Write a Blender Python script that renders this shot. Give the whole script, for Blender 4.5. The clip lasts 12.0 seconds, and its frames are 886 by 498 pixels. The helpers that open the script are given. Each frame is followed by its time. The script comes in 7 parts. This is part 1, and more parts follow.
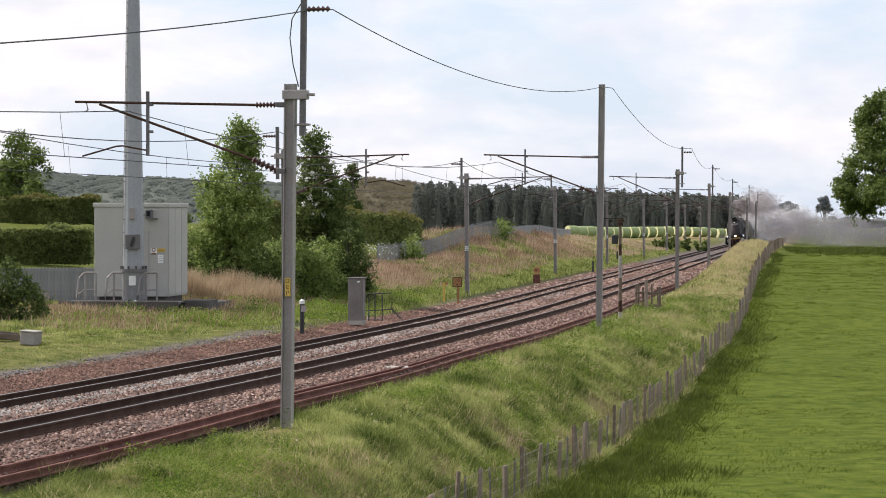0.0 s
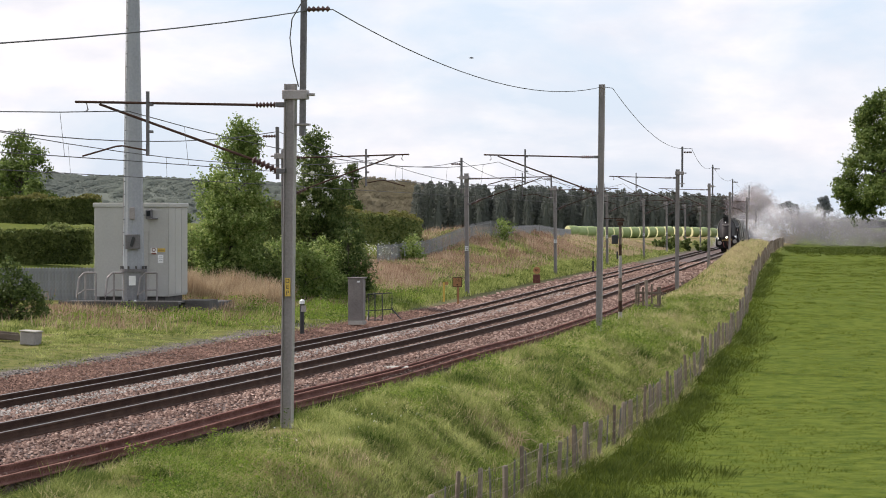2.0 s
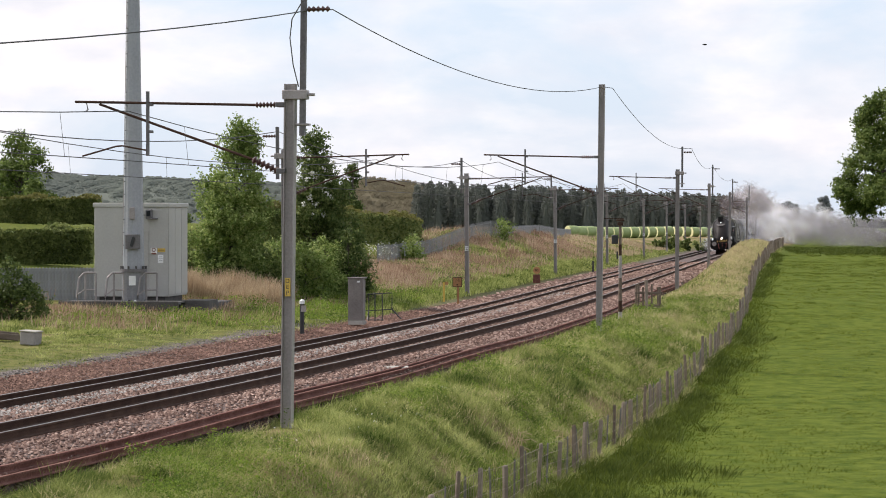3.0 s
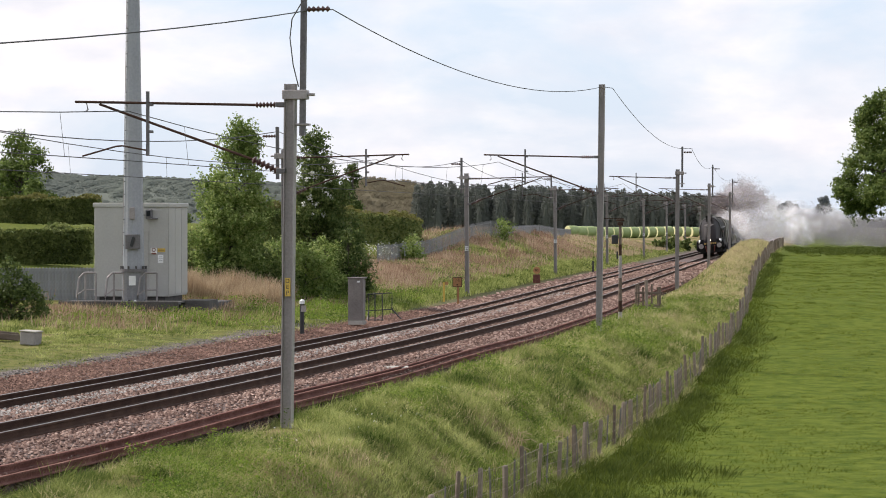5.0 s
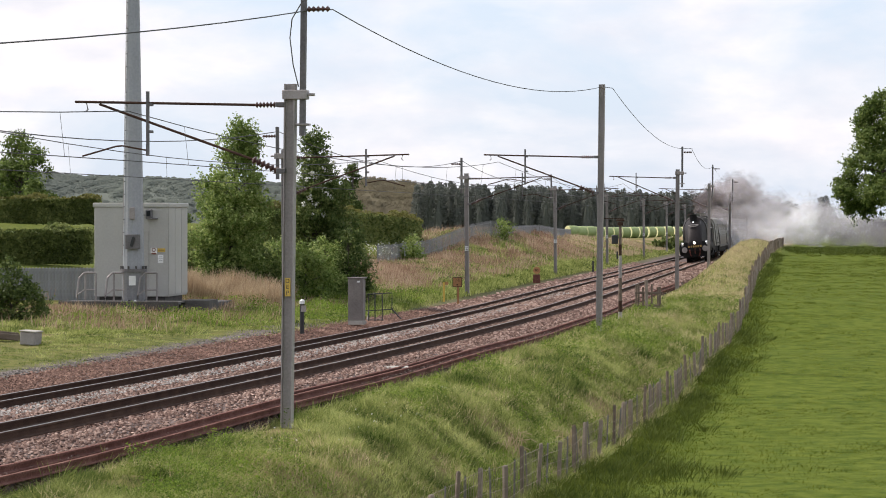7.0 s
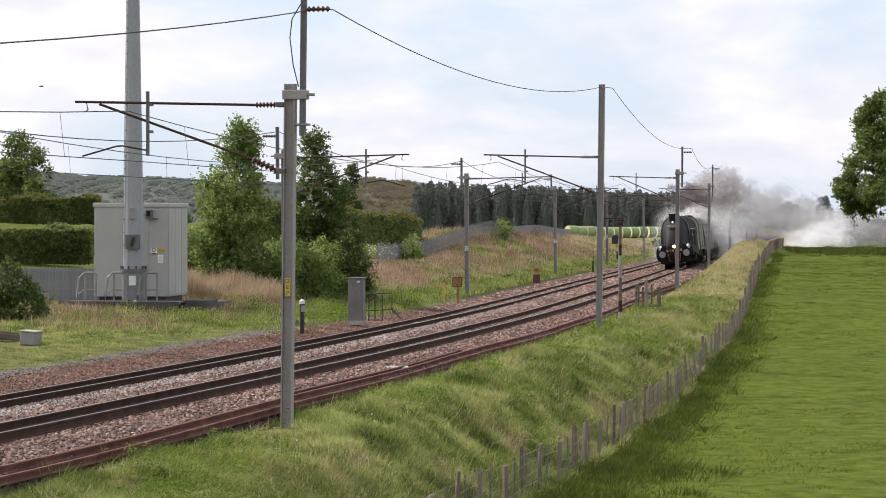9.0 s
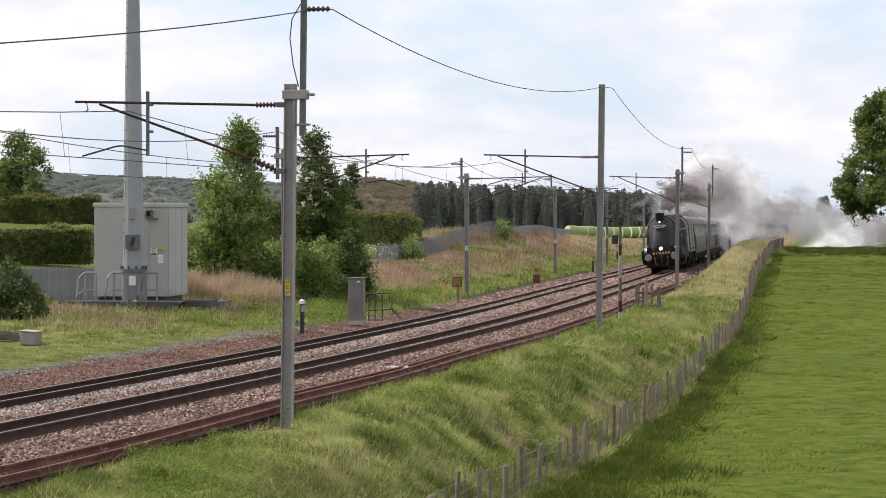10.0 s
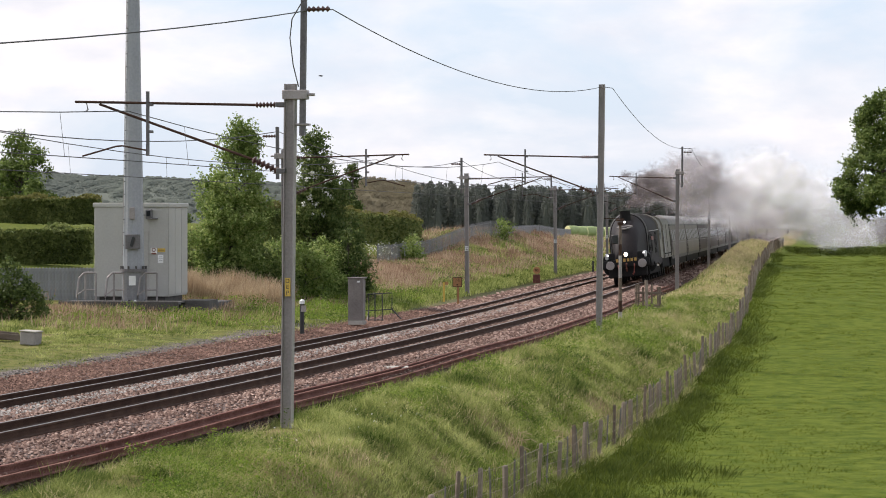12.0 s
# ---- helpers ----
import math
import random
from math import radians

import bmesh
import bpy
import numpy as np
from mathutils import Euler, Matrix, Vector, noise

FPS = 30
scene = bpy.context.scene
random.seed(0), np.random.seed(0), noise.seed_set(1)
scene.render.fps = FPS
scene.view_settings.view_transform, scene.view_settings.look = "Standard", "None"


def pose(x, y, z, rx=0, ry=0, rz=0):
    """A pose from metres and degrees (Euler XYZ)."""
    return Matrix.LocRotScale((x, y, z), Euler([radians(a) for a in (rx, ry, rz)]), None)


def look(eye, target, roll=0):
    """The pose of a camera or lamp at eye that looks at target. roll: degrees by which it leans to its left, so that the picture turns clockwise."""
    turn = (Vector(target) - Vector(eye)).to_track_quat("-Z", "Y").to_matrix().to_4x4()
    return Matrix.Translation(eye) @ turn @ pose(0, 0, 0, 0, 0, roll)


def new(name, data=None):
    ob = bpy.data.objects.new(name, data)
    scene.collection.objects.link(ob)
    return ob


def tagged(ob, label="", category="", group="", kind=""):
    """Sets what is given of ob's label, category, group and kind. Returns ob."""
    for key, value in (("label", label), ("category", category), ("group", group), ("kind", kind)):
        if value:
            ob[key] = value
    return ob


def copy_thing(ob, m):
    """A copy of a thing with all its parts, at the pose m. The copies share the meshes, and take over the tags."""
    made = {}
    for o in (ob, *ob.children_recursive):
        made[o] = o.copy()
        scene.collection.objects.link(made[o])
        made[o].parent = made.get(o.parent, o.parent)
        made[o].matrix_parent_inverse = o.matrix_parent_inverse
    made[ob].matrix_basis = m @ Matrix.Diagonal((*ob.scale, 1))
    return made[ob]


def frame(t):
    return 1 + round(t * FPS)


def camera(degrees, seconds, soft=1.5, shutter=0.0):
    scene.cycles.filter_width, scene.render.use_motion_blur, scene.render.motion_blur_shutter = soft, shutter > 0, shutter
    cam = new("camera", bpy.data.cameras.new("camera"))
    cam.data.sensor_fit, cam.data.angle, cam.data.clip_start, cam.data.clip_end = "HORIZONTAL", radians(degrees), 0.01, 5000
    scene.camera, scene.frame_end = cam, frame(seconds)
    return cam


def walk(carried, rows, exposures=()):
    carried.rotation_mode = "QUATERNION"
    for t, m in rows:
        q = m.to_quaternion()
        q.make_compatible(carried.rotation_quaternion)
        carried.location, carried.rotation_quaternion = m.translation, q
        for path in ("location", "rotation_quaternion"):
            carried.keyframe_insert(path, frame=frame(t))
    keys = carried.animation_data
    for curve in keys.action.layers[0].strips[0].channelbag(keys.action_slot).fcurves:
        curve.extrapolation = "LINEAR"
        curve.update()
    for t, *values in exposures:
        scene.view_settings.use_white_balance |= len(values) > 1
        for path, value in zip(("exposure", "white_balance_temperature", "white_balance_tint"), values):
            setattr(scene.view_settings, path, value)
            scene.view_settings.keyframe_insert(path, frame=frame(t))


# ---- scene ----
cam = camera(18.55, 12.0, soft=0.95)
EYE = 3.4
walk(cam, [(0.0, look((0, 0, EYE), (0, 100, EYE - 0.979))), (12.0, look((0, 0, EYE), (0, 100, EYE - 0.979)))],
     exposures=[(0.0, 0.16, 6720, 15.4), (12.0, 0.16, 6720, 15.4)])

scene.cycles.transparent_max_bounces = 200

# ---- daylight: bright broken cloud, sun high on the far left ----
SUN_AZ, SUN_EL = radians(-62), radians(46)      # azimuth from +Y towards +X
world = bpy.data.worlds.new("World")
scene.world = world
world.use_nodes = True


def build_world():
    t = world.node_tree
    t.nodes.clear()
    link = t.links.new
    out = t.nodes.new("ShaderNodeOutputWorld")
    bg = t.nodes.new("ShaderNodeBackground")
    bg.inputs["Strength"].default_value = 0.10
    sky = t.nodes.new("ShaderNodeTexSky")
    sky.sky_type, sky.sun_disc = "NISHITA", False
    sky.sun_elevation, sky.sun_rotation = SUN_EL, SUN_AZ
    sky.air_density, sky.dust_density = 1.0, 1.6
    pos = t.nodes.new("ShaderNodeTexCoord")
    mp = t.nodes.new("ShaderNodeMapping")
    mp.inputs["Scale"].default_value = (9, 9, 24)
    mp.inputs["Location"].default_value = (1.7, 0.4, 0.3)
    big = t.nodes.new("ShaderNodeTexNoise")
    big.inputs["Scale"].default_value, big.inputs["Detail"].default_value = 1.0, 9
    big.inputs["Roughness"].default_value, big.inputs["Distortion"].default_value = 0.55, 0.25
    ramp = t.nodes.new("ShaderNodeValToRGB")
    ramp.color_ramp.elements[0].position, ramp.color_ramp.elements[0].color = 0.40, (0, 0, 0, 1)
    ramp.color_ramp.elements[1].position, ramp.color_ramp.elements[1].color = 0.62, (1, 1, 1, 1)
    mp2 = t.nodes.new("ShaderNodeMapping")
    mp2.inputs["Scale"].default_value = (26, 26, 60)
    fine = t.nodes.new("ShaderNodeTexNoise")
    fine.inputs["Scale"].default_value, fine.inputs["Detail"].default_value = 1.0, 6
    tone = t.nodes.new("ShaderNodeValToRGB")
    tone.color_ramp.elements[0].position, tone.color_ramp.elements[0].color = 0.33, (7.6, 8.0, 8.7, 1)
    tone.color_ramp.elements[1].position, tone.color_ramp.elements[1].color = 0.62, (9.4, 9.5, 9.65, 1)
    veil = t.nodes.new("ShaderNodeMix")
    veil.data_type = "RGBA"
    veil.inputs["Factor"].default_value = 0.72
    veil.inputs[7].default_value = (7.2, 8.8, 10.6, 1)
    mix = t.nodes.new("ShaderNodeMix")
    mix.data_type = "RGBA"
    link(pos.outputs["Generated"], mp.inputs[0])
    link(pos.outputs["Generated"], mp2.inputs[0])
    link(mp.outputs[0], big.inputs["Vector"])
    link(mp2.outputs[0], fine.inputs["Vector"])
    link(big.outputs["Fac"], ramp.inputs[0])
    link(fine.outputs["Fac"], tone.inputs[0])
    link(sky.outputs[0], veil.inputs[6])
    link(ramp.outputs[0], mix.inputs["Factor"])
    link(veil.outputs[2], mix.inputs[6])
    link(tone.outputs[0], mix.inputs[7])
    link(mix.outputs[2], bg.inputs["Color"])
    link(bg.outputs[0], out.inputs[0])


build_world()
sun = new("sun", bpy.data.lights.new("sun", "SUN"))
sun.data.energy, sun.data.angle, sun.data.color = 4.1, radians(1.5), (1.0, 0.955, 0.89)
SUN_DIR = Vector((math.sin(SUN_AZ) * math.cos(SUN_EL), math.cos(SUN_AZ) * math.cos(SUN_EL), math.sin(SUN_EL)))
sun.matrix_world = look(SUN_DIR * 50, (0, 0, 0))


# ---- materials ----
def surface(name, c1, c2, rough=0.8, metal=0.0, scale=3.0, fine=30.0, bump=0.2, c3=None, spec=0.5, world_space=False):
    """A painted, rusted, concrete or timber surface: broad stains, fine grain, relief."""
    m = bpy.data.materials.new(name)
    m.use_nodes = True
    t = m.node_tree
    link = t.links.new
    b = t.nodes["Principled BSDF"]
    b.inputs["Roughness"].default_value, b.inputs["Metallic"].default_value = rough, metal
    b.inputs["Specular IOR Level"].default_value = spec
    if world_space:
        src = t.nodes.new("ShaderNodeNewGeometry").outputs["Position"]
    else:
        src = t.nodes.new("ShaderNodeTexCoord").outputs["Object"]
    n1, n2 = t.nodes.new("ShaderNodeTexNoise"), t.nodes.new("ShaderNodeTexNoise")
    n1.inputs["Scale"].default_value, n1.inputs["Detail"].default_value = scale, 5
    n2.inputs["Scale"].default_value, n2.inputs["Detail"].default_value = fine, 4
    link(src, n1.inputs["Vector"])
    link(src, n2.inputs["Vector"])
    r = t.nodes.new("ShaderNodeValToRGB")
    r.color_ramp.elements[0].position, r.color_ramp.elements[0].color = 0.33, (*c1, 1)
    r.color_ramp.elements[1].position, r.color_ramp.elements[1].color = 0.67, (*c2, 1)
    if c3:
        e = r.color_ramp.elements.new(0.5)
        e.color = (*c3, 1)
    mixer = t.nodes.new("ShaderNodeMath")
    mixer.operation = "MULTIPLY_ADD"
    mixer.inputs[1].default_value, mixer.inputs[2].default_value = 0.45, 0.0
    add = t.nodes.new("ShaderNodeMath")
    add.operation = "MULTIPLY_ADD"
    add.inputs[1].default_value = 0.55
    link(n2.outputs["Fac"], mixer.inputs[0])
    link(n1.outputs["Fac"], add.inputs[0])
    link(mixer.outputs[0], add.inputs[2])
    link(add.outputs[0], r.inputs[0])
    info = t.nodes.new("ShaderNodeObjectInfo")
    hsv = t.nodes.new("ShaderNodeHueSaturation")
    val = t.nodes.new("ShaderNodeMath")
    val.operation = "MULTIPLY_ADD"
    val.inputs[1].default_value, val.inputs[2].default_value = 0.18, 0.91
    link(info.outputs["Random"], val.inputs[0])
    link(val.outputs[0], hsv.inputs["Value"])
    link(r.outputs[0], hsv.inputs["Color"])
    link(hsv.outputs[0], b.inputs["Base Color"])
    if bump:
        bp = t.nodes.new("ShaderNodeBump")
        bp.inputs["Strength"].default_value, bp.inputs["Distance"].default_value = bump, 0.02
        link(add.outputs[0], bp.inputs["Height"])
        link(bp.outputs[0], b.inputs["Normal"])
    return m


def leafy(name, c1, c2, through_light=0.3, rough=0.55, c3=None, size=0.35, weight=0.9):
    """Leaves, blades, stones or flakes that differ one by one."""
    m = bpy.data.materials.new(name)
    m.use_nodes = True
    t = m.node_tree
    link = t.links.new
    b = t.nodes["Principled BSDF"]
    b.inputs["Roughness"].default_value = rough
    b.inputs["Specular IOR Level"].default_value = 0.12
    g = t.nodes.new("ShaderNodeNewGeometry")
    r = t.nodes.new("ShaderNodeValToRGB")
    r.color_ramp.elements[0].color, r.color_ramp.elements[1].color = (*c1, 1), (*c2, 1)
    if c3:
        e = r.color_ramp.elements.new(0.5)
        e.color = (*c3, 1)
    n = t.nodes.new("ShaderNodeTexNoise")
    n.inputs["Scale"].default_value, n.inputs["Detail"].default_value = size, 4
    a = t.nodes.new("ShaderNodeMath")
    a.operation = "MULTIPLY_ADD"
    a.inputs[1].default_value = 0.6
    o = t.nodes.new("ShaderNodeMath")
    o.operation = "MULTIPLY_ADD"
    o.inputs[1].default_value, o.inputs[2].default_value = weight, 0.2 - weight / 2
    link(g.outputs["Position"], n.inputs["Vector"])
    link(n.outputs["Fac"], o.inputs[0])
    link(g.outputs["Random Per Island"], a.inputs[0])
    link(o.outputs[0], a.inputs[2])
    link(a.outputs[0], r.inputs[0])
    link(r.outputs[0], b.inputs["Base Color"])
    if through_light:
        tr = t.nodes.new("ShaderNodeBsdfTranslucent")
        mx = t.nodes.new("ShaderNodeMixShader")
        mx.inputs[0].default_value = through_light
        link(r.outputs[0], tr.inputs["Color"])
        link(b.outputs[0], mx.inputs[1])
        link(tr.outputs[0], mx.inputs[2])
        link(mx.outputs[0], t.nodes["Material Output"].inputs["Surface"])
    return m


def vapour(name, c1, c2, through_light, peak):
    """Soft flakes of smoke, each letting most of the light pass."""
    m = leafy(name, c1, c2, through_light, 1.0)
    t = m.node_tree
    out = t.nodes["Material Output"]
    solid = out.inputs["Surface"].links[0].from_socket
    clear_ = t.nodes.new("ShaderNodeBsdfTransparent")
    mx = t.nodes.new("ShaderNodeMixShader")
    thick = t.nodes.new("ShaderNodeAttribute")
    thick.attribute_name = "thickness"
    soft = t.nodes.new("ShaderNodeMapRange")
    soft.interpolation_type = "SMOOTHSTEP"
    soft.inputs["To Max"].default_value = peak
    t.links.new(thick.outputs["Fac"], soft.inputs["Value"])
    t.links.new(soft.outputs["Result"], mx.inputs[0])
    t.links.new(clear_.outputs[0], mx.inputs[1])
    t.links.new(solid, mx.inputs[2])
    t.links.new(mx.outputs[0], out.inputs["Surface"])
    return m


def glowing(name, colour, strength):
    m = bpy.data.materials.new(name)
    m.use_nodes = True
    b = m.node_tree.nodes["Principled BSDF"]
    b.inputs["Base Color"].default_value = (*colour, 1)
    b.inputs["Emission Color"].default_value = (*colour, 1)
    b.inputs["Emission Strength"].default_value = strength
    return m


def ground_material():
    m = bpy.data.materials.new("grassland")
    m.use_nodes = True
    t = m.node_tree
    link = t.links.new
    b = t.nodes["Principled BSDF"]
    b.inputs["Roughness"].default_value, b.inputs["Specular IOR Level"].default_value = 0.95, 0.03
    g = t.nodes.new("ShaderNodeNewGeometry")
    at = t.nodes.new("ShaderNodeAttribute")
    at.attribute_name = "cover"
    sep = t.nodes.new("ShaderNodeSeparateColor")
    link(at.outputs["Color"], sep.inputs[0])

    def noise_ramp(scale, c1, c2, lo=0.35, hi=0.65):
        n = t.nodes.new("ShaderNodeTexNoise")
        n.inputs["Scale"].default_value, n.inputs["Detail"].default_value = scale, 6
        n.inputs["Roughness"].default_value = 0.65
        r = t.nodes.new("ShaderNodeValToRGB")
        r.color_ramp.elements[0].position, r.color_ramp.elements[0].color = lo, (*c1, 1)
        r.color_ramp.elements[1].position, r.color_ramp.elements[1].color = hi, (*c2, 1)
        link(g.outputs["Position"], n.inputs["Vector"])
        link(n.outputs["Fac"], r.inputs[0])
        return r.outputs[0], n.outputs["Fac"]

    verge, h1 = noise_ramp(2.2, (0.06, 0.08, 0.02), (0.175, 0.165, 0.06), 0.38, 0.64)
    straw, _ = noise_ramp(1.3, (0.19, 0.13, 0.07), (0.36, 0.28, 0.16))
    pasture, h2 = noise_ramp(1.8, (0.047, 0.075, 0.010), (0.110, 0.135, 0.022), 0.34, 0.64)
    soil, h3 = noise_ramp(9.0, (0.06, 0.05, 0.045), (0.22, 0.19, 0.17))

    def over(fac, a, bb):
        mx = t.nodes.new("ShaderNodeMix")
        mx.data_type = "RGBA"
        link(fac, mx.inputs["Factor"])
        link(a, mx.inputs[6])
        link(bb, mx.inputs[7])
        return mx.outputs[2]

    c = over(sep.outputs[0], verge, straw)
    c = over(sep.outputs[1], c, pasture)
    c = over(sep.outputs[2], c, soil)
    link(c, b.inputs["Base Color"])
    bp = t.nodes.new("ShaderNodeBump")
    bp.inputs["Strength"].default_value, bp.inputs["Distance"].default_value = 0.5, 0.06
    n = t.nodes.new("ShaderNodeTexNoise")
    n.inputs["Scale"].default_value, n.inputs["Detail"].default_value = 6.0, 6
    link(g.outputs["Position"], n.inputs["Vector"])
    link(n.outputs["Fac"], bp.inputs["Height"])
    link(bp.outputs[0], b.inputs["Normal"])
    return m


GALV = surface("galvanised_steel", (0.235, 0.212, 0.20), (0.345, 0.315, 0.30), 0.6, 0.15, 1.5, 24, 0.08)
GALV_DARK = surface("weathered_steel", (0.10, 0.095, 0.095), (0.19, 0.18, 0.18), 0.6, 0.3, 2.0, 24, 0.1)
MAST_GREY = surface("mast_paint", (0.235, 0.245, 0.26), (0.325, 0.335, 0.35), 0.5, 0.25, 0.6, 12, 0.03)
STUB_GREY = surface("dull_zinc", (0.15, 0.15, 0.155), (0.26, 0.26, 0.265), 0.5, 0.35, 1.2, 18, 0.06)
RAIL_SIDE = surface("rail_rust", (0.038, 0.021, 0.015), (0.088, 0.052, 0.037), 0.9, 0.0, 2.0, 40, 0.2, spec=0.15)
RAIL_TOP = surface("rail_polished", (0.13, 0.115, 0.105), (0.20, 0.18, 0.165), 0.5, 0.4, 4.0, 40, 0.03)
RUST = surface("rusty_iron", (0.075, 0.028, 0.021), (0.20, 0.10, 0.078), 0.9, 0.0, 1.5, 22, 0.3, (0.125, 0.052, 0.040), spec=0.2)
INSUL = surface("brown_porcelain", (0.06, 0.028, 0.022), (0.10, 0.05, 0.04), 0.3, 0.0, 5, 30, 0.0)
WIRE = surface("copper_wire", (0.05, 0.05, 0.052), (0.085, 0.08, 0.08), 0.6, 0.5, 4, 30, 0.0)
CABINET_GREY = surface("dull_cabinet_grey", (0.125, 0.108, 0.098), (0.225, 0.20, 0.182), 0.6, 0.1, 2, 20, 0.08)
CABIN = surface("grey_cabin_paint", (0.36, 0.35, 0.32), (0.43, 0.42, 0.385), 0.5, 0.0, 0.8, 14, 0.03)
CABIN_DARK = surface("dark_steel_base", (0.052, 0.047, 0.044), (0.105, 0.097, 0.09), 0.7, 0.2, 2, 20, 0.1)
CONCRETE = surface("weathered_concrete", (0.27, 0.25, 0.22), (0.45, 0.43, 0.38), 0.9, 0.0, 3, 40, 0.25)
TIMBER = surface("grey_timber", (0.09, 0.066, 0.048), (0.21, 0.16, 0.12), 0.9, 0.0, 4, 50, 0.35)
POST_GREY = surface("weathered_post", (0.15, 0.118, 0.09), (0.32, 0.26, 0.205), 0.9, 0.0, 3, 40, 0.25)
SLEEPER = surface("concrete_sleeper", (0.11, 0.085, 0.072), (0.19, 0.155, 0.135), 0.9, 0.0, 3, 30, 0.25)
PALISADE = surface("palisade_steel", (0.17, 0.175, 0.18), (0.29, 0.295, 0.305), 0.55, 0.3, 1.2, 14, 0.08)
WHITE = surface("white_paint", (0.68, 0.68, 0.66), (0.82, 0.82, 0.80), 0.6, 0.0, 4, 30, 0.05)
YELLOW = surface("faded_yellow", (0.55, 0.36, 0.06), (0.68, 0.46, 0.10), 0.6, 0.0, 4, 30, 0.05)
SIGN_BROWN = surface("rusty_sign", (0.25, 0.115, 0.045), (0.40, 0.21, 0.09), 0.8, 0.0, 5, 30, 0.2)
BLACK = surface("black_paint", (0.012, 0.012, 0.013), (0.03, 0.03, 0.03), 0.5, 0.0, 4, 30, 0.05)
LOCO = surface("wartime_grey_paint", (0.017, 0.0135, 0.0135), (0.027, 0.022, 0.022), 0.6, 0.0, 0.8, 12, 0.02, spec=0.13)
LOCO_SIDE = surface("dark_grey_casing", (0.020, 0.018, 0.017), (0.034, 0.031, 0.029), 0.65, 0.0, 0.9, 12, 0.02, spec=0.15)
LOCO_BLACK = surface("sooty_black", (0.010, 0.010, 0.011), (0.026, 0.024, 0.023), 0.8, 0.0, 2, 20, 0.1, spec=0.12)
COACH = surface("dull_maroon_paint", (0.04, 0.028, 0.028), (0.06, 0.042, 0.04), 0.6, 0.0, 0.8, 12, 0.02, spec=0.25)
TENDER_SIDE = surface("pale_grey_side", (0.15, 0.138, 0.112), (0.225, 0.208, 0.17), 0.5, 0.0, 0.9, 12, 0.02, spec=0.3)
COACH_PALE = surface("pale_cream_side", (0.115, 0.104, 0.086), (0.168, 0.153, 0.127), 0.55, 0.0, 0.9, 12, 0.02, spec=0.3)
COACH_ROOF = surface("coach_roof_grey", (0.17, 0.165, 0.16), (0.27, 0.26, 0.25), 0.6, 0.0, 0.8, 12, 0.05)
STEEL = surface("bright_steel", (0.42, 0.42, 0.43), (0.58, 0.58, 0.58), 0.35, 0.8, 4, 30, 0.02)
GLASS = surface("dark_glass", (0.012, 0.014, 0.016), (0.02, 0.022, 0.025), 0.3, 0.0, 1, 5, 0.0, spec=0.12)
# reflected sky and hillside are put into this glass colour as a lighter grey
COACH_GLASS = surface("reflection_grey_glass", (0.05, 0.05, 0.048), (0.08, 0.08, 0.076), 0.3, 0.0, 1, 5, 0.0, spec=0.2)
BRASS = surface("gilt_numerals", (0.34, 0.20, 0.05), (0.46, 0.29, 0.08), 0.5, 0.2, 5, 30, 0.0)
BUFFER_RED = surface("dull_red_paint", (0.16, 0.035, 0.025), (0.24, 0.06, 0.04), 0.5, 0.0, 3, 20, 0.05)
BARK = surface("bark", (0.045, 0.036, 0.028), (0.12, 0.10, 0.08), 0.95, 0.0, 6, 40, 0.5)
LAMP_GLOW = glowing("lamp_glow", (1.0, 0.80, 0.58), 7.0)
LAMP_WHITE = glowing("lamp_white", (0.95, 0.97, 1.0), 1.3)

STONE_MAT = leafy("ballast_stone", (0.048, 0.029, 0.024), (0.48, 0.355, 0.295), 0.0, 0.9, (0.165, 0.103, 0.083), 0.35, 0.5)
STONE_BROWN = leafy("rusty_ballast", (0.05, 0.028, 0.022), (0.34, 0.215, 0.165), 0.0, 0.9, (0.15, 0.088, 0.068), 0.35, 0.8)
STONE_CESS = leafy("grey_chippings", (0.065, 0.058, 0.054), (0.27, 0.245, 0.225), 0.0, 0.9, (0.145, 0.128, 0.117))
STONE_PALE = leafy("fresh_ballast", (0.16, 0.15, 0.14), (0.46, 0.44, 0.41), 0.0, 0.9, (0.29, 0.27, 0.25))
BALLAST = surface("ballast_bed", (0.030, 0.019, 0.017), (0.20, 0.14, 0.12), 0.95, 0.0, 0.7, 16, 1.0, (0.085, 0.056, 0.048), world_space=True)
GRASS = leafy("grass_blades", (0.028, 0.062, 0.008), (0.50, 0.52, 0.20), 0.5, 0.6, (0.222, 0.262, 0.07), 0.9, 2.3)
TUSSOCK = leafy("dark_tussock", (0.034, 0.057, 0.010), (0.125, 0.152, 0.029), 0.35, 0.7, None, 1.2, 1.5)
LONG_PASTURE = leafy("long_pasture_grass", (0.058, 0.090, 0.012), (0.175, 0.205, 0.034), 0.4, 0.7, None, 1.0, 1.3)
PASTURE = leafy("pasture_blades", (0.050, 0.080, 0.007), (0.185, 0.205, 0.03), 0.4, 0.7, None, 2.0, 1.5)
STRAW = leafy("dry_grass", (0.28, 0.19, 0.12), (0.66, 0.56, 0.38), 0.4, 0.7, (0.46, 0.35, 0.23))
REED = leafy("dead_reed_grass", (0.17, 0.10, 0.07), (0.60, 0.47, 0.34), 0.4, 0.7, (0.36, 0.245, 0.17), 0.5, 1.7)
BANK_STRAW = leafy("yellow_bank_grass", (0.26, 0.23, 0.10), (0.72, 0.62, 0.38), 0.45, 0.7, (0.50, 0.42, 0.23), 0.8, 1.6)
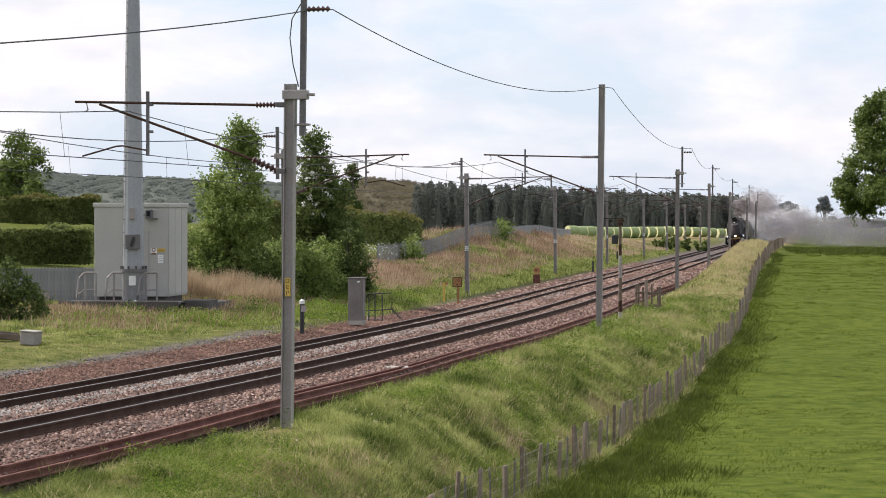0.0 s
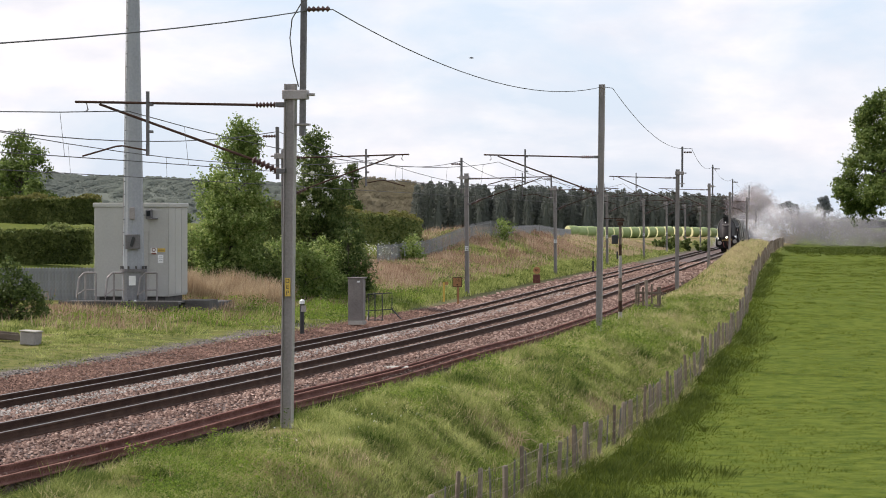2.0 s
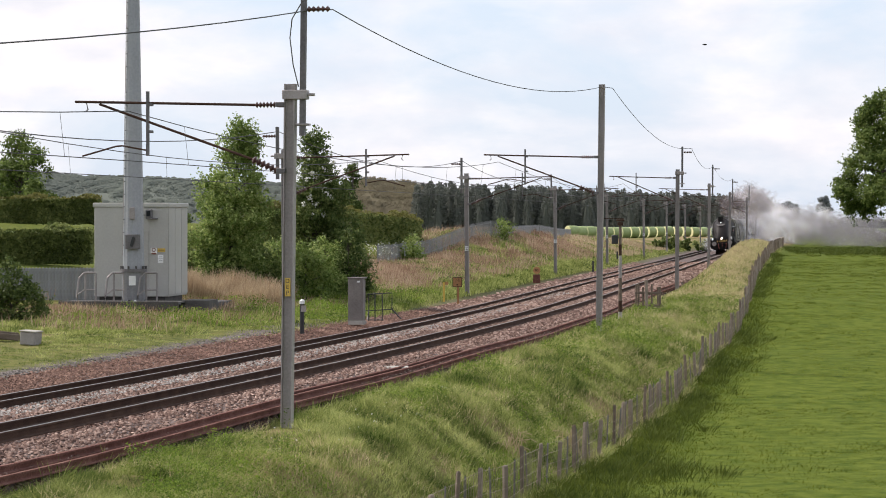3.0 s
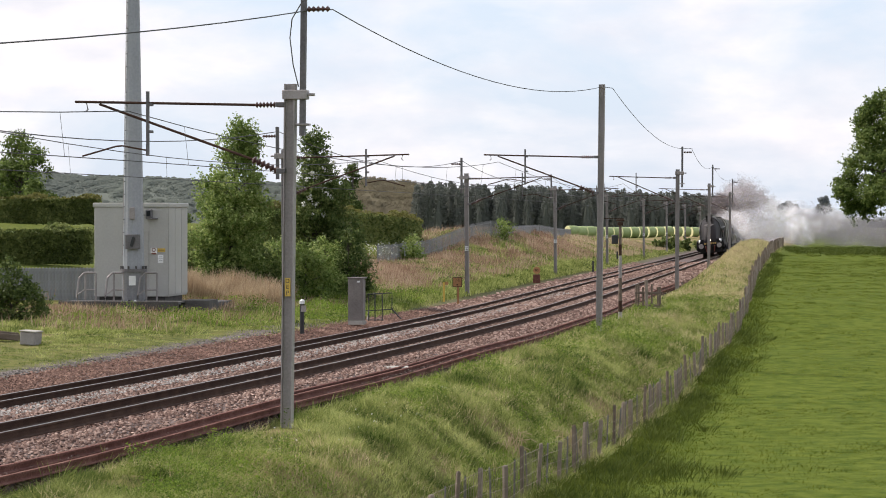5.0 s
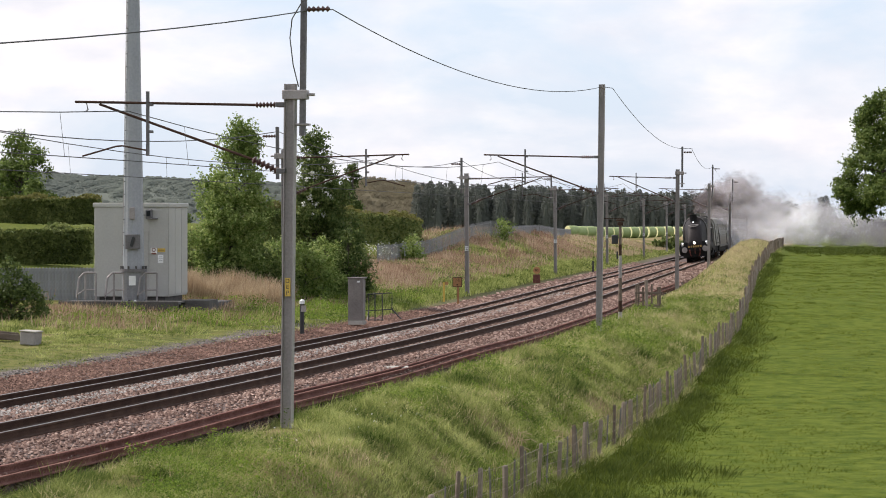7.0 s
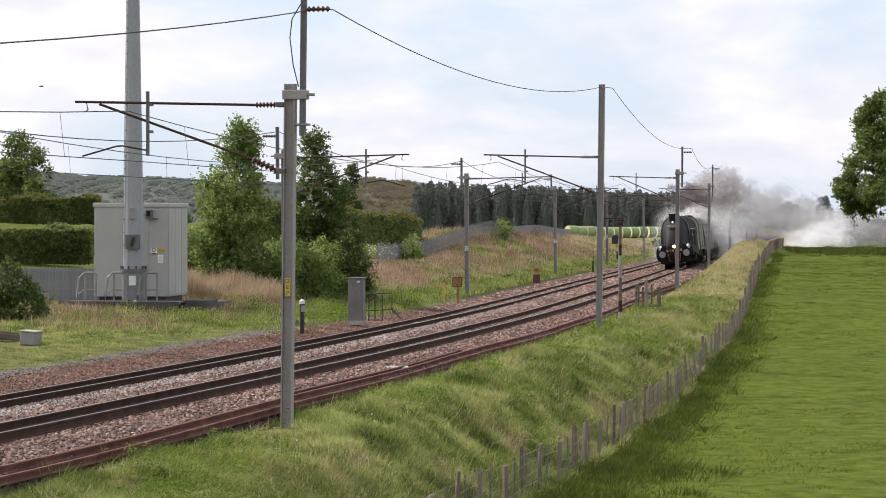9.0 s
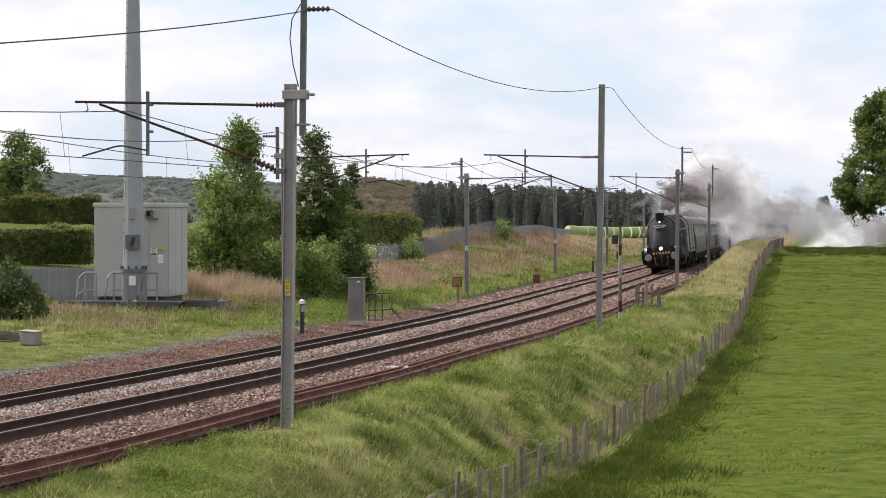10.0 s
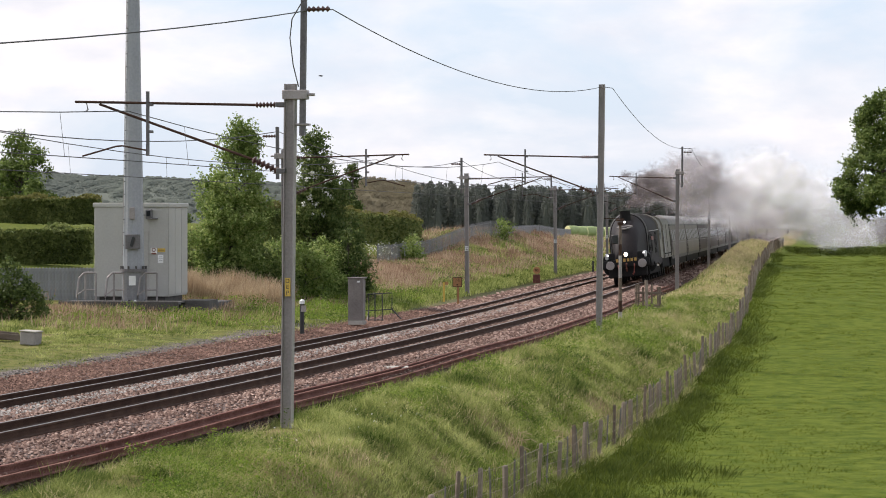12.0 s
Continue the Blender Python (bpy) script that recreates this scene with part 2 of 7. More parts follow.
WEED = leafy("lush_weeds", (0.034, 0.072, 0.009), (0.26, 0.36, 0.055), 0.45, 0.55, None, 1.2, 1.8)
LEAF_LIME = leafy("young_leaves", (0.05, 0.095, 0.018), (0.48, 0.53, 0.20), 0.55, 0.45, (0.185, 0.26, 0.07))
LEAF_DARK = leafy("hawthorn_leaves", (0.035, 0.065, 0.018), (0.36, 0.40, 0.15), 0.5, 0.5, (0.115, 0.16, 0.048))
LEAF_ELDER = leafy("elder_leaves", (0.03, 0.055, 0.016), (0.22, 0.27, 0.085), 0.4, 0.5, (0.085, 0.12, 0.035))
LEAF_SYC = leafy("sycamore_leaves", (0.032, 0.062, 0.013), (0.29, 0.35, 0.11), 0.5, 0.5, (0.115, 0.165, 0.042))
LEAF_HEDGE = leafy("hedge_leaves", (0.035, 0.055, 0.016), (0.34, 0.355, 0.12), 0.45, 0.6, (0.145, 0.18, 0.055))
HEDGE_TOP = leafy("hedge_new_growth", (0.10, 0.10, 0.03), (0.21, 0.20, 0.06), 0.3, 0.6)
BLOSSOM = leafy("white_blossom", (0.55, 0.55, 0.48), (0.8, 0.8, 0.74), 0.2, 0.6)
# needle colour raised well above real foliage to carry the distance haze
CONIFER = leafy("haze_paled_conifer", (0.12, 0.13, 0.115), (0.18, 0.193, 0.165), 0.4, 0.9)
# aerial haze is mixed into this leaf colour, pale and greyish
FAR_WOOD = leafy("haze_paled_wood", (0.122, 0.138, 0.124), (0.19, 0.212, 0.175), 0.3, 0.9, None, 0.025, 1.5)
BROWN_WOOD = leafy("brown_budding_wood", (0.115, 0.098, 0.064), (0.165, 0.142, 0.085), 0.2, 0.9, None, 0.08, 1.6)
# pale blue-grey here is distance haze put into the colour, not leaf colour
GREY_WOOD = leafy("haze_paled_trees", (0.22, 0.24, 0.25), (0.29, 0.305, 0.30), 0.5, 0.9)
SMOKE_DARK = vapour("dark_smoke", (0.21, 0.18, 0.18), (0.28, 0.245, 0.245), 0.5, 0.36)
SMOKE_BROWN = vapour("brown_grey_smoke", (0.48, 0.445, 0.455), (0.57, 0.535, 0.545), 0.5, 0.20)
SMOKE_HAZE = vapour("low_smoke_haze", (0.30, 0.285, 0.30), (0.38, 0.365, 0.38), 0.5, 0.11)
SMOKE_GREY = vapour("grey_smoke", (0.54, 0.525, 0.545), (0.64, 0.625, 0.645), 0.5, 0.14)
SMOKE_WHITE = vapour("white_steam", (0.94, 0.93, 0.945), (0.98, 0.975, 0.98), 0.55, 0.22)
# wrap green is lightened to include haze over that distance
BALE_WRAP = surface("green_bale_wrap", (0.20, 0.26, 0.09), (0.29, 0.35, 0.14), 0.5, 0.0, 1.5, 12, 0.15)
BALE_END = surface("pale_bale_end", (0.62, 0.58, 0.28), (0.78, 0.74, 0.42), 0.7, 0.0, 3, 20, 0.2)
GROUND_MAT = ground_material()


# ---- shapes ----
class Shape:
    """Faces gathered into one mesh."""

    def __init__(self):
        self.v, self.f, self.mi = [], [], []

    def add(self, verts, faces, mi=0):
        n = len(self.v)
        self.v += [tuple(p) for p in verts]
        self.f += [tuple(i + n for i in f) for f in faces]
        self.mi += [mi] * len(faces)
        return self

    def box(self, c, s, m=None, mi=0):
        p = [Vector((c[0] + s[0] * i / 2, c[1] + s[1] * j / 2, c[2] + s[2] * k / 2)) for i in (-1, 1) for j in (-1, 1) for k in (-1, 1)]
        if m is not None:
            p = [m @ q for q in p]
        return self.add(p, [(0, 1, 3, 2), (4, 6, 7, 5), (0, 4, 5, 1), (2, 3, 7, 6), (0, 2, 6, 4), (1, 5, 7, 3)], mi)

    def tube(self, pts, r, n=6, mi=0, closed=True):
        pts = [Vector(p) for p in pts]
        rs = r if isinstance(r, (list, tuple)) else [r] * len(pts)
        verts, faces = [], []
        for i, p in enumerate(pts):
            d = (pts[min(i + 1, len(pts) - 1)] - pts[max(i - 1, 0)]).normalized()
            side = d.cross(Vector((0, 0, 1)))
            if side.length < 0.05:
                side = d.cross(Vector((0, 1, 0)))
            side.normalize()
            up = side.cross(d)
            for k in range(n):
                a = 2 * math.pi * k / n
                verts.append(p + (side * math.cos(a) + up * math.sin(a)) * rs[i])
        for i in range(len(pts) - 1):
            for k in range(n):
                a, b = i * n + k, i * n + (k + 1) % n
                faces.append((a, b, b + n, a + n))
        if closed:
            faces.append(tuple(reversed(range(n))))
            faces.append(tuple(range((len(pts) - 1) * n, len(pts) * n)))
        return self.add(verts, faces, mi)

    def loft(self, rings, cap=True, mi=0, wrap=True):
        n = len(rings[0])
        verts = [p for ring in rings for p in ring]
        faces = []
        for i in range(len(rings) - 1):
            for k in range(n if wrap else n - 1):
                a, b = i * n + k, i * n + (k + 1) % n
                faces.append((a, b, b + n, a + n))
        if cap:
            faces.append(tuple(reversed(range(n))))
            faces.append(tuple(range((len(rings) - 1) * n, len(rings) * n)))
        return self.add(verts, faces, mi)


def mesh_of(name, shape, mats, smooth=False, bevel=0.0):
    me = bpy.data.meshes.new(name)
    me.from_pydata(shape.v, [], shape.f)
    for m in mats:
        me.materials.append(m)
    if len(mats) > 1:
        me.polygons.foreach_set("material_index", shape.mi)
    bm = bmesh.new()
    bm.from_mesh(me)
    bmesh.ops.recalc_face_normals(bm, faces=bm.faces)
    if bevel:
        bmesh.ops.bevel(bm, geom=[e for e in bm.edges if len(e.link_faces) == 2 and e.calc_face_angle(0) > 0.6],
                        offset=bevel, segments=1, affect="EDGES", clamp_overlap=True)
    bm.to_mesh(me)
    bm.free()
    if smooth:
        me.shade_smooth()
        me.set_sharp_from_angle(angle=radians(38))
    return me


def part(name, shape, material, parent=None, label="", smooth=False, bevel=0.0, place=None):
    """ONE mesh object under a thing or a part."""
    mats = list(material) if isinstance(material, (list, tuple)) else [material]
    ob = new(name, mesh_of(name, shape, mats, smooth, bevel))
    if parent is not None:
        ob.parent = parent
    if place is not None:
        ob.matrix_basis = place
    if label:
        tagged(ob, label)
    return ob


def base(name, m, label, category, group="", kind=""):
    ob = new(name)
    ob.empty_display_size = 0.3
    ob.matrix_basis = m
    return tagged(ob, label, category, group, kind)


def raw_mesh(name, verts, tris, material, kind="", label="", category="", extra=None):
    """A large mesh from arrays."""
    verts = np.asarray(verts, dtype=np.float32)
    tris = np.asarray(tris, dtype=np.int32)
    me = bpy.data.meshes.new(name)
    me.vertices.add(len(verts))
    me.vertices.foreach_set("co", verts.ravel())
    k = tris.shape[1]
    me.loops.add(tris.size)
    me.loops.foreach_set("vertex_index", tris.ravel())
    me.polygons.add(len(tris))
    me.polygons.foreach_set("loop_start", np.arange(0, tris.size, k, dtype=np.int32))
    me.polygons.foreach_set("loop_total", np.full(len(tris), k, dtype=np.int32))
    me.update(calc_edges=True)
    me.validate()
    for m in (material if isinstance(material, (list, tuple)) else [material]):
        me.materials.append(m)
    ob = new(name, me)
    if label or kind or category:
        tagged(ob, label, category, "", kind)
    return ob


rng = np.random.default_rng(11)


# ---- the line of the railway and the lie of the land ----
def axis_x(y):
    """Middle of the near track: straight far off, a wide left-hand curve close by."""
    y = np.asarray(y, dtype=float)
    return 9.95 + 0.1376 * (y - 147) - np.maximum(0, 120 - y) ** 2 / 1955


def on_line(u, y, z=0.0):
    """u metres to the side of the near track, square to it."""
    m = 0.1376 + max(0.0, 120 - y) / 977.5
    k = 1 / math.sqrt(1 + m * m)
    return Vector((float(axis_x(y)) + u * k, y - u * m * k, z))


def heading(y):
    return math.degrees(-math.atan(0.1376 + max(0.0, 120 - y) / 977.5))


LAND_Y = np.array([-150, 36, 60, 77, 97, 125, 160, 180, 200, 230, 262, 320, 450, 800, 4000], dtype=float)
LAND = (
    (-1500, (1, 1, 1, 1, 2, 2.6, 3.4, 3.4, 3.4, 3.4, 3.0, 2.4, 1.0, 1.6, 1.5)),
    (-70, (0.6, 0.6, 0.6, 0.6, 1.4, 2.5, 3.5, 3.5, 3.5, 3.4, 3.0, 2.4, 1.0, 1.6, 1.5)),
    (-36, (0.6, 0.6, 0.6, 0.6, 1.2, 2.0, 3.4, 3.4, 3.4, 3.1, 2.6, 1.8, 0.9, 1.6, 1.5)),
    (-24, (0.3, 0.3, 0.3, 0.3, 0.6, 1.4, 1.7, 1.7, 2.7, 2.7, 2.4, 1.6, 0.8, 1.6, 1.5)),
    (-17, (0.15, 0.15, 0.15, 0.15, 0.35, 0.7, 0.75, 0.9, 2.65, 2.6, 2.2, 1.5, 0.8, 1.6, 1.5)),
    (-14, (0.05, 0.05, 0.05, 0.05, 0.25, 0.5, 0.7, 1.0, 2.5, 2.4, 1.9, 1.2, 0.7, 1.6, 1.5)),
    (-9, (0, 0, 0, 0, 0.05, 0.15, 0.3, 0.45, 0.7, 0.6, 0.45, 0.3, 0.3, 1.0, 1.5)),
    (-6.6, (-0.2, -0.2, -0.2, -0.2, -0.15, 0.0, 0.0, 0.0, 0.0, 0.1, 0.1, 0.1, 0.1, 0.6, 1.5)),
    (-4.6, (-0.6,) * 13 + (0.3, 1.5)),
    (2.0, (-0.6,) * 13 + (0.3, 1.5)),
    (2.4, (-0.42, -0.42, -0.42, -0.42, -0.40, -0.36, -0.3, -0.28, -0.25, -0.2, -0.2, -0.2, -0.2, 0.5, 1.5)),
    (3.1, (-0.38, -0.38, -0.38, -0.38, -0.36, -0.3, -0.1, 0.1, 0.3, 0.4, 0.4, 0.3, 0.2, 0.8, 1.5)),
    (4.8, (-0.6, -0.6, -0.65, -0.6, -0.5, -0.05, 1.2, 1.55, 1.85, 1.75, 1.5, 1.0, 0.2, 1.0, 1.5)),
    (6.8, (-1.8, -1.8, -2.0, -1.85, -1.1, 0.1, 0.5, 0.75, 1.0, 1.0, 0.95, 0.6, 0.1, 1.2, 1.5)),
    (8.5, (-2.0, -2.0, -2.2, -2.0, -1.3, -0.05, 0.4, 0.62, 0.85, 0.75, 0.55, 0.3, 0.0, 1.4, 1.5)),
    (20, (-2.1, -2.1, -2.2, -2.0, -1.4, -0.2, 0.3, 0.5, 0.72, 0.65, 0.5, 0.2, 0.0, 1.6, 1.5)),
    (60, (-2.1, -2.1, -2.1, -1.9, -1.4, -0.3, 0.2, 0.42, 0.65, 0.6, 0.5, 0.2, 0.0, 1.6, 1.5)),
    (1500, (-2.1, -2.1, -2.1, -1.9, -1.4, -0.3, 0.2, 0.42, 0.65, 0.6, 0.5, 0.2, 0.0, 1.6, 1.5)),
)
LAND_U = np.array([row[0] for row in LAND], dtype=float)
LAND_Z = np.array([row[1] for row in LAND], dtype=float)


LATTICE = np.random.default_rng(3).random((128, 128))


def drift(x, y, size, seed):
    """Smooth random values between 0 and 1, with lumps of that size in metres."""
    a, b = np.asarray(x) / size + 13.7 * seed + 500, np.asarray(y) / size + 7.3 * seed + 500
    i, j = np.floor(a).astype(int), np.floor(b).astype(int)
    f, g = a - i, b - j
    f, g = f * f * (3 - 2 * f), g * g * (3 - 2 * g)
    i, j, i1, j1 = i % 128, j % 128, (i + 1) % 128, (j + 1) % 128
    return LATTICE[i, j] * (1 - f) * (1 - g) + LATTICE[i1, j] * f * (1 - g) + LATTICE[i, j1] * (1 - f) * g + LATTICE[i1, j1] * f * g


def lumps(x, y):
    return 1.6 * (drift(x, y, 1.7, 1) - 0.5) + 0.9 * (drift(x, y, 0.7, 2) - 0.5)


def land(x, y):
    """Height of the ground, without its lumps in the track bed."""
    x, y = np.asarray(x, dtype=float), np.asarray(y, dtype=float)
    u = np.clip(x - axis_x(y), -1499, 1499)
    yy = np.clip(y, -149, 3999)
    i = np.clip(np.searchsorted(LAND_U, u) - 1, 0, len(LAND_U) - 2)
    j = np.clip(np.searchsorted(LAND_Y, yy) - 1, 0, len(LAND_Y) - 2)
    a = (u - LAND_U[i]) / (LAND_U[i + 1] - LAND_U[i])
    b = (yy - LAND_Y[j]) / (LAND_Y[j + 1] - LAND_Y[j])
    b = b * b * (3 - 2 * b)
    z = (LAND_Z[i, j] * (1 - a) * (1 - b) + LAND_Z[i + 1, j] * a * (1 - b) + LAND_Z[i, j + 1] * (1 - a) * b + LAND_Z[i + 1, j + 1] * a * b)
    rough = np.where((u > 3.2) & (u < 6.6), 0.18, np.where(u < -7, 0.09, np.where(u > 8, 0.035, 0.0)))
    return z + rough * lumps(x, y)


def patch(x, y, scale, seed):
    """Smooth patches between 0 and 1."""
    v = 0.62 * drift(x, np.asarray(y) * 0.6, 1.5 * scale, seed) + 0.38 * drift(x, np.asarray(y) * 0.6, 0.6 * scale, seed + 5)
    return np.clip(0.5 + (v - 0.5) * 1.7, 0, 1)


def dryness(x, y):
    """Where last year's grass stands dead: 0 green, 1 straw."""
    u = x - axis_x(y)
    d = np.clip(1.9 * patch(x, y, 0.8, 0.7) * (0.6 + 0.5 * patch(x, y, 0.3, 4.7)) - 0.55, 0.07, 0.9) * (u > 2.5) * (u < 7.2)
    crest = np.exp(-((u - 5.2) / 1.6) ** 2) * np.clip((y - 120) / 40, 0, 1) * (0.25 + 0.75 * patch(x, y, 2.0, 1.9))
    left = np.exp(-((u + 13.5) / 4.0) ** 2) * np.clip(3.2 * patch(x, y, 1.3, 2.7) - 0.8, 0.05, 1)
    green = np.exp(-((y - 199 + 1.3 * (u + 13)) / 3.5) ** 2)
    left = left * np.where(y < 112, 0.3, 1.0) * (u < -8) * (1 - 0.9 * green)
    front = np.exp(-((x + 12.9) / 1.3) ** 2 - ((y - 92.5) / 2.2) ** 2)
    strip = np.exp(-((u + 12.5) / 1.6) ** 2) * np.exp(-((y - 104) / 9.0) ** 2) * 1.2
    return np.clip(np.maximum(np.maximum(d, crest), np.maximum(np.maximum(left, front), strip)), 0, 1)


def build_ground():
    us = np.unique(np.concatenate([-np.geomspace(24, 1500, 26), np.arange(-24, -6, 0.6), np.arange(-6.6, 2.1, 1.45), np.arange(2.0, 9.2, 0.3),
                                   np.arange(9.5, 40, 1.2), np.geomspace(40, 1500, 26)]))
    ys = np.unique(np.concatenate([np.linspace(-150, 30, 12), np.arange(32, 130, 0.8), np.arange(130, 320, 2.0), np.geomspace(320, 4000, 50)]))
    uu, yy = np.meshgrid(us, ys)
    xx = axis_x(yy) + uu
    zz = land(xx, yy)
    verts = np.stack([xx, yy, zz], -1).reshape(-1, 3)
    nu = len(us)
    idx = np.arange(len(ys) * nu).reshape(len(ys), nu)
    quads = np.stack([idx[:-1, :-1], idx[:-1, 1:], idx[1:, 1:], idx[1:, :-1]], -1).reshape(-1, 4)
    ob = raw_mesh("ground", verts, quads, GROUND_MAT, "structure", "rough grass verges, dry banks and bright green pasture", "ground")
    ob.data.shade_smooth()
    x, y = verts[:, 0], verts[:, 1]
    u = x - axis_x(y)
    cover = np.zeros((len(verts), 4), dtype=np.float32)
    cover[:, 0] = dryness(x, y)
    cover[:, 1] = np.clip((u - 6.7) / 0.6, 0, 1) + np.clip((-u - 17) / 3, 0, 1) * 0.6
    cover[:, 2] = ((u > np.where(y > 100, -5.9, -7.2)) & (u < 2.45)) * 1.0
    cover[:, 3] = 1
    at = ob.data.color_attributes.new("cover", "FLOAT_COLOR", "POINT")
    at.data.foreach_set("color", np.clip(cover, 0, 1).ravel())
    return ob


build_ground()


# ---- track ----
FAR = -3.45                                   # middle of the far track
CANT = 0.15


def rail_z(u):
    """Height of a rail head: the outer rail of each track lies higher."""
    if u > -1.8:
        return 0.0 if u < 0 else CANT
    return -0.13 if u < FAR else -0.13 + CANT


BED_U = (-9.2, -7.0, -5.9, -5.0, -4.4, -3.45, -2.9, -2.5, -1.9, -0.95, -0.55, 0.5, 0.95, 1.5, 2.3, 2.62)
BED_Z = (-0.32, -0.16, -0.24, -0.32, -0.32, -0.26, -0.18, -0.14, -0.16, -0.19, -0.18, -0.09, -0.05, -0.01, -0.15, -0.62)


def build_bed():
    ys = list(np.arange(30, 160, 1.5)) + list(np.arange(160, 720, 12))
    prof = list(zip(BED_U, BED_Z))
    s = Shape()
    s.loft([[on_line((u - 0.6 * max(0, 80 - y) / 40 if y < 100 else max(u, -5.95 - 0.01 * u * u)) if u < -6.5 else u, y, z + 0.02 * math.sin(y * 1.3 + u * 3)) for u, z in prof] for y in ys], cap=False, wrap=False)
    tagged(part("ballast_bed", s, BALLAST, smooth=True), "brown and pink crushed stone ballast under the tracks", "ballast", "", "structure")


build_bed()


def rail_section(w=0.036, h=0.158):
    return [(-0.07, -h), (0.07, -h), (0.07, -h + 0.012), (0.012, -h + 0.03), (0.010, -0.045), (w, -0.035), (w, -0.004), (-w, -0.004), (-w, -0.035), (-0.010, -0.045), (-0.012, -h + 0.03), (-0.07, -h + 0.012)]


def rail(u, thing):
    ys = list(np.arange(30, 160, 3.0)) + list(np.arange(160, 720, 20))
    z0 = rail_z(u)
    body, head = Shape(), Shape()
    body.loft([[on_line(u + a, y, z0 + b) for a, b in rail_section()] for y in ys])
    head.loft([[on_line(u + a, y, z0 + b) for a, b in ((-0.030, -0.004), (0.030, -0.004), (0.024, 0.0), (-0.024, 0.0))] for y in ys])
    r = part("rail", body, RAIL_SIDE, thing)
    part("rail_head", head, RAIL_TOP, r, "polished running surface")


def sleepers(mid, thing, start, stop):
    s = Shape()
    s.loft([[(-1.25, a, b) for a, b in ((-0.13, -0.17), (0.13, -0.17), (0.10, 0.0), (-0.10, 0.0))],
            [(-0.45, a, b) for a, b in ((-0.13, -0.17), (0.13, -0.17), (0.09, -0.03), (-0.09, -0.03))],
            [(0.45, a, b) for a, b in ((-0.13, -0.17), (0.13, -0.17), (0.09, -0.03), (-0.09, -0.03))],
            [(1.25, a, b) for a, b in ((-0.13, -0.17), (0.13, -0.17), (0.10, 0.0), (-0.10, 0.0))]])
    me = mesh_of("sleeper", s, [SLEEPER])
    tilt = -math.degrees(math.atan(CANT / 1.5))
    y = start
    while y < stop:
        ob = new("sleeper", me)
        ob.parent = thing
        p = on_line(mid, y, (rail_z(mid - 0.75) + rail_z(mid + 0.75)) / 2 - 0.215)
        ob.matrix_basis = pose(p.x, p.y, p.z, 0, tilt, heading(y))
        y += 0.65


near_track = base("railway_track", pose(0, 0, 0), "running line of polished rails on concrete sleepers in ballast", "railway track", "railway tracks")
far_track = base("railway_track", pose(0, 0, 0), "running line of polished rails with fresh pale ballast", "railway track", "railway tracks")
for u_mid, track in ((0.0, near_track), (FAR, far_track)):
    rail(u_mid - 0.752, track)
    rail(u_mid + 0.752, track)
    sleepers(u_mid, track, 36, 190)


def scatter_stones(name, count, u_lo, u_hi, y_lo, y_hi, size, material, label, z_of):
    base_v = np.array([(1, 0.7, -0.35), (-0.9, 0.8, -0.3), (-0.8, -0.9, -0.35), (0.9, -0.8, -0.3), (0.55, 0.1, 0.75), (-0.5, 0.0, 0.65)])
    base_f = np.array([(0, 1, 5), (0, 5, 4), (1, 2, 5), (2, 3, 4), (2, 4, 5), (3, 0, 4)])
    y = y_lo + (y_hi - y_lo) * rng.random(count) ** 2.0
    u = u_lo + (u_hi - u_lo) * rng.random(count)
    ok = (np.abs(np.abs(u) - 0.752) > 0.1) & (np.abs(np.abs(u - FAR) - 0.752) > 0.1)
    y, u = y[ok], u[ok]
    n = len(y)
    m = 0.1376 + np.maximum(0, 120 - y) / 977.5
    k = 1 / np.sqrt(1 + m * m)
    pos = np.stack([axis_x(y) + u * k, y - u * m * k, z_of(u, y) + rng.uniform(-0.01, 0.035, n)], -1)
    sc = size * rng.uniform(0.55, 1.35, (n, 1, 1)) * (1 + (y[:, None, None] - 40) / 90)
    v = base_v[None] * rng.uniform(0.6, 1.2, (n, 6, 1)) * sc
    a, b = rng.uniform(0, 6.28, n), rng.uniform(-0.7, 0.7, n)
    ca, sa, cb, sb = np.cos(a)[:, None], np.sin(a)[:, None], np.cos(b)[:, None], np.sin(b)[:, None]
    x1, y1, z1 = v[..., 0], v[..., 1], v[..., 2]
    y2, z2 = y1 * cb - z1 * sb, y1 * sb + z1 * cb
    v = np.stack([x1 * ca - y2 * sa, x1 * sa + y2 * ca, z2], -1) + pos[:, None]
    f = base_f[None] + (np.arange(n) * 6)[:, None, None]
    return raw_mesh(name, v.reshape(-1, 3), f.reshape(-1, 3), material, "stuff", label, "ballast")


def bed_z(u, y):
    return np.interp(u, BED_U, BED_Z)


scatter_stones("cess_stones", 46000, -6.7, -4.4, 50, 130, 0.024, STONE_BROWN, "small rust-brown stones beside the far track", bed_z)
scatter_stones("ballast_stones", 92000, -4.4, 2.45, 36, 130, 0.031, STONE_MAT, "loose brown and pinkish crushed stone", bed_z)
scatter_stones("far_ballast_stones", 26000, -5.9, 2.4, 112, 240, 0.04, STONE_MAT, "brown crushed stone along the distant line", bed_z)
scatter_stones("pale_ballast_stones", 9500, -2.6, -1.95, 36, 135, 0.025, STONE_PALE, "fresh pale grey ballast beside the far track", lambda u, y: bed_z(u, y) + 0.004)
scatter_stones("grey_cess_stones", 26000, -9.2, -6.5, 46, 88, 0.026, STONE_CESS, "pale grey stone chippings at the ballast edge", lambda u, y: bed_z(u, y) - 0.0)


